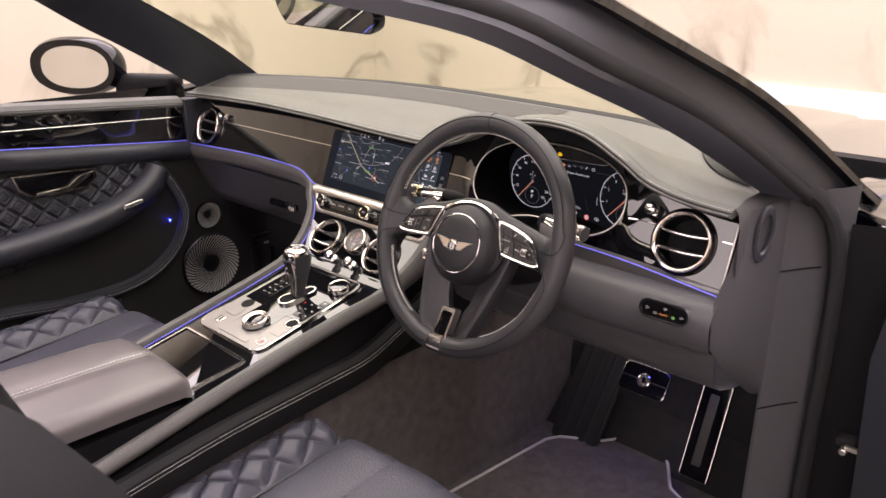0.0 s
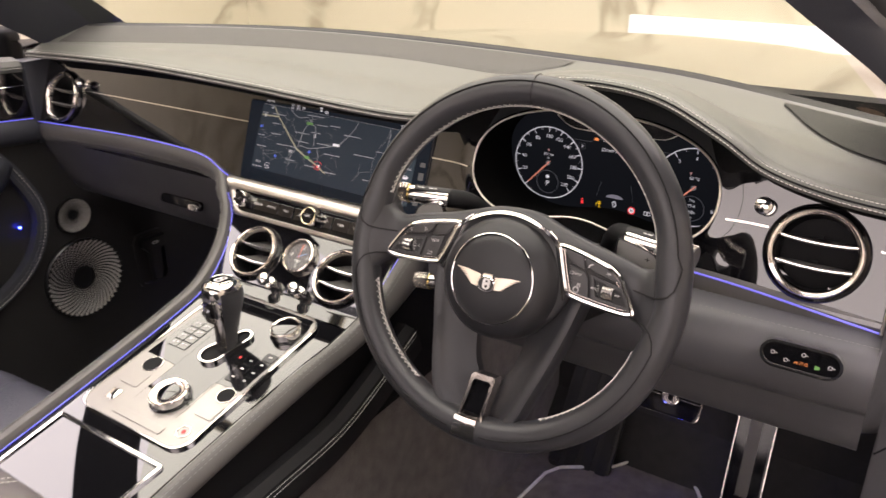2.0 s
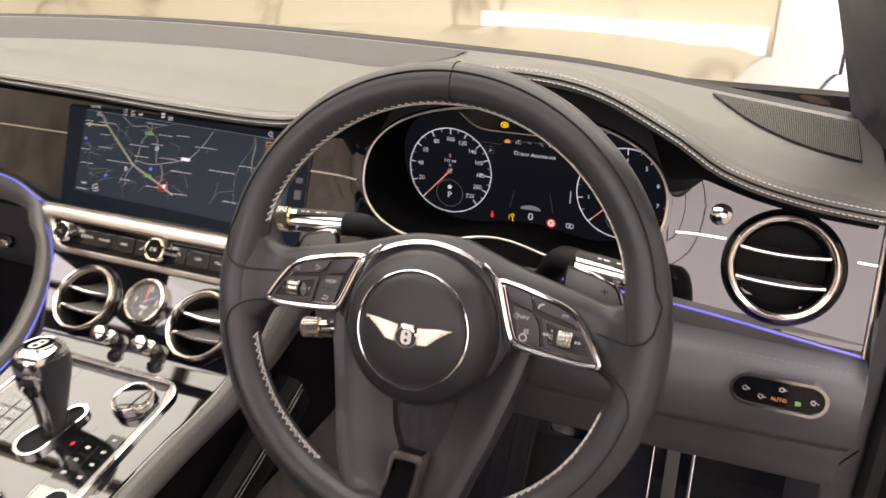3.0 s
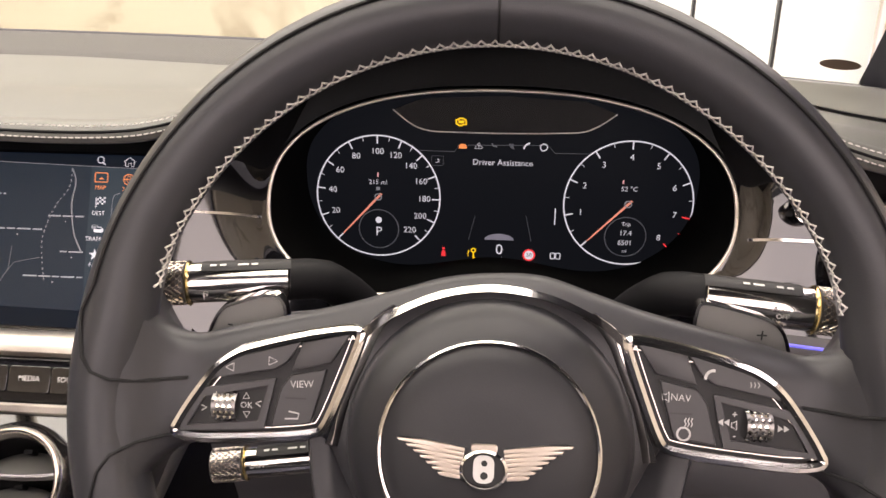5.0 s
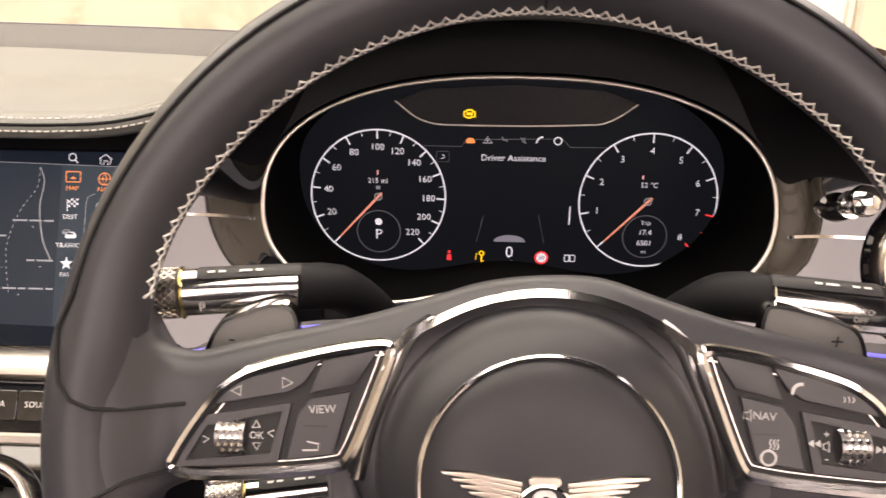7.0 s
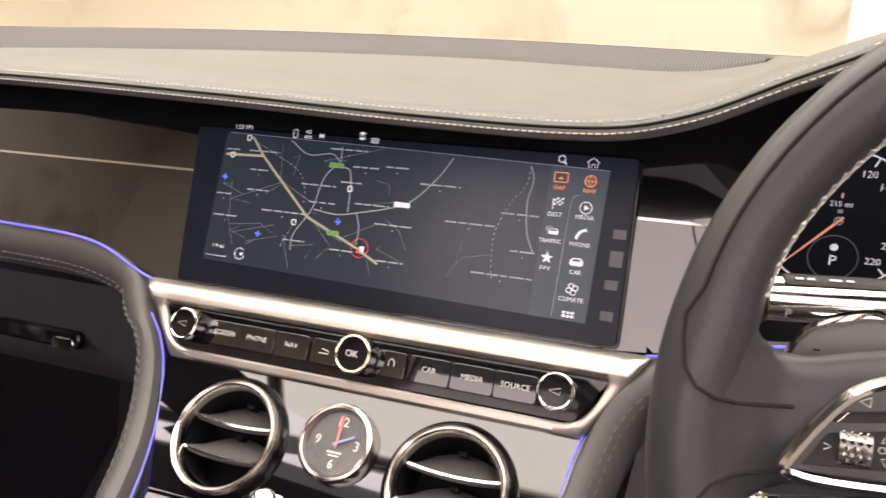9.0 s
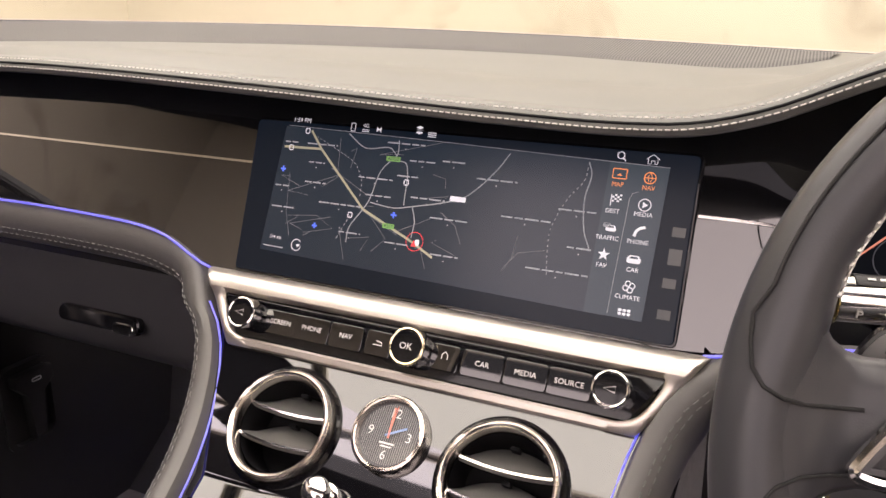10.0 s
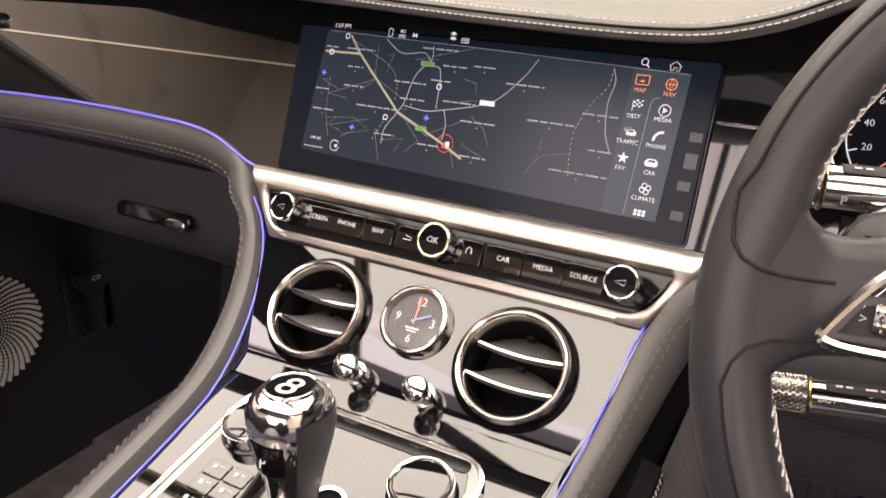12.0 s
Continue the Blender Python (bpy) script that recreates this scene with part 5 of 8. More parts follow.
for y, w, zt in ((-0.292, 0.085, 0.640), (-0.300, 0.102, 0.655), (-0.315, 0.110, 0.664), (-0.36, 0.114, 0.668), (-0.5, 0.116, 0.672), (-0.8, 0.116, 0.675)):
    rows.append([(-w, y, zt - 0.034), (-w, y, zt - 0.02), (-w * 0.985, y, zt - 0.012), (-w * 0.95, y, zt - 0.0065), (-w * 0.89, y, zt - 0.0025), (-w * 0.8, y, zt - 0.0005), (-w * 0.3, y, zt + 0.003), (-0.002, y, zt + 0.003), (0.0, y, zt + 0.0015), (0.002, y, zt + 0.003), (w * 0.3, y, zt + 0.003), (w * 0.8, y, zt - 0.0005), (w * 0.89, y, zt - 0.0025), (w * 0.95, y, zt - 0.0065), (w * 0.985, y, zt - 0.012), (w, y, zt - 0.02), (w, y, zt - 0.034)])
# Ceiling reflection on the black pad is put into this paler colour.
LEATHER_ARM = material("lit_armrest_leather", (0.125, 0.112, 0.112), 0.33, ior=1.6, grain=800, bump=0.12, voronoi=True, vary=0.1, vary_scale=9, rough_vary=0.04)
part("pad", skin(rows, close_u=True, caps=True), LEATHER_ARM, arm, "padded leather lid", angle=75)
for x in (-0.005, 0.005):
    part("stitching", stitches([Vector((x, y, z + 0.0032)) for y, z in ((-0.302, 0.657), (-0.315, 0.664), (-0.36, 0.668), (-0.5, 0.672), (-0.8, 0.675))], (0, 0, 1), 0.004, 0.0022, 0.0006), STITCH, arm, "white stitches", kind="stuff")
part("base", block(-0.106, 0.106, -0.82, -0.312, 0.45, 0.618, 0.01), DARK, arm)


# ---- seats ----
def quilt(rows_fn, nu, nv):
    return skin([[rows_fn(u, v) for u in np.linspace(0, 1, nu)] for v in np.linspace(0, 1, nv)])


def seat(cx, name_label, lift=0.022, fore=0.018):
    ob = thing("bucket_seat", (cx, -0.35, 0.25), name_label, "seat", "front seats")
    # cushion centre
    def mid(u, v):
        x = cx + (u - 0.5) * 0.30
        y = -0.055 - v * 0.50
        edge = max(0, 1 - v / 0.14)
        flute = 0.004 * abs(math.sin(u * 3 * math.pi)) ** 0.5
        return (x, y + 0.02 * edge * (abs(u - 0.5) * 2) ** 2 * -1, 0.492 - 0.045 * v - 0.07 * edge ** 2 + flute)
    part("cushion", quilt(mid, 46, 34), PERFSEAT, ob, "perforated leather cushion with fluted seams")
    part("cushion_front", skin([[(cx + x, -0.055 + dy, z) for x in np.linspace(-0.15, 0.15, 9)] for dy, z in ((0.0, 0.422), (0.004, 0.40), (-0.01, 0.33), (-0.03, 0.26))]), LEATHER_SEAT, ob)
    for side in (1, -1):
        def bol(u, v):
            x = 0.15 + u * 0.115
            y = -0.075 - v * 0.52
            edge = max(0, 1 - v / 0.16)
            crown = 0.034 * math.sin(math.pi * min(1, u * 0.9 + 0.08)) - 0.02 * max(0, u - 0.75) * 8 * 0.25
            a, b = (u * 2.0 + v * 7.5), (u * 2.0 - v * 7.5)
            q = min(abs(a - round(a)), abs(b - round(b)))
            puff = (0.0105 * min(1, q / 0.26) ** 0.55 - 0.0035 * math.exp(-(q / 0.035) ** 2)) * min(1, u / 0.12, (1 - u) / 0.12)
            return (cx + side * x, y - 0.05 * edge * edge * 0.4 - 0.03 * edge * u, 0.478 - 0.03 * v + crown + puff - 0.075 * edge ** 2)
        part("bolster", quilt(bol, 64, 230), LEATHER_SEAT, ob, "diamond-quilted leather side bolster")
        part("bolster_side", skin([[(cx + side * x, y, z) for y in (-0.09, -0.2, -0.4, -0.6)] for x, z in ((0.264, 0.475), (0.275, 0.44), (0.272, 0.36), (0.255, 0.25))]), LEATHER_SEAT, ob)
        part("piping", sweep(spline([(cx + side * 0.15, -0.085, 0.43), (cx + side * 0.15, -0.12, 0.478), (cx + side * 0.15, -0.25, 0.475), (cx + side * 0.15, -0.55, 0.455)], 24), disc_section(0.003, 0.003, 8), (0, 0, 1)), LEATHER, ob, "leather piping")
    # backrest
    rows = []
    for z, y, w in ((0.44, -0.52, 0.25), (0.52, -0.535, 0.262), (0.65, -0.575, 0.27), (0.80, -0.63, 0.262), (0.88, -0.67, 0.235), (0.935, -0.705, 0.19), (0.96, -0.74, 0.12)):
        y += 0.03
        rows.append([(cx - w, y - 0.10, z), (cx - w * 1.0, y - 0.02, z), (cx - w * 0.92, y + 0.025, z), (cx - w * 0.72, y + 0.015, z), (cx - w * 0.55, y - 0.02, z), (cx, y - 0.03, z), (cx + w * 0.55, y - 0.02, z), (cx + w * 0.72, y + 0.015, z), (cx + w * 0.92, y + 0.025, z), (cx + w, y - 0.02, z), (cx + w, y - 0.10, z), (cx, y - 0.15, z)])
    # Backrest takes the leather darkened for shade, unlike the cushion.
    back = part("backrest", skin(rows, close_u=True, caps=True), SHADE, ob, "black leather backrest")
    rows = []
    for z, y, w, d in ((0.955, -0.80, 0.10, 0.03), (0.975, -0.80, 0.125, 0.045), (1.02, -0.81, 0.13, 0.05), (1.08, -0.825, 0.125, 0.048), (1.11, -0.835, 0.10, 0.03)):
        rows.append([(cx + w * math.copysign(abs(math.cos(a)) ** 0.5, math.cos(a)), y + d * math.copysign(abs(math.sin(a)) ** 0.7, math.sin(a)), z) for a in (2 * math.pi * k / 24 for k in range(24))])
    part("headrest", skin(rows, close_u=True, caps=True), LEATHER_SEAT, ob, "black leather headrest")
    part("base", block(cx - 0.22, cx + 0.22, -0.55, -0.10, 0.20, 0.32, 0.02), PLASTIC, ob)
    for c in ob.children:
        if c.name.split(".")[0] not in ("backrest", "headrest", "base"):
            c.data.transform(Matrix.Translation((0, fore, lift)))


# Cushion colour carries the same bluish cast of cool light.
PERFSEAT = material("perforated_seat_leather", (0.060, 0.060, 0.078), 0.42, grain=330, bump=0.8, voronoi=True, vary=0.12)
seat(0.384, "black leather driver's seat with diamond-quilted bolsters")
seat(-0.384, "black leather passenger seat with diamond-quilted bolsters")

# ---- passenger door ----
door = thing("passenger_door", (-0.75, -0.3, 0.2), "closed passenger door lined in black leather with gloss black panel", "car door")


def door_strip(profile, y0=-1.05, y1=0.185, n=16, drop=True):
    rows = []
    for x, z0, z1 in profile:
        rows.append([(x - 0.02 * max(0, (-y - 0.1)) * 0.6, y, z0 + (z1 - z0) * (y + 0.24) / 0.43) for y in np.linspace(y0, y1, n)])
    return skin(rows)


part("belt_rail", door_strip([(-0.80, 0.972, 0.944), (-0.745, 0.978, 0.950), (-0.722, 0.974, 0.945), (-0.715, 0.965, 0.936), (-0.718, 0.955, 0.925)]), LEATHER_DASH, door, "leather door top")
part("belt_bead", sweep([Vector((-0.7145 - 0.012 * max(0, (-y - 0.1)), y, 0.961 + (0.932 - 0.961) * (y + 0.24) / 0.43)) for y in np.linspace(-1.05, 0.185, 16)], disc_section(0.0014, 0.0014, 6), (0, 0, 1)), GREYTHREAD, door)
part("lacquer_panel", door_strip([(-0.719, 0.955, 0.925), (-0.722, 0.92, 0.89), (-0.718, 0.884, 0.842)]), PIANO, door, "gloss black lacquered door panel")
part("pinstripe", sweep([Vector((-0.7205 - 0.012 * max(0, (-y - 0.1)), y, 0.921 + (0.902 - 0.921) * (y + 0.24) / 0.40)) for y in np.linspace(-1.05, 0.185, 16)], disc_section(0.0008, 0.0008, 6), (0, 0, 1)), CHROME, door, "thin chrome inlay line")
part("light_guide", sweep([Vector((-0.7165 - 0.012 * max(0, (-y - 0.1)), y, 0.882 + (0.841 - 0.882) * (y + 0.24) / 0.40)) for y in np.linspace(-1.05, 0.185, 16)], disc_section(0.0013, 0.0013, 8), (0, 0, 1)), AMBIENT, door, "glowing blue-violet light strip")
part("leather_roll", door_strip([(-0.718, 0.881, 0.839), (-0.706, 0.872, 0.830), (-0.702, 0.855, 0.815), (-0.708, 0.838, 0.80), (-0.725, 0.828, 0.79)]), LEATHER, door, "black leather roll")
part("door_skin", skin([[(-0.735, y, z) for y in np.linspace(-1.05, 0.36, 12)] for z in (0.20, 0.5, 0.8, 0.83)]), PLASTIC, door, "black lower door panel")
part("outer_skin", skin([[(x, y, z) for y in (-1.05, 0.3)] for x, z in ((-0.80, 0.97), (-0.86, 0.94), (-0.93, 0.80), (-0.93, 0.3))]), PAINT, door, "gloss black outer door skin")


# quilted insert above the armrest
def quilted(u, v):
    y = -0.75 + u * 0.84
    z0 = 0.83 - 0.02 * u
    z = z0 - v * (0.235 - 0.12 * u ** 3)
    k = 19.0
    a, b = y * k + z * k * 1.05, y * k - z * k * 1.05
    q = min(abs(a - round(a)), abs(b - round(b)))
    pad = 0.0075 * min(1, q / 0.20) ** 0.6 - 0.0022 * math.exp(-((q - 0.27) / 0.035) ** 2)
    return (-0.730 + pad, y, z)


part("quilted_panel", quilt(quilted, 460, 130), LEATHER, door, "diamond-quilted leather panel")
arm_p = spline([(-0.71, -0.9, 0.655), (-0.70, -0.5, 0.655), (-0.695, -0.25, 0.662), (-0.70, -0.05, 0.69), (-0.712, 0.06, 0.735), (-0.722, 0.10, 0.775)], 30)
part("armrest", sweep(arm_p, [(-0.03, 0.03), (0.012, 0.036), (0.032, 0.022), (0.034, 0.0), (0.022, -0.022), (-0.03, -0.03)], (0, 0, 1)), LEATHER, door, "padded leather door armrest", angle=75)
frame_p = spline([(-0.728, 0.09, 0.80), (-0.722, 0.135, 0.73), (-0.72, 0.16, 0.65), (-0.72, 0.12, 0.56), (-0.72, 0.02, 0.50), (-0.72, -0.15, 0.49), (-0.72, -0.32, 0.51), (-0.72, -0.7, 0.535)], 50)
part("pocket_frame", sweep(frame_p, [(-0.014, -0.012), (-0.012, 0.004), (0.0, 0.008), (0.012, 0.004), (0.014, -0.012)], (1, 0, 0)), LEATHER, door, "stitched leather frame of the door pocket")
for o in (0.004, -0.004):
    shift = []
    for k, p in enumerate(frame_p):
        d = (frame_p[min(k + 1, 49)] - frame_p[max(k - 1, 0)]).normalized()
        shift.append(p + d.cross(Vector((1, 0, 0))) * o + Vector((0.0078, 0, 0)))
    part("stitching", stitches(shift, (1, 0, 0), 0.004, 0.003, 0.0006), GREYTHREAD if o > 0 else STITCH, door, "pale stitches", kind="stuff")
POCKETBLUE = material("blue_pocket_light", (0.1, 0.1, 0.4), 0.5, glow=(0.02, 0.03, 0.9), glow_power=120.0)
part("pocket_light", block(-0.731, -0.727, 0.117, 0.1200, 0.634, 0.637, 0.0005), POCKETBLUE, door, "small blue pocket light")
pull = part("door_pull", frame_strip([(y, z) for y, z in ((-0.245, 0.822), (-0.06, 0.812), (-0.058, 0.79), (-0.085, 0.765), (-0.205, 0.765), (-0.235, 0.785))], inset([(-0.245, 0.822), (-0.06, 0.812), (-0.058, 0.79), (-0.085, 0.765), (-0.205, 0.765), (-0.235, 0.785)], 0.006), -0.006, 0.008, basis((-0.722, 0, 0), (0, 1, 0), (0, 0, 1), (1, 0, 0))), BEZEL, door, "chrome door pull surround")
part("pull_recess", slab(inset([(-0.245, 0.822), (-0.06, 0.812), (-0.058, 0.79), (-0.085, 0.765), (-0.205, 0.765), (-0.235, 0.785)], 0.005), 0.005, 0, basis((-0.724, 0, 0), (0, 1, 0), (0, 0, 1), (1, 0, 0))), GLOSS, pull)
part("lever", slab([(-0.10, 0.800), (-0.066, 0.806), (-0.075, 0.795), (-0.12, 0.772), (-0.20, 0.770), (-0.20, 0.776), (-0.13, 0.779)], 0.006, 0.002, basis((-0.716, 0, 0), (0, 1, 0), (0, 0, 1), (1, 0, 0))), CHROME, pull, "chrome release lever")
part("window_switch", slab(rounded(0.05, 0.012, 0.005), 0.006, 0.002, basis((-0.672, 0.0, 0.715), (0.1, 0.98, 0.2), (-0.3, -0.15, 0.95), (0.95, 0, 0.3))), CHROME, door, "chrome window switch")


def speaker(y, z, R, label):
    m = basis((-0.729, y, z), (0, 1, 0), (0, 0, 1), (1, 0, 0))
    ob = thing("loudspeaker", None, label, "loudspeaker", "door loudspeakers", frame_of=m)
    part("grille", turned([(R, 0.0), (R, 0.006), (R * 0.97, 0.009), (R * 0.6, 0.006), (R * 0.27, 0.002), (R * 0.24, -0.004)], 56), SPK, ob, "dark metal grille dish", local=True)
    part("centre", turned([(R * 0.27, -0.003), (R * 0.27, 0.001), (0, 0.0)], 30), DARK, ob, local=True)
    verts, faces = [], []
    for k in range(13):
        f = k / 12
        rr = R * (0.32 + 0.62 * f)
        h = 0.0028 + 0.0065 * f ** 0.9
        n = 44
        for j in range(n):
            a = 2 * math.pi * (j + k * 0.5) / n + 0.02 * k
            s = rr * math.pi / n * 0.5
            c = (rr * math.cos(a), rr * math.sin(a))
            b = len(verts)
            for dx, dy in ((-s, -s), (s, -s), (s, s), (-s, s)):
                t = a + 0.78
                px, py = c[0] + dx * math.cos(t) - dy * math.sin(t), c[1] + dx * math.sin(t) + dy * math.cos(t)
                verts.append((px, py, h + 0.0016 + 0.45 * (math.hypot(px, py) - rr)))
            faces.append((b, b + 1, b + 2, b + 3))
    bm = bmesh.new()
    vs = [bm.verts.new(v) for v in verts]
    for f in faces:
        bm.faces.new([vs[k] for k in f])
    part("perforation", bm, SPKDOT, ob, "bright spiral of perforations", local=True, kind="stuff")


SPK = material("dark_metal_grille", (0.05, 0.05, 0.052), 0.35, metal=1)
SPKDOT = material("grille_bright", (0.62, 0.60, 0.58), 0.32, metal=0.5)
speaker(0.222, 0.488, 0.085, "large round loudspeaker grille low in the door")
speaker(0.226, 0.628, 0.036, "small round loudspeaker grille in the door")

# ---- mirrors ----
wing = thing("wing_mirror", None, "gloss black wing mirror on the passenger door", "wing mirror", frame_of=pose(-1.016, 0.055, 1.014, 0, 0, 0) @ Matrix.Rotation(radians(33), 4, "Z"))
shell = []
for y, w, h in ((-0.016, 0.122, 0.070), (0.0, 0.130, 0.0765), (0.03, 0.128, 0.075), (0.07, 0.102, 0.059), (0.095, 0.053, 0.030)):
    shell.append([(w * math.copysign(abs(math.cos(a)) ** 0.88, math.cos(a)), y, h * math.copysign(abs(math.sin(a)) ** 0.88, math.sin(a))) for a in (2 * math.pi * k / 32 for k in range(32))])
part("shell", skin(shell, close_u=True, caps=True), GLOSS, wing, "gloss black shell", local=True)
bm = bmesh.new()
bm.faces.new([bm.verts.new((0.097 * math.copysign(abs(math.cos(a)) ** 0.88, math.cos(a)) + 0.008, -0.0175, 0.054 * math.copysign(abs(math.sin(a)) ** 0.88, math.sin(a)))) for a in (2 * math.pi * k / 40 for k in range(40))])
part("mirror_glass", bm, MIRROR, wing, "mirror glass", local=True)
bm = block(0.10, 0.27, 0.0, 0.07, -0.10, -0.02, 0.02, 3)
part("arm", bm, DARK, wing, "gloss black mirror arm", local=True)

rear = thing("rear_view_mirror", None, "frameless rear-view mirror hung from the windscreen header", "rear-view mirror", frame_of=pose(0.012, 0.06, 1.192) @ Matrix.Rotation(radians(-14), 4, "Z") @ Matrix.Rotation(radians(17), 4, "X"))
ol = rounded(0.385, 0.080, 0.034, 6)
part("housing", slab(ol, 0.022, 0.006, basis((0, 0.0, 0), (1, 0, 0), (0, 0, 1), (0, 1, 0)) @ Matrix.Translation((0, 0, -0.0))), GLOSS, rear, "black housing", local=True)
part("mirror_glass", slab(inset(ol, 0.003), 0.001, 0, basis((0, -0.0002, 0), (1, 0, 0), (0, 0, 1), (0, -1, 0))), MIRROR, rear, "mirror glass", local=True)
part("stem", sweep([Vector((0, 0.02, 0.0)), Vector((0, 0.03, 0.04)), Vector((0, 0.0, 0.08))], disc_section(0.012, 0.012, 12), (0, 1, 0)), PLASTIC, rear, "black stem", local=True)

# ---- pedals and mat ----
brake = thing("brake_pedal", None, "drilled-metal brake pedal with a rubber pad and round badge", "brake pedal", frame_of=facing((0.433, 0.555, 0.424), 35))
part("pad", slab(rounded(0.105, 0.062, 0.012), 0.008, 0.003), GLOSS, brake, "dark metal pad", local=True)
part("edge", tube(rounded(0.105, 0.062, 0.012), 0.0012, 0.0060), BEZEL, brake, "thin bright edge", local=True)
part("badge_plate", slab(rounded(0.023, 0.023, 0.0114, 7), 0.0012, 0.0003, pose(0, 0, 0.0080)), BEZEL, brake, "bright badge plate", local=True)
part("badge_mark", slab(rounded(0.0080, 0.0120, 0.0030, 4), 0.0008, 0.0, pose(0, 0, 0.0090)), DARK, brake, "dark badge mark", local=True)
part("badge", ring(0.0135, 0.0018, 32, 8, pose(0, 0, 0.0085)), CHROME, brake, "chrome badge ring", local=True)
for s in (1, -1):
    part("bar", block(s * 0.033 - 0.017, s * 0.033 + 0.017, -0.0012, 0.0012, 0.0075, 0.009), CHROME, brake, "chrome line", local=True)
part("arm", block(-0.008, 0.008, 0.0, 0.16, -0.02, -0.002, 0.003), DARK, brake, local=True)
DARKMETAL = material("dull_metal", (0.13, 0.125, 0.12), 0.4, metal=1)
acc = thing("accelerator_pedal", None, "long metal accelerator pedal with rubber inlay", "accelerator pedal", frame_of=basis((0.572, 0.578, 0.352), Vector((0.98, 0.0, 0.18)), Vector((0.1, 0.45, 0.89)).normalized(), Vector((-0.05, -0.88, 0.45)).normalized()))
part("pad", slab(rounded(0.062, 0.21, 0.006), 0.010, 0.003), GLOSS, acc, "dark metal pad", local=True)
part("edge", tube(rounded(0.062, 0.21, 0.006), 0.0010, 0.0085), BEZEL, acc, "thin bright edge", local=True)
part("inlay_edge", block(-0.010, 0.010, -0.0765, -0.0745, 0.0095, 0.0120), CHROME, acc, "bright end of the inlay", local=True)
part("inlay", slab(rounded(0.02, 0.15, 0.004), 0.002, 0.0005, pose(0, 0, 0.0095)), DARKMETAL, acc, "dull metal inlay", local=True)
foot = thing("footrest", None, "ribbed black rubber footrest", "footrest", frame_of=facing((0.285, 0.60, 0.325), 35))
part("base", slab(rounded(0.12, 0.27, 0.012), 0.010, 0.003), PLASTIC, foot, local=True)
for k in range(4):
    part("rib", block(-0.045 + 0.03 * k - 0.010, -0.045 + 0.03 * k + 0.010, -0.125, 0.125, 0.009, 0.014, 0.002), RUBBER, foot, "rubber rib", local=True)
mat_outline = [(0.20, 0.05), (0.245, 0.47), (0.262, 0.50), (0.345, 0.555), (0.375, 0.60), (0.47, 0.60), (0.495, 0.575), (0.54, 0.50), (0.63, 0.45), (0.64, -0.05), (0.22, -0.05)]
mat = thing("floor_mat", (0.43, 0.3, 0.22), "dark carpet floor mat with a pale bound edge", "floor mat")
part("mat_carpet", slab(mat_outline, 0.012, 0.004, pose(0, 0, 0.222)), CARPET, mat, "dark carpet pile")
ed = [Vector((x, y, 0.236)) for x, y in mat_outline]
part("binding", sweep(ed + ed[:1], disc_section(0.0035, 0.003, 6), (0, 0, 1), caps=False), STITCH, mat, "pale bound edge")

# ---- driver's door, standing open outside the view ----
DM = pose(0.90, 0.47, 0.0, 0, 0, -28)
ddoor = thing("driver_door", None, "driver's door standing open, black with a leather lining", "car door", frame_of=DM)
part("outer_skin", skin([[(x, y, z) for x in (0.02, 0.4, 0.8, 1.2)] for y, z in ((0.03, 0.96), (0.06, 0.90), (0.09, 0.75), (0.09, 0.45), (0.05, 0.22))]), PAINT, ddoor, "gloss black outer skin", local=True)
part("inner_panel", skin([[(x, y, z) for x in (0.02, 0.4, 0.8, 1.2)] for y, z in ((0.03, 0.965), (-0.04, 0.96), (-0.06, 0.85), (-0.09, 0.70), (-0.07, 0.45), (-0.05, 0.22))]), LEATHER, ddoor, "black leather lining", local=True)
part("front_edge", block(0.0, 0.02, -0.05, 0.08, 0.22, 0.95, 0.005), DARK, ddoor, local=True)
part("rear_edge", block(1.2, 1.22, -0.05, 0.08, 0.22, 0.95, 0.005), DARK, ddoor, local=True)

# ---- oval sticker on the windscreen ----
STICK = material("brown_sticker", (0.20, 0.13, 0.09), 0.5)
def on_glass(x, f):
    a = screen_base(x * 0.68)
    b = Vector((x * 0.47, -0.27 + 0.09 * x * x, 1.285 - 0.02 * x * x))
    return a.lerp(b, f) + Vector((0, 0.02, 0.02)) * math.sin(math.pi * f)
bm = bmesh.new()
bm.faces.new([bm.verts.new(on_glass(0.972 + 0.0215 * math.cos(t), 0.052 + 0.0125 * math.sin(t)) - Vector((0, 0.0015, 0.0015))) for t in (2 * math.pi * k / 30 for k in range(30))])
sticker = mesh_thing("windscreen_sticker", bm, STICK, "small brown oval dealer sticker on the windscreen", "sticker")


# ---- footwell lights ----
FOOTBLUE = material("blue_footwell_lens", (0.1, 0.1, 0.4), 0.5, glow=(0.05, 0.07, 1.0), glow_power=38.0)
for x in (0.48, -0.46):
    ob = thing("footwell_light", (x, 0.50, 0.59), "small blue ambient lamp under the dashboard", "footwell light", "footwell lights")
    ol = [(x - 0.04, 0.485), (x + 0.04, 0.485), (x + 0.04, 0.515), (x - 0.04, 0.515)]
    part("housing", frame_strip(inset(ol, -0.008), ol, 0.575, 0.615), PLASTIC, ob, "black housing")
    part("lens", block(x - 0.039, x + 0.039, 0.486, 0.514, 0.604, 0.612), FOOTBLUE, ob, "glowing blue lens")

# ---- bonnet release lever ----
release = thing("bonnet_release", (-0.70, 0.34, 0.5), "black plastic release lever in a recess of the footwell side", "lever")
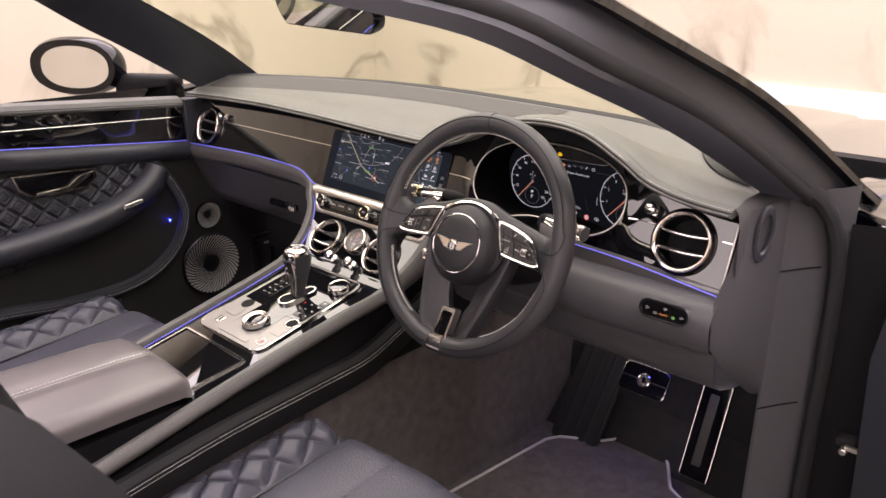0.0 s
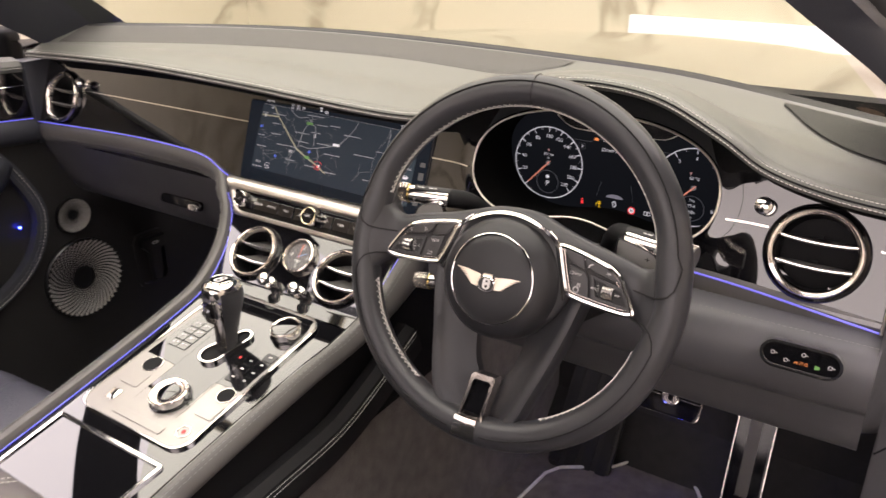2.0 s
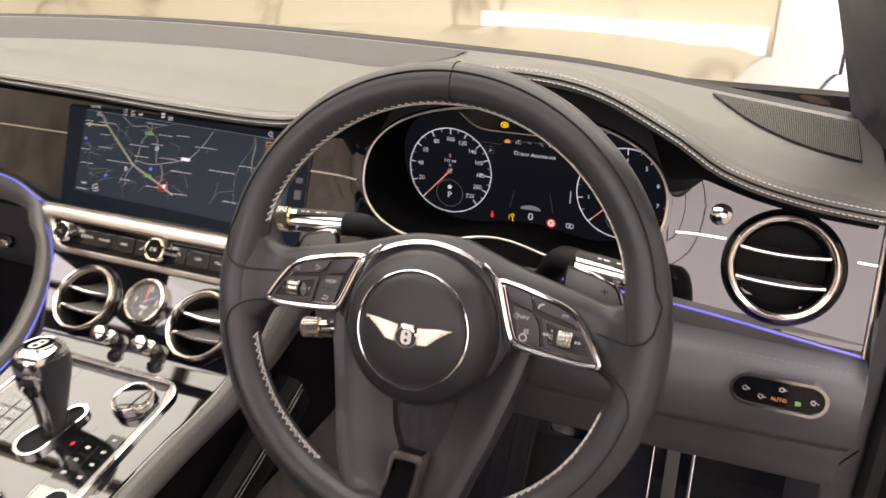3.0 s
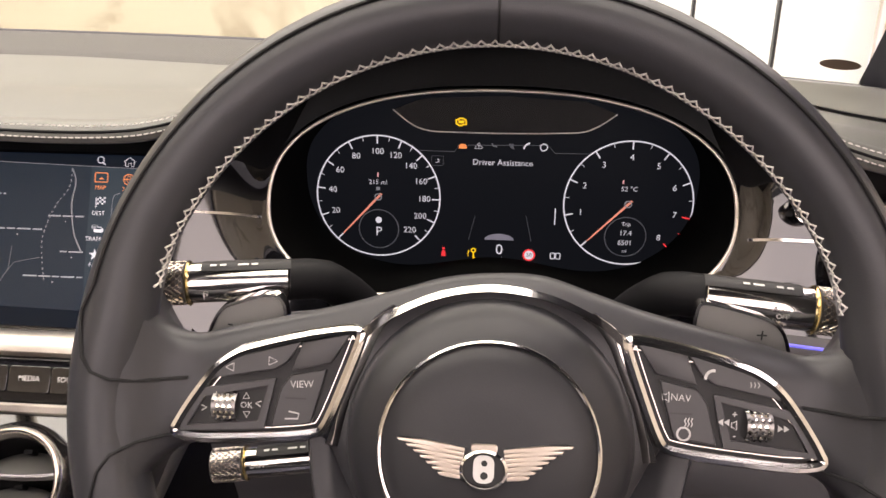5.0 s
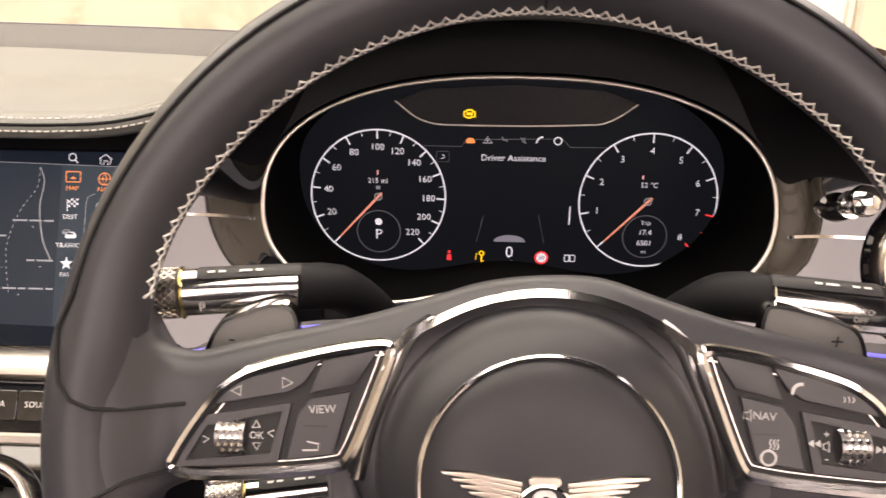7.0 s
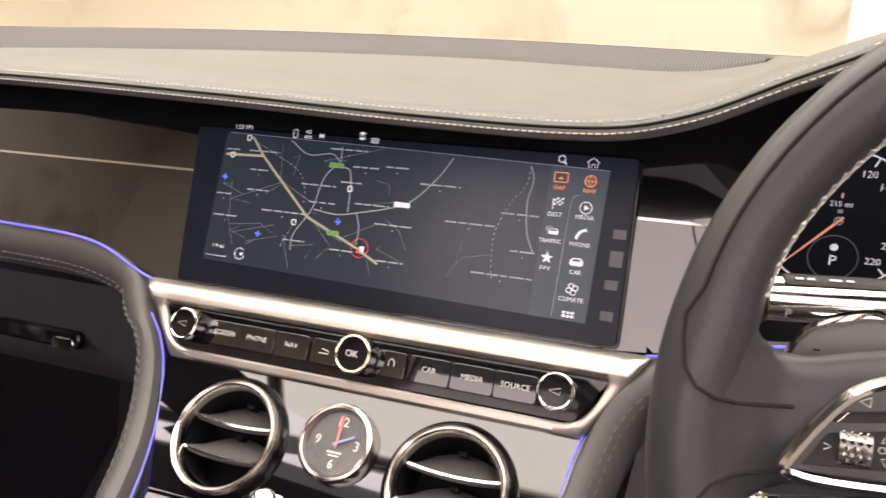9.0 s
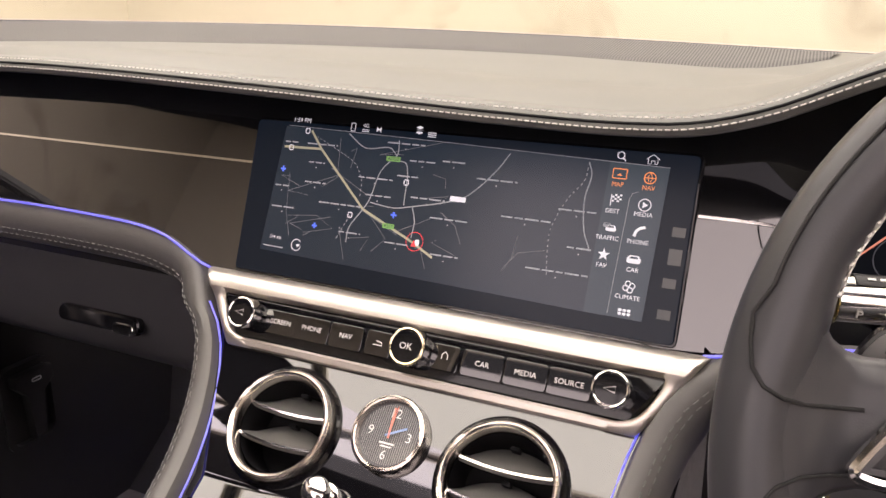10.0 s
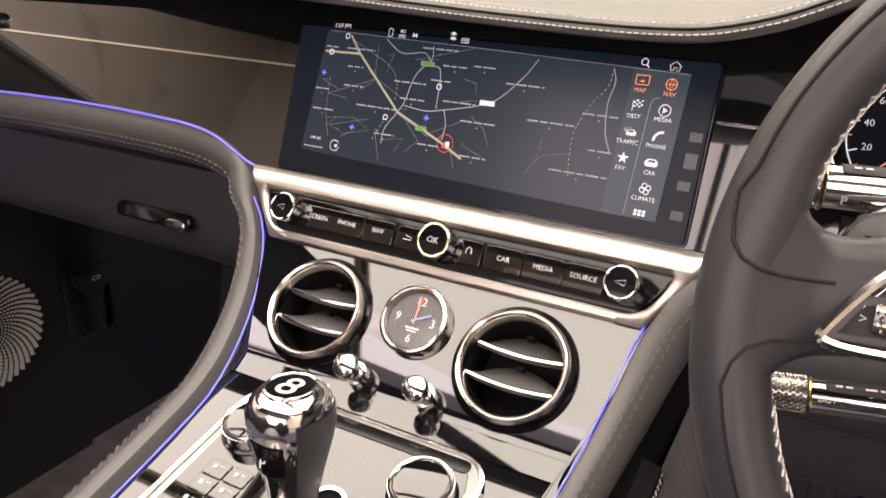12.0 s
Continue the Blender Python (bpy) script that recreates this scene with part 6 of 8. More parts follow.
part("recess", frame_strip([(y, z) for y, z in rounded(0.085, 0.13, 0.02, 4, 0.395, 0.465)], [(y, z) for y, z in rounded(0.070, 0.115, 0.016, 4, 0.395, 0.465)], -0.004, 0.008, basis((-0.738, 0, 0), (0, 1, 0), (0, 0, 1), (1, 0, 0))), PLASTIC, release, "moulded recess rim")
part("handle", slab([(0.368, 0.518), (0.428, 0.518), (0.430, 0.498), (0.412, 0.483), (0.408, 0.415), (0.388, 0.415), (0.385, 0.483), (0.368, 0.501)], 0.016, 0.004, basis((-0.734, 0, 0), (0, 1, 0), (0, 0, 1), (1, 0, 0))), PLASTIC, release, "black pull handle")
part("mark", frame_strip(rounded(0.016, 0.006, 0.003, 4, 0.400, 0.506), rounded(0.012, 0.003, 0.0014, 4, 0.400, 0.506), 0.0, 0.0006, basis((-0.7178, 0, 0), (0, 1, 0), (0, 0, 1), (1, 0, 0))), PAPERMARK, release)


# ---- lettering, icons and small controls ----
def lit(name, colour, power):
    return material(name, tuple(0.3 * c for c in colour), 0.5, glow=colour, glow_power=power)


WHITE = lit("white_display_light", (1.0, 1.0, 1.0), 0.60)
GREYLIT = lit("grey_display_light", (0.55, 0.58, 0.60), 0.24)
NAMELIT = lit("name_display_light", (0.55, 0.58, 0.60), 0.34)
DIMLIT = lit("dim_display_light", (0.35, 0.37, 0.40), 0.11)
ORANGE = lit("orange_display_light", (1.0, 0.32, 0.08), 0.9)
AMBER = lit("amber_display_light", (1.0, 0.62, 0.0), 1.1)
REDLIT = lit("red_display_light", (1.0, 0.05, 0.05), 0.9)
GREENLIT = lit("green_display_light", (0.22, 0.5, 0.12), 0.5)
BLUELIT = lit("blue_display_light", (0.1, 0.2, 1.0), 0.9)
YELLOWLIT = lit("yellow_road_light", (0.66, 0.64, 0.42), 0.30)
PRINT = material("pale_print", (0.62, 0.60, 0.58), 0.5)
INK = material("black_print", (0.01, 0.01, 0.01), 0.4)


def text(body, size, m, mat, parent, label="", name="lettering", local=True):
    cu = bpy.data.curves.new(name, "FONT")
    cu.body, cu.size, cu.align_x, cu.align_y, cu.resolution_u = body, size, "CENTER", "CENTER", 2
    ob = bpy.data.objects.new(name, cu)
    scene.collection.objects.link(ob)
    me = bpy.data.meshes.new_from_object(ob)
    bpy.data.objects.remove(ob)
    bm = bmesh.new()
    bm.from_mesh(me)
    bpy.data.meshes.remove(me)
    bm.transform(m)
    return part(name, bm, mat, parent, label, local=local)


def ribbon(pts, width, z=0.0, closed=False):
    """A flat line through (x, y) places."""
    P = [Vector((p[0], p[1])) for p in pts]
    n = len(P)
    rows = []
    for k in range(n):
        a = P[k - 1] if k or closed else P[k]
        b = P[(k + 1) % n] if k < n - 1 or closed else P[k]
        d = (b - a).normalized()
        s = Vector((-d.y, d.x)) * width / 2
        rows.append([(P[k].x + s.x, P[k].y + s.y, z), (P[k].x - s.x, P[k].y - s.y, z)])
    return skin(rows, close_v=closed)


def plate2(pts, z=0.0):
    bm = bmesh.new()
    bm.faces.new([bm.verts.new((x, y, z)) for x, y in pts])
    return bm


def box2(cx, cy, w, h, z=0.0):
    return plate2([(cx - w / 2, cy - h / 2), (cx + w / 2, cy - h / 2), (cx + w / 2, cy + h / 2), (cx - w / 2, cy + h / 2)], z)


def circle2(cx, cy, r, n=40):
    return [(cx + r * math.cos(2 * math.pi * k / n), cy + r * math.sin(2 * math.pi * k / n)) for k in range(n)]


def dashes(pts, width, on, off, z):
    P = spline([(x, y, 0) for x, y in pts], 160)
    s, out, cur = 0.0, [], []
    for a, b in zip(P, P[1:]):
        s += (b - a).length
        if s % (on + off) < on:
            cur.append((b.x, b.y))
        elif len(cur) > 1:
            out.append(ribbon(cur, width, z))
            cur = []
        else:
            cur = []
    return join(out)


def loc(bm, name, mat, parent, label=""):
    return part(name, bm, mat, parent, label, local=True)


# touchscreen picture
Z = 0.00175
glow_map = material("map_ground_light", (0.006, 0.007, 0.009), 0.19, ior=1.40, glow=(0.05, 0.100, 0.150), glow_power=0.22)
loc(plate2([(-0.140, 0.0555), (0.1265, 0.0505), (0.1225, -0.0475), (-0.1465, -0.0415)], Z), "map_area", glow_map, display, "dark grey map ground")
menu_back = material("menu_ground_light", (0.006, 0.008, 0.010), 0.19, ior=1.40, glow=(0.07, 0.12, 0.15), glow_power=0.36)
loc(plate2([(0.112, 0.0508), (0.1496, 0.050), (0.1463, -0.0475), (0.109, -0.047)], Z + 0.0001), "menu_area", menu_back, display, "blue-grey menu ground")
Z += 0.0002
loc(ribbon([(-0.1373, 0.0561), (0.0, 0.0535), (0.1496, 0.050)], 0.0004, Z), "rule", GREYLIT, display)
roads = {
    "main_road": ([(-0.1165, 0.0536), (-0.1054, 0.0402), (-0.0621, -0.0008), (-0.0451, -0.0081), (-0.0206, -0.0184), (-0.0014, -0.0281)], 0.0017, YELLOWLIT),
    "side_road": ([(-0.1387, 0.0395), (-0.12, 0.0398), (-0.1054, 0.0402)], 0.0018, YELLOWLIT)}
for nm, (pts, w, mt) in roads.items():
    loc(ribbon(pts, w, Z), nm, mt, display, "pale yellow road line")
minor = [[(-0.0835, 0.0536), (-0.0677, 0.0442), (-0.0477, 0.046), (-0.041, 0.041), (-0.0412, 0.052)],
         [(-0.041, 0.041), (-0.0521, 0.0287), (-0.0578, 0.0074), (-0.0621, -0.0008), (-0.0712, -0.015), (-0.072, -0.0264)],
         [(-0.0441, 0.0372), (-0.0324, 0.035), (-0.0297, 0.0057)],
         [(-0.0573, 0.0049), (-0.0377, 0.003), (-0.0232, 0.0056), (-0.0004, 0.0109), (0.0165, 0.017), (0.0354, 0.0364), (0.044, 0.0499)],
         [(-0.0228, 0.0057), (-0.0194, -0.0048), (-0.02, -0.0166)],
         [(0.0985, 0.0491), (0.1013, 0.0407), (0.099, 0.025), (0.1016, 0.0046), (0.107, -0.0074)]]
for pts in minor:
    loc(ribbon([(p.x, p.y) for p in spline([(x, y, 0) for x, y in pts], 24)], 0.0008, Z), "side_road", GREYLIT, display, "grey road line")
lanes = [[(-0.13, 0.02), (-0.128, -0.01), (-0.122, -0.028)], [(-0.12, -0.012), (-0.10, -0.010), (-0.085, -0.018), (-0.11, -0.024)], [(-0.09, 0.05), (-0.088, 0.02), (-0.10, 0.012)],
         [(0.058, -0.005), (0.056, -0.02), (0.05, -0.03)], [(0.052, -0.026), (0.06, -0.016), (0.078, -0.012)], [(0.0, 0.004), (0.012, -0.004), (0.018, -0.016)], [(-0.055, -0.005), (-0.04, -0.02), (-0.05, -0.03)]]
rng = random.Random(4)
for k in range(16):
    x, y = rng.uniform(-0.135, 0.0), rng.uniform(-0.03, 0.045)
    lanes.append([(x, y), (x + rng.uniform(-0.02, 0.02), y + rng.uniform(-0.004, 0.004)), (x + rng.uniform(-0.01, 0.03), y + rng.uniform(-0.02, 0.02))])
loc(join([ribbon(p, 0.0004, Z - 0.00005) for p in lanes]), "lane", DIMLIT, display, "faint lane lines")["kind"] = "stuff"
for pts in ([(-0.1115, 0.0495), (-0.0945, 0.0421), (-0.0743, 0.0317), (-0.0671, 0.0202), (-0.0664, 0.0064)], [(-0.0719, -0.0064), (-0.0765, -0.016), (-0.0812, -0.026)],
            [(0.0985, 0.0491), (0.0971, 0.0368), (0.0879, 0.0237), (0.0798, 0.0035), (0.0795, -0.0106), (0.0816, -0.0277)]):
    loc(dashes(pts, 0.0005, 0.0022, 0.0014, Z + 0.00005), "railway", GREYLIT, display, "dashed white line")
names = [(-0.1321, 0.0432, 0.0128), (-0.105, 0.0433, 0.0266), (-0.0351, 0.0495, 0.0302), (-0.1075, 0.0293, 0.0147), (-0.0199, 0.0379, 0.0211), (0.0042, 0.0398, 0.0183), (-0.0558, 0.0223, 0.0284),
         (-0.0302, 0.0263, 0.0165), (-0.1062, 0.0142, 0.0183), (-0.0515, 0.0099, 0.0211), (-0.0822, 0.0002, 0.0366), (-0.0118, 0.012, 0.0266)]
names += [(-0.0703, -0.0196, 0.0183), (0.0062, -0.0006, 0.0284), (-0.031, -0.0224, 0.0183), (0.0072, -0.026, 0.0211), (-0.1354, 0.0092, 0.0128), (-0.1317, -0.0071, 0.0201),
          (0.0374, 0.0303, 0.0295), (0.0953, 0.0162, 0.0253), (0.0615, 0.0067, 0.0348), (0.1005, -0.0079, 0.0169), (0.0877, -0.025, 0.0421)]
for x, y, w in names:
    words, c = [], -w / 2
    while c < w / 2:
        l = min(rng.uniform(0.0045, 0.010), w / 2 - c)
        words.append(box2(x + c + l / 2, y + 0.0003, l, 0.0010, Z))
        c += l + 0.0014
    words.append(plate2(circle2(x, y - 0.0035, 0.0005, 8), Z))
    loc(join(words), "place_name", NAMELIT, display, "small grey name bars")
for x, y, w, body, ground, ink in ((-0.0437, 0.0381, 0.0115, "A2022", GREENLIT, INK), (-0.0393, -0.0105, 0.0095, "A217", GREENLIT, INK), (0.011, 0.0147, 0.012, "", WHITE, INK)):
    sign = loc(plate2(rounded(w, 0.0036, 0.0006, 2, x, y), Z + 0.0001), "road_sign", ground, display, "small road number sign")
    if body:
        text(body, 0.0034, pose(x, y, Z + 0.0002), ink, sign)
for x, y in ((-0.1367, 0.0222), (-0.1009, -0.0177), (-0.0364, -0.0021)):
    loc(join([box2(x, y, 0.0044, 0.0013, Z), box2(x, y, 0.0013, 0.0044, Z)]), "cross_mark", BLUELIT, display, "blue cross")
for x, y in ((-0.1199, 0.0529), (-0.1324, 0.0392), (-0.0305, 0.0222), (-0.072, -0.0061)):
    loc(ribbon(rounded(0.0034, 0.0036, 0.0008, 2, x, y), 0.0007, Z + 0.0001, True), "station_mark", WHITE, display, "white station mark")
loc(ribbon(circle2(-0.0168, -0.0187, 0.0066), 0.0004, Z, True), "position_ring", REDLIT, display, "thin red ring")
loc(plate2([(-0.0192, -0.0222), (-0.0152, -0.0222), (-0.0173, -0.0178)], Z + 0.0001), "position_arrow", REDLIT, display, "red arrow")
loc(plate2(rounded(0.0034, 0.0042, 0.0006, 2, -0.0148, -0.0193), Z + 0.00005), "position_tag", WHITE, display, "white tag")
text("1/4 mi", 0.0042, pose(-0.1339, -0.0306, Z), WHITE, display)
loc(ribbon([(-0.1434, -0.0368), (-0.1434, -0.0378), (-0.1258, -0.038), (-0.1258, -0.037)], 0.0004, Z), "scale_bar", WHITE, display)
loc(ribbon(circle2(-0.1142, -0.0342, 0.0042)[4:], 0.0005, Z), "compass", WHITE, display, "white compass ring")
loc(plate2([(-0.1145, -0.0338), (-0.111, -0.0332), (-0.1128, -0.036)], Z), "compass_arrow", WHITE, display)
text("1:59 PM", 0.0048, pose(-0.1263, 0.0606, Z), WHITE, display, "white clock digits")
loc(ribbon(rounded(0.0034, 0.0060, 0.0006, 2, -0.0809, 0.0588), 0.0005, Z, True), "phone_icon", WHITE, display)
text("4G", 0.0040, pose(-0.0702, 0.0605, Z), WHITE, display)
loc(join([box2(-0.0702, 0.0575, 0.006, 0.0006, Z), box2(-0.0702, 0.0562, 0.006, 0.0006, Z)]), "signal_icon", WHITE, display)
loc(plate2([(-0.061, 0.0565), (-0.061, 0.0605), (-0.059, 0.0588), (-0.0572, 0.0607), (-0.0572, 0.0562), (-0.059, 0.0582)], Z), "mute_icon", WHITE, display)
for k in range(3):
    loc(plate2([(-0.0264, 0.0575 + 0.0018 * k), (-0.0234, 0.0588 + 0.0018 * k), (-0.0264, 0.0601 + 0.0018 * k), (-0.0294, 0.0588 + 0.0018 * k)], Z + 0.0001 * k), "layer_icon", WHITE if k != 1 else DIMLIT, display)
loc(join([box2(-0.0162, 0.0565 + 0.0014 * k, 0.0065, 0.0006, Z) for k in range(3)]), "list_icon", WHITE, display)
loc(ribbon(circle2(0.1182, 0.0554, 0.0022, 20), 0.0006, Z, True), "search_icon", WHITE, display)
loc(ribbon([(0.1198, 0.0538), (0.1216, 0.0518)], 0.0008, Z), "search_icon", WHITE, display)
loc(ribbon([(0.1355, 0.0515), (0.1355, 0.0545), (0.1345, 0.0545), (0.1385, 0.0575), (0.1425, 0.0545), (0.1415, 0.0545), (0.1415, 0.0515), (0.1397, 0.0515), (0.1397, 0.0535), (0.1375, 0.0535), (0.1375, 0.0515)], 0.0005, Z, True), "home_icon", WHITE, display)
for body, x, y, mt in (("MAP", 0.1186, 0.0365, ORANGE), ("NAV", 0.1382, 0.036, ORANGE), ("DEST", 0.1179, 0.0191, WHITE), ("MEDIA", 0.1374, 0.019, WHITE), ("TRAFFIC", 0.1171, 0.0017, WHITE),
                       ("PHONE", 0.1365, 0.0014, WHITE), ("FAV", 0.1161, -0.016, WHITE), ("CAR", 0.1359, -0.0164, WHITE), ("CLIMATE", 0.1353, -0.0339, WHITE)):
    text(body, 0.0040, pose(x, y, Z), mt, display)
loc(ribbon(rounded(0.0088, 0.0062, 0.0003, 1, 0.1191, 0.0435), 0.0006, Z, True), "map_icon", ORANGE, display, "orange map icon")
loc(plate2([(0.1172, 0.0422), (0.121, 0.0422), (0.1191, 0.0438)], Z), "map_icon", ORANGE, display)
loc(join([ribbon(circle2(0.1383, 0.0425, 0.0036, 24), 0.0006, Z, True), ribbon([(0.1347, 0.0425), (0.1419, 0.0425)], 0.0005, Z), ribbon([(0.1383, 0.0389), (0.1368, 0.0425), (0.1383, 0.0461), (0.1398, 0.0425)], 0.0005, Z, True)]), "globe_icon", ORANGE, display, "orange globe icon")
loc(join([box2(0.1160, 0.0262, 0.0006, 0.0072, Z)] + [box2(0.1172 + 0.0016 * i, 0.0258 + 0.0013 * j, 0.0014, 0.0012, Z) for i in range(4) for j in range(4) if (i + j) % 2 == 0]), "flag_icon", WHITE, display)
loc(ribbon(circle2(0.1375, 0.0252, 0.0038, 24), 0.0006, Z, True), "play_icon", WHITE, display)
loc(plate2([(0.1362, 0.0272), (0.1362, 0.0232), (0.1396, 0.0252)], Z), "play_icon", WHITE, display)


def car_icon(x, y, s, mt):
    loc(plate2([(x - s, y - 0.4 * s), (x - s, y + 0.1 * s), (x - 0.6 * s, y + 0.55 * s), (x + 0.6 * s, y + 0.55 * s), (x + s, y + 0.1 * s), (x + s, y - 0.4 * s), (x + 0.7 * s, y - 0.6 * s), (x - 0.7 * s, y - 0.6 * s)], Z), "car_icon", mt, display)
    loc(plate2([(x - 0.62 * s, y + 0.08 * s), (x - 0.45 * s, y + 0.38 * s), (x + 0.45 * s, y + 0.38 * s), (x + 0.62 * s, y + 0.08 * s)], Z + 0.0001), "car_icon", menu_back, display)


car_icon(0.1186, 0.0082, 0.0034, WHITE)
car_icon(0.1160, 0.0100, 0.0026, GREYLIT)
car_icon(0.1358, -0.0096, 0.0044, WHITE)
loc(ribbon([(p.x, p.y) for p in spline([(0.1338, 0.0048, 0), (0.1345, 0.0078, 0), (0.1368, 0.0102, 0), (0.1400, 0.0112, 0)], 10)], 0.0018, Z), "handset_icon", WHITE, display)
loc(plate2([(0.1166 + (0.0042 if k % 2 == 0 else 0.0017) * math.sin(math.pi * k / 5), -0.0091 + (0.0042 if k % 2 == 0 else 0.0017) * math.cos(math.pi * k / 5)) for k in range(10)], Z), "star_icon", WHITE, display)
loc(join([ribbon(circle2(0.1354 + 0.0021 * math.cos(a), -0.0272 + 0.0021 * math.sin(a), 0.0017, 14), 0.0006, Z, True) for a in (0.4, 1.97, 3.54, 5.11)]), "fan_icon", WHITE, display)
loc(join([plate2(rounded(0.0022, 0.0018, 0.0004, 1, 0.1320 + 0.0028 * i, -0.0445 + 0.0023 * j), Z) for i in range(3) for j in range(2)]), "grid_icon", WHITE, display)
loc(ribbon([(0.1325, 0.0332), (0.1290, 0.0318), (0.1275, 0.0284), (0.1243, -0.0454)], 0.0004, Z), "divider", GREYLIT, display)
for x, y, w, h in ((0.1605, 0.0107, 0.008, 0.006), (0.1603, -0.0049, 0.008, 0.010), (0.1592, -0.0214, 0.008, 0.006), (0.1588, -0.041, 0.008, 0.006)):
    loc(box2(x, y, w, h, Z - 0.0001), "touch_mark", lit("faint_touch_light", (0.2, 0.2, 0.2), 0.12), display)

# instrument picture, in the plane of the display
IM = basis((0.3885, 0.3125, 0.9), (1, 0, 0), (0, 0, 1), (0, -1, 0))


def dial_face(name, at, R, marks, zero, per, numbers, label, red_from=None):
    g = thing(name, None, label, "gauge", "instrument dials", frame_of=IM @ pose(*at, 0.0))
    part("ring", ring(R, 0.00058, 72, 6), WHITE, g, "thin white ring", local=True)
    for v in marks:
        a = radians(zero(v))
        long = 0.0056 if v % per == 0 else 0.0028
        wide = 0.0011 if v % per == 0 else 0.0005
        part("tick", ribbon([((R - 0.0008 - long) * math.cos(a), (R - 0.0008 - long) * math.sin(a)), ((R - 0.0004) * math.cos(a), (R - 0.0004) * math.sin(a))], wide, 0.0003), REDLIT if red_from and v > red_from else WHITE, g, local=True)
    for v, body in numbers:
        a = radians(zero(v))
        text(body, 0.0068, pose(R * 0.745 * math.cos(a), R * 0.745 * math.sin(a), 0.0003), WHITE, g)
    a = radians(zero(0))
    part("needle", plate2([(0.004 * math.cos(a + 2.9), 0.004 * math.sin(a + 2.9)), (0.004 * math.cos(a - 2.9), 0.004 * math.sin(a - 2.9)), (R * 0.86 * math.cos(a - 0.012), R * 0.86 * math.sin(a - 0.012)), (R * 0.86 * math.cos(a + 0.012), R * 0.86 * math.sin(a + 0.012))], 0.0008), lit("needle_light", (1.0, 0.36, 0.22), 0.75), g, "orange-red needle", local=True)
    part("needle_hub", ring(0.0025, 0.0005, 20, 6, pose(0, 0, 0.0006)), GREYLIT, g, local=True)
    part("small_ring", ring(0.0158, 0.0004, 48, 6, pose(0, -0.0262, 0.0003)), DIMLIT, g, "faint inner ring", local=True)
    return g


speed = dial_face("speedometer", (-0.0955, -0.0147), 0.0485, range(0, 221, 10), lambda v: 90 + (100 - v) * (1.37 if v < 100 else 1.14), 20, [(v, str(v)) for v in range(20, 221, 20)], "round digital speedometer dial with an orange needle")
text("P", 0.0105, pose(0, -0.0285, 0.0004), WHITE, speed, "white letter P")
part("brake_icon", plate2(circle2(0, -0.0188, 0.0026, 20), 0.0004), WHITE, speed, local=True)
text("215 mi", 0.0052, pose(0, 0.0118, 0.0004), WHITE, speed)
part("fuel_icon", box2(0, 0.0068, 0.003, 0.0026, 0.0004), GREYLIT, speed, local=True)
part("fuel_mark", box2(0, 0.0178, 0.0012, 0.0036, 0.0004), lit("pink_light", (1, 0.5, 0.45), 0.6), speed, local=True)
revs = dial_face("rev_counter", (0.0975, -0.0145), 0.0488, [v / 2 for v in range(0, 17)], lambda v: 90 + (4 - v) * 34, 1, [(v, str(v)) for v in range(1, 9)], "round digital rev counter dial with an orange needle", red_from=6.6)
text("52 °C", 0.0052, pose(0.0, 0.0118, 0.0004), WHITE, revs)
text("Trip", 0.0042, pose(0, -0.0160, 0.0004), WHITE, revs)
text("17.4", 0.0056, pose(0, -0.0232, 0.0004), WHITE, revs)
text("6501", 0.0056, pose(0, -0.0312, 0.0004), WHITE, revs)
text("mi", 0.0036, pose(0, -0.0378, 0.0004), WHITE, revs)
part("temperature_mark", box2(-0.005, 0.0175, 0.0012, 0.003, 0.0004), lit("pink_mark_light", (1, 0.5, 0.45), 0.6), revs, local=True)


def on_inst(bm, name, mat, label=""):
    bm.transform(IM)
    return part(name, bm, mat, inst, label)


def inst_text(body, size, x, y, mat):
    cu = text(body, size, root_pose(inst).inverted() @ IM @ pose(x, y, 0.0004), mat, inst)


STRIP = material("warning_strip_glass", (0.012, 0.012, 0.013), 0.25)
up_strip = [(-0.0815, 0.0552), (-0.0656, 0.0436), (-0.0488, 0.0398), (0.056, 0.0413), (0.0692, 0.046), (0.0825, 0.0553)]
bm = plate2(up_strip + [(0.06, 0.0640), (0.0, 0.0670), (-0.06, 0.0640)], 0.010)
on_inst(bm, "warning_strip", STRIP, "dark grey warning strip")
on_inst(ribbon([(p.x, p.y) for p in spline([(x, y, 0) for x, y in up_strip], 40)], 0.0009, 0.0105), "warning_edge", SATIN, "pale edge line")
eng = [(-0.0345, 0.0462), (-0.0345, 0.0490), (-0.0330, 0.0490), (-0.0322, 0.0500), (-0.0292, 0.0500), (-0.0284, 0.0490), (-0.0272, 0.0490), (-0.0272, 0.0455), (-0.0292, 0.0455), (-0.0302, 0.0448), (-0.0325, 0.0448)]
on_inst(ribbon(eng, 0.0012, 0.0108, True), "engine_icon", AMBER, "amber engine warning icon")
on_inst(box2(-0.0308, 0.0474, 0.0042, 0.002, 0.0108), "engine_icon", AMBER)
on_inst(ribbon([(-0.0640, 0.0231), (-0.036, 0.0229), (-0.0332, 0.0279), (0.0345, 0.0294), (0.0400, 0.0236), (0.0681, 0.0238)], 0.0004, 0.0004), "tab_line", DIMLIT, "thin tab line")
on_inst(plate2([(-0.0330, 0.0254), (-0.0330, 0.0272), (-0.0316, 0.0290), (-0.0282, 0.0290), (-0.0268, 0.0272), (-0.0268, 0.0254)], 0.0005), "car_icon", ORANGE, "orange car icon")
on_inst(ribbon([(-0.0208, 0.0258), (-0.0148, 0.0258), (-0.0178, 0.0304)], 0.0006, 0.0005, True), "warning_icon", WHITE)
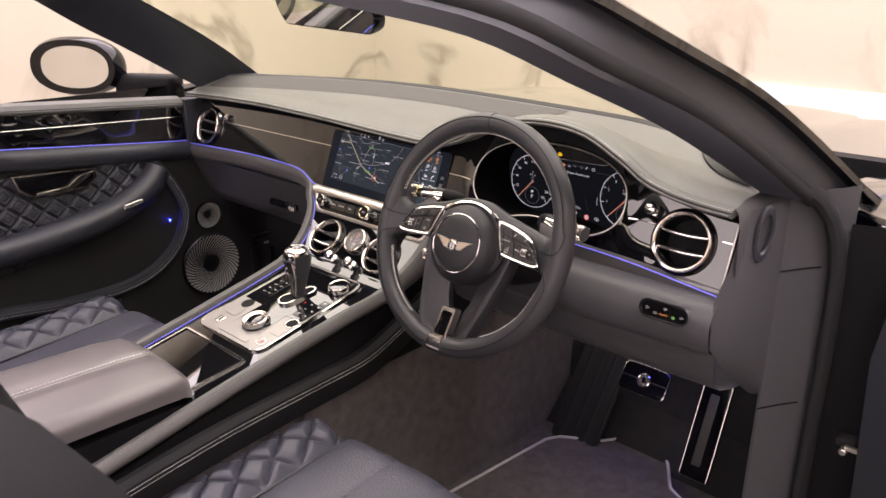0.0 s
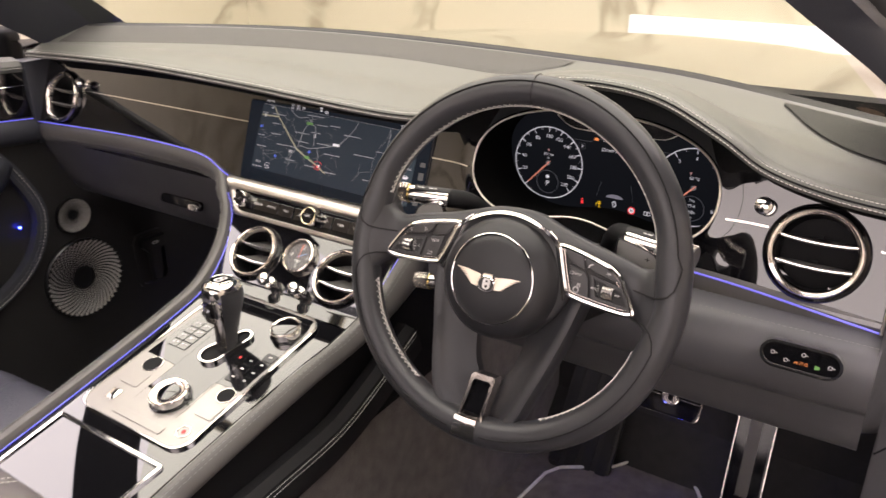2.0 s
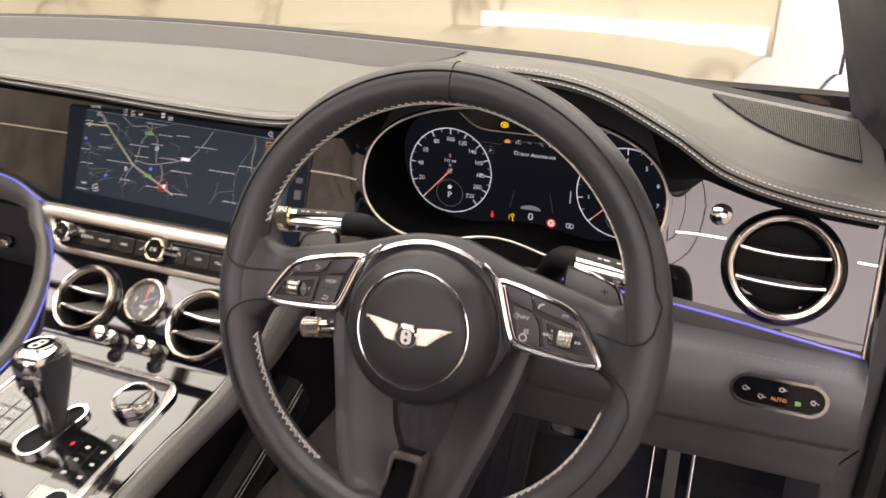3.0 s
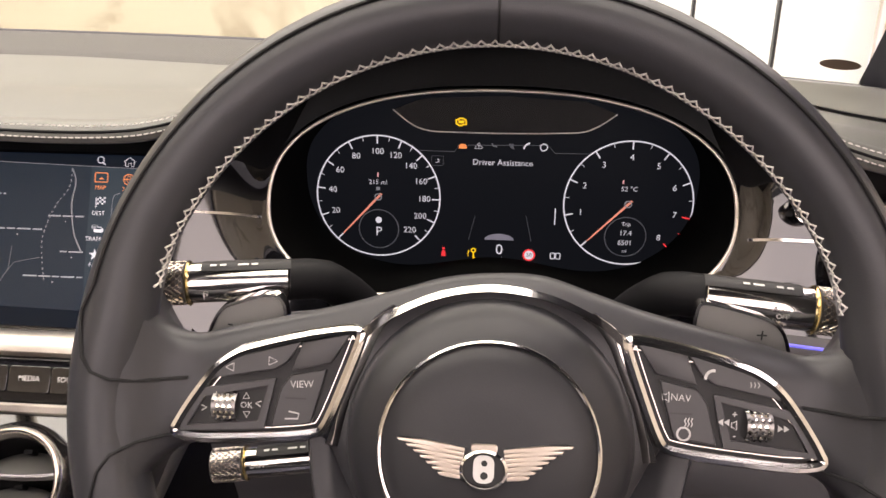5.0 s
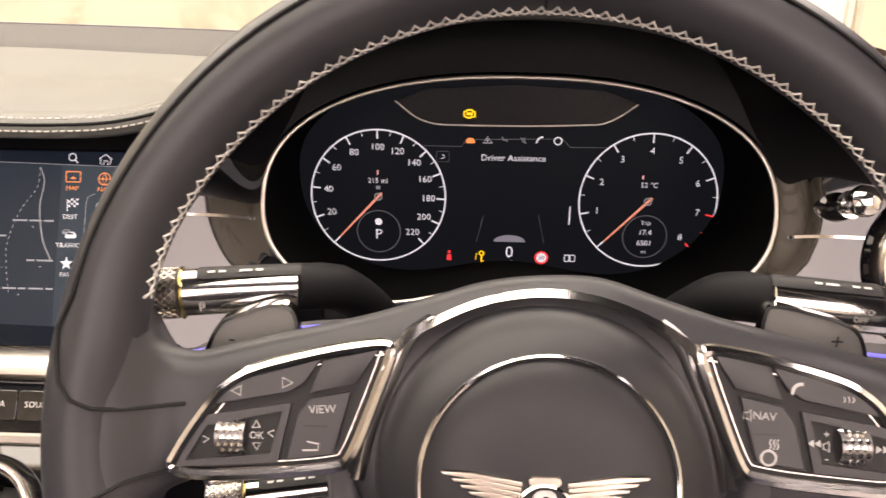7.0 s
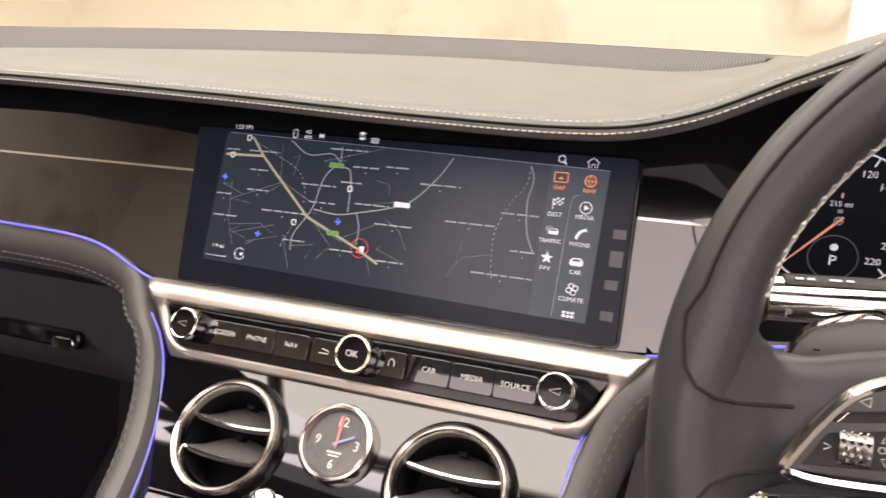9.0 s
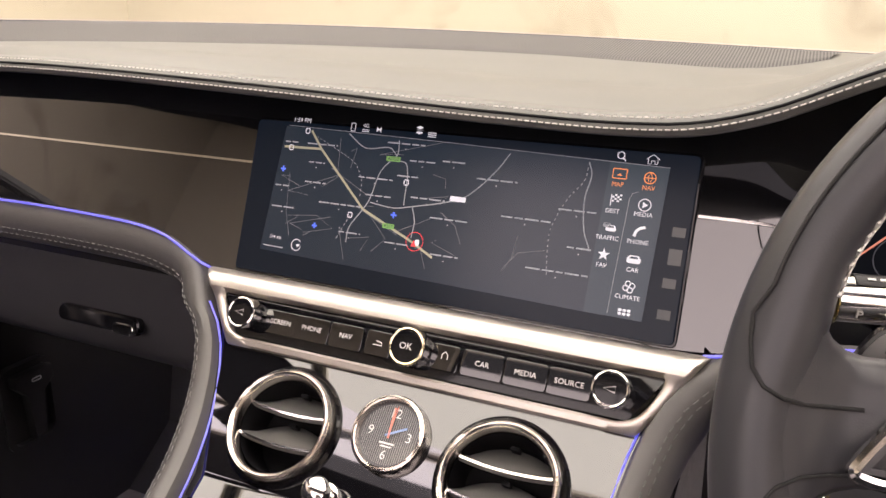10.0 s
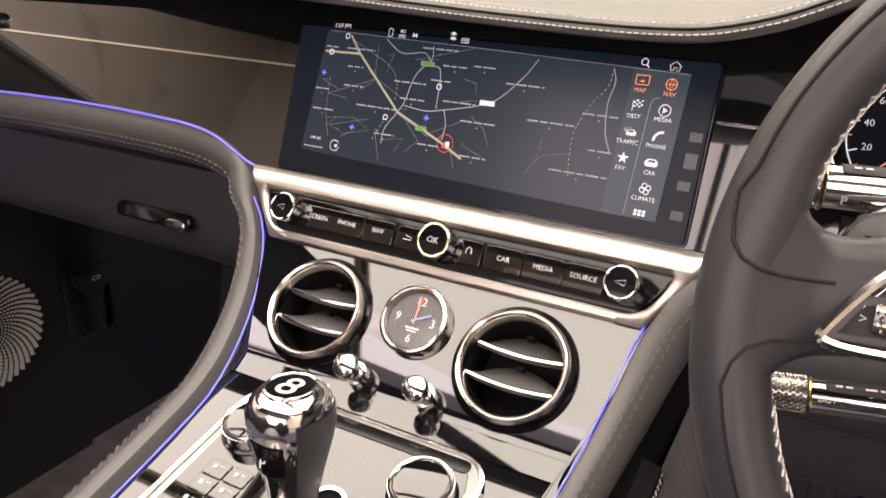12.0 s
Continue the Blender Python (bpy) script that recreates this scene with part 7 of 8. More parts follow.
on_inst(box2(-0.0178, 0.0276, 0.0006, 0.002, 0.0006), "warning_icon", WHITE)
on_inst(ribbon([(-0.0080, 0.0300), (-0.0064, 0.0276), (-0.0050, 0.0284), (-0.0040, 0.0268)], 0.0007, 0.0005), "seat_icon", GREYLIT)
on_inst(ribbon([(0.0052, 0.0300), (0.0092, 0.0260)], 0.0006, 0.0005), "mute_icon", GREYLIT)
on_inst(plate2([(0.0060, 0.0270), (0.0060, 0.0292), (0.0084, 0.0304), (0.0084, 0.0258)], 0.0005), "mute_icon", DIMLIT)
on_inst(ribbon([(p.x, p.y) for p in spline([(0.0163, 0.0262, 0), (0.0170, 0.0284, 0), (0.0188, 0.0300, 0), (0.0208, 0.0307, 0)], 8)], 0.0012, 0.0005), "handset_icon", WHITE)
on_inst(ribbon(circle2(0.0313, 0.0279, 0.0026, 20), 0.0008, 0.0005, True), "wheel_icon", WHITE)
inst_text("Driver Assistance", 0.0064, 0.0007, 0.0151, WHITE)
on_inst(ribbon(rounded(0.009, 0.0075, 0.0005, 1, -0.0492, 0.0155), 0.0003, 0.0004, True), "key_box", DIMLIT)
on_inst(ribbon([(-0.0505, 0.0140), (-0.0480, 0.0147), (-0.0480, 0.0163), (-0.0496, 0.0168)], 0.0006, 0.0005), "return_icon", WHITE)
on_inst(box2(0.0426, -0.026, 0.0009, 0.0134, 0.0004), "scroll_bar", WHITE)
on_inst(ribbon([(-0.0193, -0.0274), (-0.0241, -0.0473)], 0.0004, 0.0004), "lane_line", DIMLIT)
on_inst(ribbon([(0.0202, -0.026), (0.0251, -0.047)], 0.0004, 0.0004), "lane_line", DIMLIT)
on_inst(plate2([(0.0115 * math.cos(a), -0.0468 + 0.0052 * math.sin(a)) for a in (math.pi * k / 16 for k in range(17))], 0.0004), "car_graphic", lit("soft_grey_light", (0.33, 0.32, 0.36), 0.5), "grey car roof graphic")
on_inst(join([plate2(circle2(-0.0438, -0.0552, 0.0011, 12), 0.0005), plate2([(-0.0456, -0.0618), (-0.0452, -0.0575), (-0.0438, -0.0566), (-0.0424, -0.0575), (-0.0420, -0.0618)], 0.0005)]), "seat_belt_icon", REDLIT, "red seat belt warning icon")
inst_text("?", 0.0072, -0.0240, -0.0588, AMBER)
on_inst(join([ribbon(circle2(-0.0200, -0.0560, 0.0016, 12), 0.0010, 0.0005, True), box2(-0.0200, -0.0600, 0.0010, 0.0055, 0.0005), box2(-0.0192, -0.0620, 0.0016, 0.0008, 0.0005)]), "key_icon", AMBER, "amber key icon")
inst_text("0", 0.0125, 0.0003, -0.0550, WHITE)
inst_text("mph", 0.0036, 0.0004, -0.0625, WHITE)
on_inst(plate2(circle2(0.0239, -0.0584, 0.0040, 24), 0.0004), "speed_sign", WHITE, "white speed limit sign")
on_inst(ribbon(circle2(0.0239, -0.0584, 0.0043, 28), 0.0013, 0.0006, True), "speed_sign", REDLIT, "red sign rim")
cu = text("30", 0.0044, root_pose(inst).inverted() @ IM @ pose(0.0239, -0.0584, 0.0008), INK, inst)
on_inst(join([ribbon(rounded(0.0034, 0.0048, 0.0006, 2, 0.0424, -0.0584), 0.0007, 0.0005, True), ribbon(rounded(0.0034, 0.0048, 0.0006, 2, 0.0466, -0.0584), 0.0007, 0.0005, True)]), "book_icon", WHITE, "white seat rows icon")

# ---- steering wheel details ----
def cross_stitch(a0, a1, step=0.0029):
    n = int(radians(abs(a1 - a0)) * 0.152 / step)
    bms = []
    for j in (0, 1):
        pts = []
        for k in range(n + 1):
            t = radians(a0 + (a1 - a0) * k / n)
            high = (k + j) % 2
            pts.append(rim_at(t, math.pi - ((0.34, 0.20)[j] if high else (0.03, 0.08)[j]), 0.0005 + 0.0003 * j))
        bms.append(sweep(pts, disc_section((0.00062, 0.00042)[j], (0.00062, 0.00042)[j], 5), (0, 0, 1)))
    return join(bms)


for a0, a1 in ((17, 163), (199, 243), (297, 341)):
    part("cross_stitch", cross_stitch(a0, a1), STITCH, wheel, "white zigzag cross stitching", local=True, kind="stuff")
SEAM = material("dark_seam", (0.004, 0.004, 0.004), 0.8)


def wheel_front(x, y):
    """A place just proud of the wheel's front face."""
    R, r = rim_size(math.atan2(y, x))
    d = math.hypot(x, y)
    e = min(1, max(0, (d - 0.134) / 0.032))
    z = 0.010 * (1 - min(1, abs(x) / 0.16)) - 0.0048 + 0.0175 * e * e * (3 - 2 * e)
    if abs(d - R) < r:
        z = max(z if d < R and abs(y) < 0.045 else -1, 0.0165 * math.sqrt(1 - ((d - R) / r) ** 2) - 0.001)
    return Vector((x, y, z + 0.0007))


for side in (1, -1):
    flat = [(side * q.x, q.y) for q in (rim_at(radians(t), 1.15) for t in np.linspace(90, 15, 40))] + [(side * x, y) for x, y in ((0.1740, 0.034), (0.1735, 0.024), (0.1715, 0.014), (0.1670, 0.008), (0.160, 0.0048), (0.152, 0.0036), (0.1400, 0.0042), (0.132, 0.0050))]
    part("rim_seam", sweep([wheel_front(x, y) for x, y in flat], disc_section(0.0008, 0.0008, 6), (0, 0, 1)), SEAM, wheel, "dark leather seam", local=True)
    flat = [(side * x, y) for x, y in ((0.132, -0.0195), (0.1400, -0.0205), (0.1500, -0.0225), (0.1580, -0.027), (0.1625, -0.034), (0.1645, -0.044))] + [(side * q.x, q.y) for q in (rim_at(radians(t), 1.45) for t in np.linspace(-19, -84, 30))]
    part("rim_seam", sweep([wheel_front(x, y) for x, y in flat], disc_section(0.0007, 0.0007, 6), (0, 0, 1)), SEAM, wheel, "dark leather seam", local=True)
for a in (90,):
    arc = [rim_at(radians(a), s, 0.0001) for s in np.linspace(0.0, 2.9, 14)]
    part("rim_seam", sweep(arc, disc_section(0.0006, 0.0006, 5), (-1, 0, 0)), SEAM, wheel, local=True)

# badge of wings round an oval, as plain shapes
BX, BY, BZ = 0.0005, -0.0200, 0.0287
GOLDCHROME = material("warm_chrome", (0.80, 0.70, 0.58), 0.28, metal=1)
badge = part("badge", turned([(0.0098, -0.004), (0.0098, 0.0008), (0.0088, 0.0016), (0.0082, 0.0008), (0.0082, -0.001)], 36, pose(BX, BY - 0.0003, BZ) @ Matrix.Diagonal((0.96, 0.80, 1, 1))), CHROME, wheel, "chrome oval badge with spread wings", local=True)
part("badge_ground", plate2([(BX + 0.0081 * math.cos(a), BY + 0.0066 * math.sin(a)) for a in (2 * math.pi * k / 32 for k in range(32))], BZ + 0.0002), INK, badge, local=True)
part("badge_mark", slab(rounded(0.0082, 0.0108, 0.0032, 5, BX, BY), 0.0006, 0.0002, pose(0, 0, BZ + 0.0003)), PRINT, badge, "white badge mark", local=True)
for dy, r in ((0.0024, 0.0012), (-0.0024, 0.0015)):
    part("badge_eye", plate2(circle2(BX + 0.0002, BY + dy, r, 16), BZ + 0.00095), INK, badge, local=True)
part("badge_crown", slab(rounded(0.0105, 0.0034, 0.0015, 4, BX, BY + 0.0080), 0.0014, 0.0005, pose(0, 0, BZ - 0.0006)), GOLDCHROME, badge, local=True)
for s in (1, -1):
    back = [(0.007, BY + 0.0078), (0.021, BY + 0.0094), (0.0330, BY + 0.0108), (0.0290, BY + 0.0065), (0.0230, BY + 0.0020), (0.0170, BY - 0.0018), (0.0088, BY - 0.0045)]
    back = [(BX + s * x, y) for x, y in back]
    part("wing", slab(back if s < 0 else back[::-1], 0.0010, 0.0, pose(0, 0, BZ - 0.0014)), INK, badge, "dark ground behind the feathers", local=True)
    for k in range(7):
        f = k / 6
        x0, y0 = 0.0076 + 0.0015 * f, BY + 0.0070 - 0.0105 * f
        x1, y1 = 0.0345 - 0.0165 * f ** 0.85, BY + 0.0102 - 0.0126 * f
        w = 0.00125
        pts = [(BX + s * x0, y0 + w * 0.6), (BX + s * (x0 * 0.4 + x1 * 0.6), (y0 * 0.4 + y1 * 0.6) + w * 0.75 + 0.0003), (BX + s * x1, y1 + w * 0.2), (BX + s * (x1 - 0.0008), y1 - w * 0.6), (BX + s * (x0 * 0.4 + x1 * 0.6), (y0 * 0.4 + y1 * 0.6) - w * 0.7), (BX + s * x0, y0 - w * 0.6)]
        part("feather", slab(pts if s > 0 else pts[::-1], 0.0015, 0.0003, pose(0, 0, BZ - 0.0012 + 0.00006 * k)), GOLDCHROME, badge, "warm chrome feather", local=True)

DIMPRINT = material("dim_print", (0.44, 0.43, 0.42), 0.5)
SWITCH = material("switch_plastic", (0.026, 0.025, 0.026), 0.36, vary=0.1, vary_scale=40)
ROLLER = material("dark_knurl_ground", (0.30, 0.29, 0.28), 0.3, metal=1)


def key(pts, h=0.0052, m=None, mat=None, parent=None, label=""):
    area = sum(pts[k - 1][0] * pts[k][1] - pts[k][0] * pts[k - 1][1] for k in range(len(pts)))
    pts = pts if area > 0 else pts[::-1]
    return part("key", slab(inset(pts, 0.0005), 0.003, 0.0007, m or pose(0, 0, 0.0035)), mat or SWITCH, parent or wheel, label or "black switch key", local=True)


def pack(side, dx, dy):
    def q(pts):
        return [(side * x + dx, y + dy) for x, y in pts]

    m = 0.0067

    def at(x, y, z=m):
        return pose(side * x + dx, y + dy, z)

    key(q([(-0.122, 0.0056), (-0.1180, 0.0105), (-0.1130, 0.0145), (-0.105, 0.0175), (-0.079, 0.0242), (-0.0846, 0.0146), (-0.0904, 0.0109)]))
    key(q([(-0.079, 0.0240), (-0.0578, 0.0283), (-0.0661, 0.0147), (-0.0834, 0.0112)]))
    key(q([(-0.0834, 0.0100), (-0.0676, 0.0130), (-0.0735, -0.0110), (-0.0918, -0.0136), (-0.0880, 0.004)]))
    well = q([(-0.1233, 0.0020), (-0.0898, 0.0078), (-0.0943, -0.0138), (-0.1316, -0.0165)])
    part("roller_well", frame_strip(well, inset(well, 0.0042), 0.0, 0.0062), SWITCH, wheel, "sloped roller well", local=True) if side > 0 else part("roller_well", frame_strip(well[::-1], inset(well[::-1], 0.0042), 0.0, 0.0062), SWITCH, wheel, "sloped roller well", local=True)
    return q, at


qL, aL = pack(1, 0.0, 0.0)
qR, aR = pack(-1, 0.0035, 0.0022)


def roller(x, y):
    n = 24
    body_ = [[(x + u, y + 0.0060 * math.sin(a), 0.0035 + 0.0056 * math.cos(a)) for u in (-0.0052, 0.0052)] for a in (radians(-85 + 170 * k / 12) for k in range(13))]
    grip = part("roller", skin(body_), ROLLER, wheel, "knurled chrome roller", local=True)
    stud = []
    for k in range(7):
        a = radians(-72 + 24 * k)
        for j in range(4):
            u = -0.0052 + 0.0104 * ((j + (0.5 if k % 2 else 0.0)) / 4 + 0.12)
            if abs(u) > 0.0048:
                continue
            c = Vector((x + u, y + 0.0060 * math.sin(a), 0.0035 + 0.0056 * math.cos(a)))
            nrm = Vector((0, math.sin(a), math.cos(a)))
            tan = Vector((0, math.cos(a), -math.sin(a)))
            stud.append(skin([[c + Vector((0.0013, 0, 0)), c + tan * 0.0013, c - Vector((0.0013, 0, 0)), c - tan * 0.0013], [c + nrm * 0.0011] * 4], close_u=True))
    bm = join(stud)
    bmesh.ops.remove_doubles(bm, verts=bm.verts, dist=1e-7)
    part("knurl", bm, CHROME, grip, "pointed chrome knurls", local=True, angle=5, kind="stuff")


roller(-0.1116, -0.0050)
roller(0.1116, -0.0020)
T = 0.0068
for pts in ([(-0.1118, 0.0117), (-0.1082, 0.0136), (-0.1084, 0.0101)], [(-0.0893, 0.0152), (-0.0930, 0.0170), (-0.0930, 0.0133)], [(-0.1036, -0.0014), (-0.1008, -0.0012), (-0.1022, 0.0012)], [(-0.1032, -0.0070), (-0.1004, -0.0068), (-0.1017, -0.0094)]):
    part("arrow_print", ribbon(pts, 0.0005, T, True), DIMPRINT, wheel, local=True)
text("VIEW", 0.0042, pose(-0.0782, 0.0058, T) @ Matrix.Rotation(radians(4), 4, "Z"), DIMPRINT, wheel)
text("OK", 0.0037, pose(-0.1020, -0.0042, T), DIMPRINT, wheel)
text("NAV", 0.0041, pose(0.0800, 0.0080, T) @ Matrix.Rotation(radians(-3), 4, "Z"), DIMPRINT, wheel)
part("dash_print", box2(-0.0807, -0.0002, 0.009, 0.0006, T), INK, wheel, local=True)
part("dash_print", box2(0.0803, 0.0016, 0.009, 0.0006, T), INK, wheel, local=True)
part("return_print", ribbon([(-0.0850, -0.0090), (-0.0795, -0.0088), (-0.0790, -0.0066), (-0.0835, -0.0058)], 0.0006, T), DIMPRINT, wheel, local=True)
for x, y, s in ((-0.1205, -0.0059, 1), (-0.0968, -0.0031, -1)):
    part("chevron_print", ribbon([(x - 0.0012 * s, y + 0.001), (x + 0.0012 * s, y), (x - 0.0010 * s, y - 0.0014)], 0.0005, T), DIMPRINT, wheel, local=True)
part("speaker_print", ribbon([(0.0726, 0.0070), (0.0740, 0.0072), (0.0752, 0.0060), (0.0752, 0.0104), (0.0740, 0.0092), (0.0726, 0.0094)], 0.0004, T, True), DIMPRINT, wheel, local=True)
part("handset_print", ribbon([(p.x, p.y) for p in spline([(0.0896, 0.0160, 0), (0.0902, 0.0182, 0), (0.0918, 0.0196, 0), (0.0936, 0.0198, 0)], 8)], 0.0012, T), DIMPRINT, wheel, local=True)
for k in range(3):
    part("voice_print", ribbon([(1.0 * 0.1078 + 0.0015 * k, 0.0136), (0.1082 + 0.0016 * k, 0.0146), (0.1078 + 0.0015 * k, 0.0158)], 0.0004, T), DIMPRINT, wheel, local=True)
part("heat_print", ribbon(circle2(0.0815, -0.0066, 0.0026, 18), 0.0009, T, True), DIMPRINT, wheel, local=True)
for k in range(3):
    part("heat_print", ribbon([(0.0818 + 0.0013 * k, -0.0036), (0.0824 + 0.0013 * k, -0.0024), (0.0818 + 0.0013 * k, -0.0012), (0.0824 + 0.0013 * k, 0.0)], 0.0005, T), DIMPRINT, wheel, local=True)
for x, y, s in ((0.0965, -0.0010, -1), (0.1222, -0.0025, 1)):
    for k in (0, 1):
        part("skip_print", plate2([(x + s * (0.0014 + 0.0000) - s * 0.0024 * k, y), (x - s * 0.0008 - s * 0.0024 * k, y + 0.0014), (x - s * 0.0008 - s * 0.0024 * k, y - 0.0014)], T), DIMPRINT, wheel, local=True)
for dy, body in ((0.0022, "+"), (-0.0062, "-")):
    text(body, 0.0042, pose(0.1018, dy, T), DIMPRINT, wheel)
part("mute_print", ribbon([(0.1006, -0.0030), (0.1014, -0.0030), (0.1026, -0.0040), (0.1026, 0.0000), (0.1014, -0.0010), (0.1006, -0.0010)], 0.0004, T, True), DIMPRINT, wheel, local=True)
for x, y, z, body in ((0.2625, 0.0612, 0.8895, "-"), (0.5135, 0.0732, 0.8890, "+")):
    text(body, 0.010, root_pose(column).inverted() @ basis((x, y, z), (1, 0, 0), (0, 0, 1), (0, -1, 0)), INK, column)

# ---- buttons under the screen ----
BL = root_pose(dash).inverted() @ BAR


def bar_key(x, w, body, icon=None):
    k = part("key", slab(rounded(w, 0.0175, 0.002, 2, x, -0.0035), 0.0014, 0.0004, BL @ pose(0, 0, 0.0032)), PIANO, dash, "gloss black push button", local=True)
    if body:
        text(body, 0.0051, BL @ pose(x, -0.0030, 0.0049), PRINT, k)
    if icon:
        part("icon", ribbon([(x + a, -0.0045 + b) for a, b in icon], 0.0006, 0), PRINT, k, local=True).data.transform(BL @ pose(0, 0, 0.0049))


bar_key(-0.1100, 0.028, "SCREEN")
bar_key(-0.0828, 0.029, "PHONE")
bar_key(-0.0540, 0.027, "NAV")
bar_key(-0.0275, 0.020, "", [(-0.004, 0.0), (0.003, 0.0), (0.003, 0.002), (-0.002, 0.003)])
bar_key(0.0235, 0.020, "", [(-0.002, 0.0), (-0.002, 0.003), (0.0, 0.005), (0.002, 0.003), (0.002, 0.0)])
bar_key(0.0505, 0.029, "CAR")
bar_key(0.0805, 0.029, "MEDIA")
bar_key(0.1095, 0.028, "SOURCE")


GOLDRING = material("pale_gold_ring", (0.86, 0.76, 0.52), 0.2, metal=1)


def bar_knob(x, R, label, body=""):
    m = BL @ pose(x, -0.0020, 0.003)
    kn = [[(R * (1 + (0.025 if (j + k) % 2 else -0.025)) * math.cos(2 * math.pi * j / 56), R * (1 + (0.025 if (j + k) % 2 else -0.025)) * math.sin(2 * math.pi * j / 56), 0.014 * k / 6) for j in range(56)] for k in range(7)]
    bm = skin(kn, close_u=True, caps=True)
    bm.transform(m)
    grip = part("rotary_knob", bm, CHROME, dash, label, local=True, angle=15)
    part("top_ring", ring(R * 0.92, R * 0.09, 44, 8, m @ pose(0, 0, 0.0145)), GOLDRING if body else CHROME, grip, "bright ring", local=True)
    part("cap", turned([(R * 0.82, 0.01), (R * 0.82, 0.0152), (0, 0.0155)], 36, m), GLOSS, grip, "gloss black cap", local=True)
    if body:
        text(body, 0.0065, m @ pose(0, 0, 0.0160), PRINT, grip)
    else:
        bm = ribbon([(-0.004, 0), (0.003, 0.002), (0.003, -0.002)], 0.0005, 0.0160, True)
        bm.transform(m)
        part("icon", bm, PRINT, grip, local=True)


bar_knob(-0.1375, 0.0115, "small knurled chrome knob")
bar_knob(0.0, 0.0130, "large knurled chrome knob marked OK", "OK")
bar_knob(0.1375, 0.0115, "small knurled chrome knob")

# clock face
HANDBLUE = material("pale_blue_enamel", (0.25, 0.36, 0.60), 0.4)
HANDRED = material("coral_enamel", (0.75, 0.22, 0.16), 0.4)
WHITEINK = material("white_numerals", (0.8, 0.8, 0.78), 0.4)
for body, a in (("12", 90), ("3", 0), ("6", 270), ("9", 180)):
    text(body, 0.0090, pose(0.0142 * math.cos(radians(a)), 0.0142 * math.sin(radians(a)), 0.0034), WHITEINK, clock)
for a, l, w, mt in ((28, 0.013, 0.0016, HANDBLUE), (94, 0.018, 0.0013, HANDRED), (88, 0.019, 0.0006, HANDRED)):
    t = radians(a)
    part("clock_needle", ribbon([(-0.003 * math.cos(t), -0.003 * math.sin(t)), (l * math.cos(t), l * math.sin(t))], w, 0.0040 + 0.0003 * l * 100), mt, clock, local=True)
part("maker_bars", join([box2(0, -0.0062, 0.011, 0.0012, 0.0034), box2(0, -0.0084, 0.008, 0.0009, 0.0034)]), WHITEINK, clock, "small white bars", local=True)

# ---- console switches ----
CLM = root_pose(console).inverted() @ CM


def con(bm, name, mat, label="", parent=None):
    bm.transform(CLM)
    return part(name, bm, mat, parent or console, label, local=True)


for r in range(4):
    for c in range(2):
        k = con(slab(rounded(0.0165, 0.0125, 0.001, 1, -0.0665 + 0.0175 * c, -0.034 - 0.0135 * r), 0.0016, 0.0004, pose(0, 0, 0.0018)), "button", PIANO, "gloss black button")
        con(join([box2(-0.0665 + 0.0175 * c - 0.002, -0.033 - 0.0135 * r, 0.003, 0.003, 0.0037), box2(-0.0665 + 0.0175 * c + 0.0035, -0.032 - 0.0135 * r, 0.004, 0.0008, 0.0037)]), "print", PRINT, parent=k)
for r in range(4):
    for c in range(2):
        if r == 0 and c == 0:
            continue
        k = con(slab(rounded(0.0175, 0.0140, 0.001, 1, 0.0585 + 0.019 * c, -0.043 - 0.0155 * r), 0.0016, 0.0004, pose(0, 0, 0.0018)), "button", GLOSS, "gloss black button")
        con(join([box2(0.0585 + 0.019 * c, -0.042 - 0.0155 * r, 0.005, 0.0022, 0.0037)]), "print", PRINT, parent=k)
con(box2(0.0395, -0.058, 0.0035, 0.0035, 0.0028), "indicator", REDLIT, "small red indicator")
for x, y, r in ((-0.0585, -0.118, 0.0125), (0.0745, -0.1165, 0.0115)):
    con(turned([(r * 1.06, 0.0021), (r * 1.06, 0.0030), (r, 0.0030), (r, 0.0023)], 28, pose(x, y, 0)), "finger_well", CHROME, "thin chrome ring")
    con(plate2(circle2(x, y, r), 0.0026), "finger_well", DARK, "dark finger well")
for x, y, w, h in ((-0.0580, -0.146, 0.030, 0.024), (0.0755, -0.143, 0.026, 0.026), (0.006, -0.193, 0.085, 0.011)):
    con(slab(rounded(w, h, 0.002, 2, x, y), 0.0012, 0.0004, pose(0, 0, 0.0020)), "slide_cover", PLATE_METAL, "satin metal slide cover")
con(ring(0.0085, 0.0008, 28, 6, pose(0.0725, -0.1815, 0.0024)), "stop_ring", CHROME, "chrome ring of the start button")
con(plate2(circle2(0.0725, -0.1815, 0.0030), 0.0026), "stop_mark", lit("dim_red_light", (0.8, 0.1, 0.1), 0.5), "dim red mark")
con(block(-0.068, -0.052, -0.186, -0.170, 0.0018, 0.0036, 0.0008), "toggle", CHROME, "chrome toggle")
con(ribbon([(-0.030, 0.030), (-0.030, -0.170)], 0.0005, 0.0024), "panel_gap", INK)
con(ribbon([(0.047, -0.03), (0.047, -0.170)], 0.0005, 0.0024), "panel_gap", INK)
con(slab(rounded(0.150, 0.010, 0.004, 3, 0.006, 0.0345), 0.0016, 0.0004, pose(0, 0, 0.0015)), "front_slot", GLOSS, "dark slot along the plate's front")
text("P", 0.0090, LEAN_M @ basis((0, -0.0262, 0.0585), (1, 0, 0), (0, 0.12, 1), (0, -1, 0.12)), WHITE, lever)
part("cap_badge", slab([(0.0130 * math.cos(a), -0.003 + 0.0152 * math.sin(a)) for a in (2 * math.pi * k / 28 for k in range(28))], 0.0014, 0.0005, LEAN_M @ pose(0, 0, 0.0936)), GLOSS, lever, "dark oval cap", local=True)
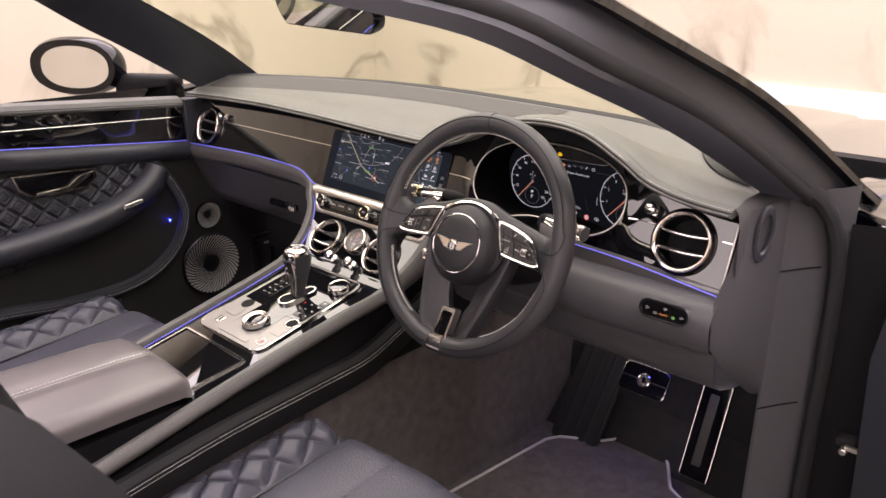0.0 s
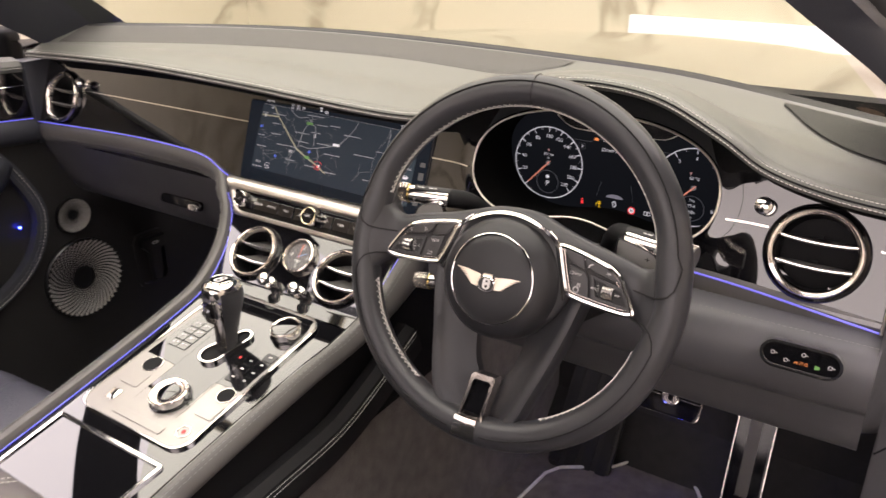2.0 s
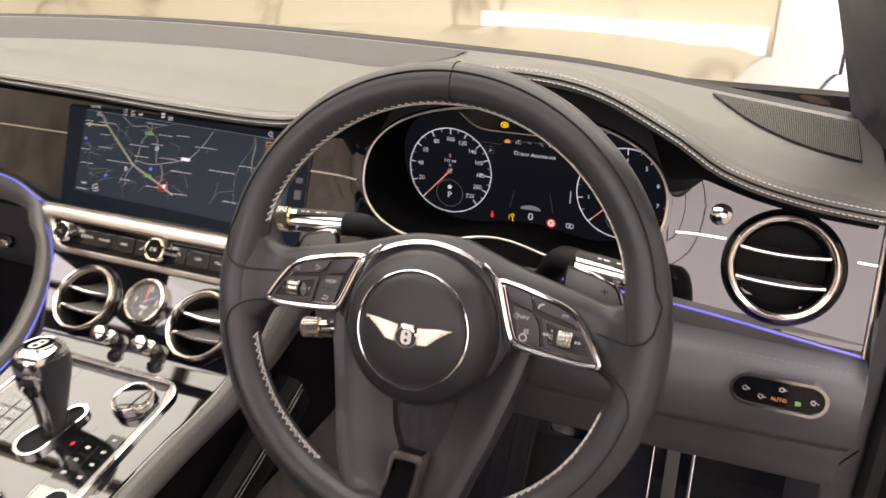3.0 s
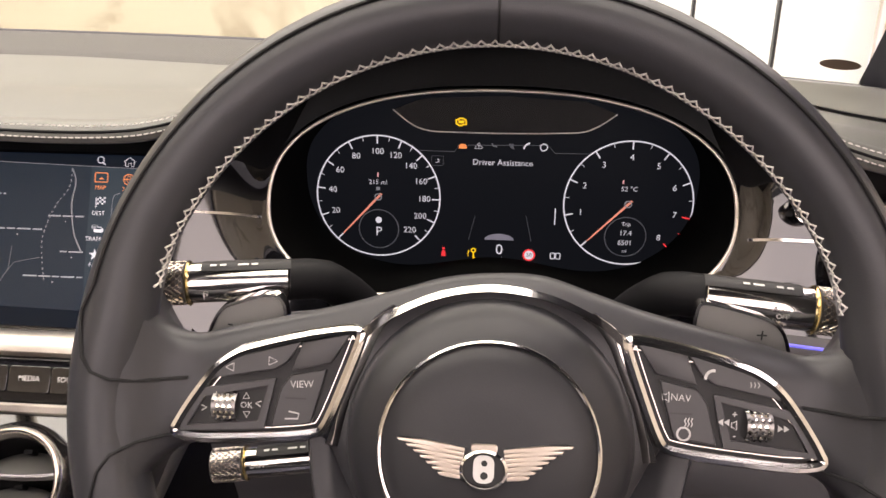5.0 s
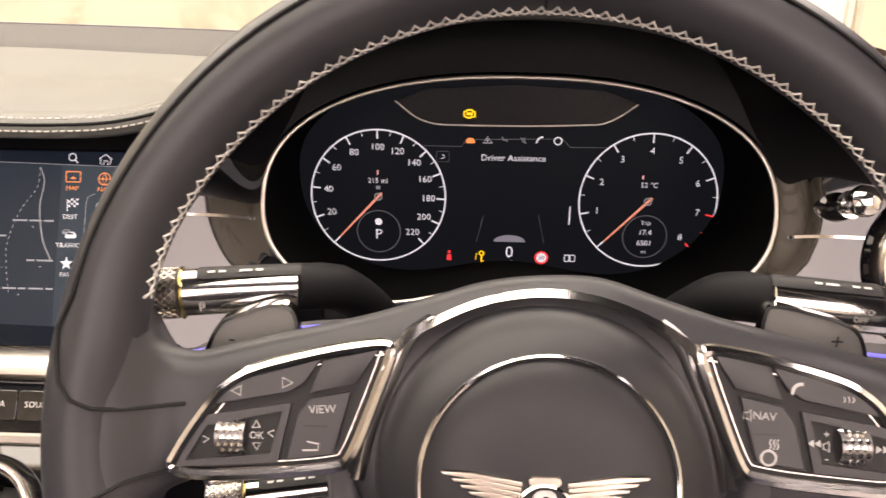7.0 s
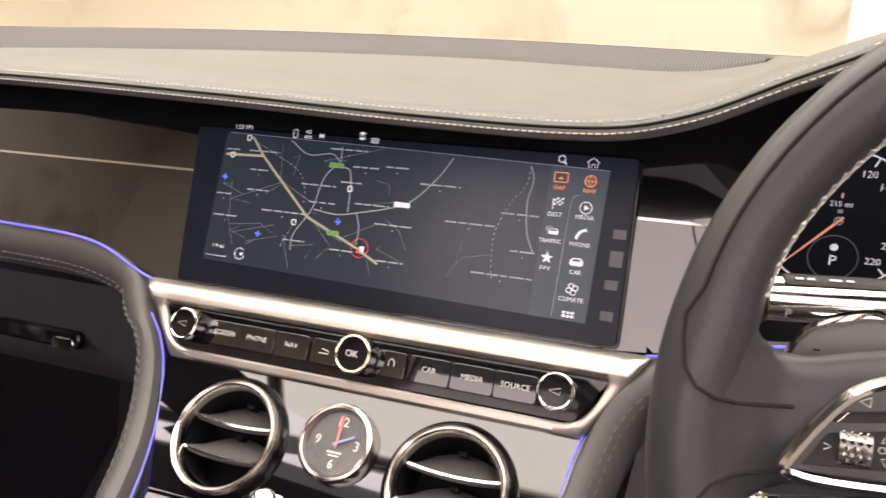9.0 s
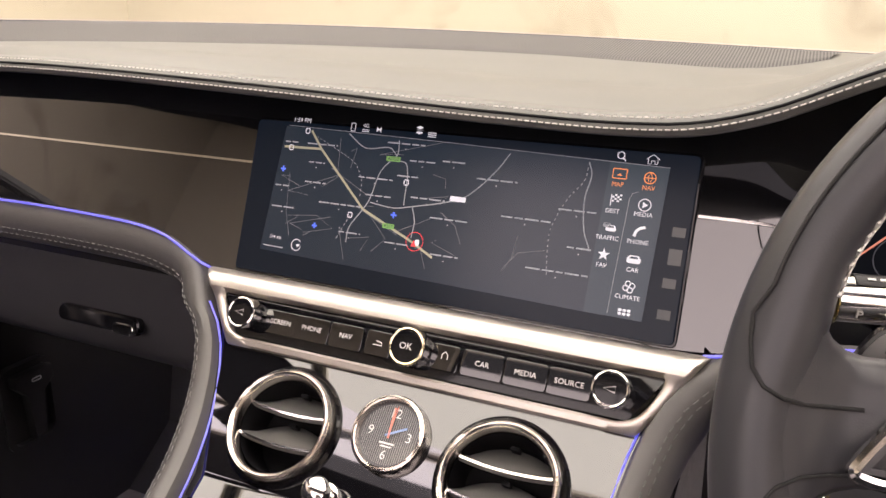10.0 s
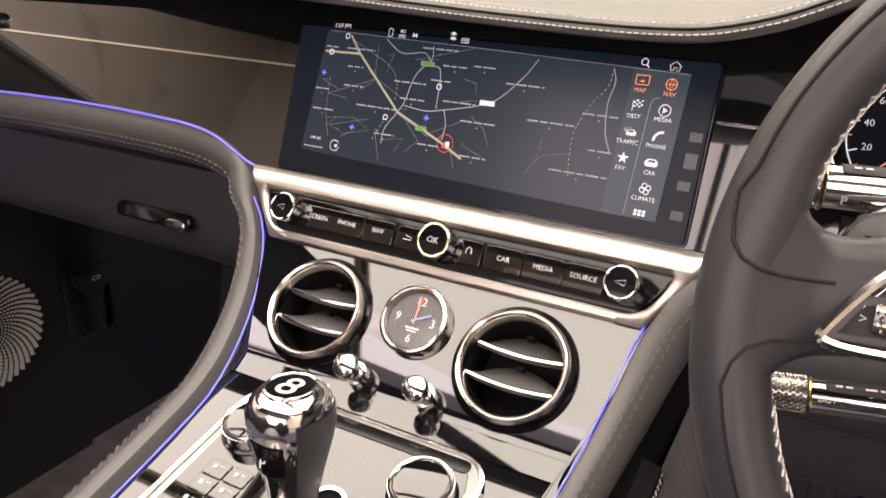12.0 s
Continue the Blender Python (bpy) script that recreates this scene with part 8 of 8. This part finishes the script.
bm = tube([(0.0132 * math.cos(a), -0.003 + 0.0155 * math.sin(a)) for a in (2 * math.pi * k / 40 for k in range(40))], 0.0011, 0.0946)
bm.transform(LEAN_M)
part("cap_ring", bm, CHROME, lever, "chrome cap ring", local=True)
bm = join([ribbon(circle2(0.0004, 0.0008, 0.0038, 20), 0.0026, 0.0952, True), ribbon(circle2(0, -0.0070, 0.0044, 20), 0.0028, 0.0953, True)])
bm.transform(LEAN_M)
part("cap_mark", bm, PRINT, lever, "pale round cap mark", local=True)

# ---- headlamp switch panel ----
lights = thing("light_switch", None, "oval headlamp switch panel with a chrome rim in the knee panel", "light switch", frame_of=facing((0.653, 0.1490, 0.788), 8))
ol = rounded(0.074, 0.027, 0.0134, 8)
part("bezel", frame_strip(inset(ol, -0.0012), inset(ol, 0.0016), -0.006, 0.0040), CHROME, lights, "chrome rim", local=True)
part("face", slab(inset(ol, 0.0015), 0.004, 0.0, pose(0, 0, -0.0015)), GLOSS, lights, "gloss black face", local=True)
text("AUTO", 0.0046, pose(0.001, -0.0045, 0.0028), ORANGE, lights)
part("beam_icon", plate2([(0.0135, -0.0022), (0.0135, -0.0068), (0.0180, -0.0060), (0.0180, -0.0030)], 0.0028), GREENLIT, lights, "green lamp icon", local=True)
for x, y in ((-0.026, 0.0005), (0.027, -0.001), (0.002, 0.005), (-0.013, -0.0045)):
    part("icon", ribbon(circle2(x, y, 0.0018, 12), 0.0006, 0.0028, True), PRINT, lights, local=True)
    part("icon", box2(x + 0.0034, y, 0.0018, 0.0006, 0.0028), PRINT, lights, local=True)

# ---- lettering on the stalks ----
for (ob, m, R, near), marks in zip(STALKS, ((("P", 0.0275, -20, 0.0055),), (("AUTO", 0.034, 13, 0.0034), ("OFF", 0.034, -7, 0.0034)), (("DIST", 0.0265, 20, 0.0042),))):
    for body, u0, turn, size in marks:
        a = radians(turn)
        out = (m.to_3x3() @ Vector((near * math.cos(a), math.sin(a), 0))).normalized()
        along = (m.to_3x3() @ Vector((0, 0, near))).normalized()
        spot = m @ Vector((near * R * math.cos(a), R * math.sin(a), u0))
        text(body, size, basis(spot + out * 0.0005, along, out.cross(along), out), PRINT, ob, "pale engraved lettering", local=False)
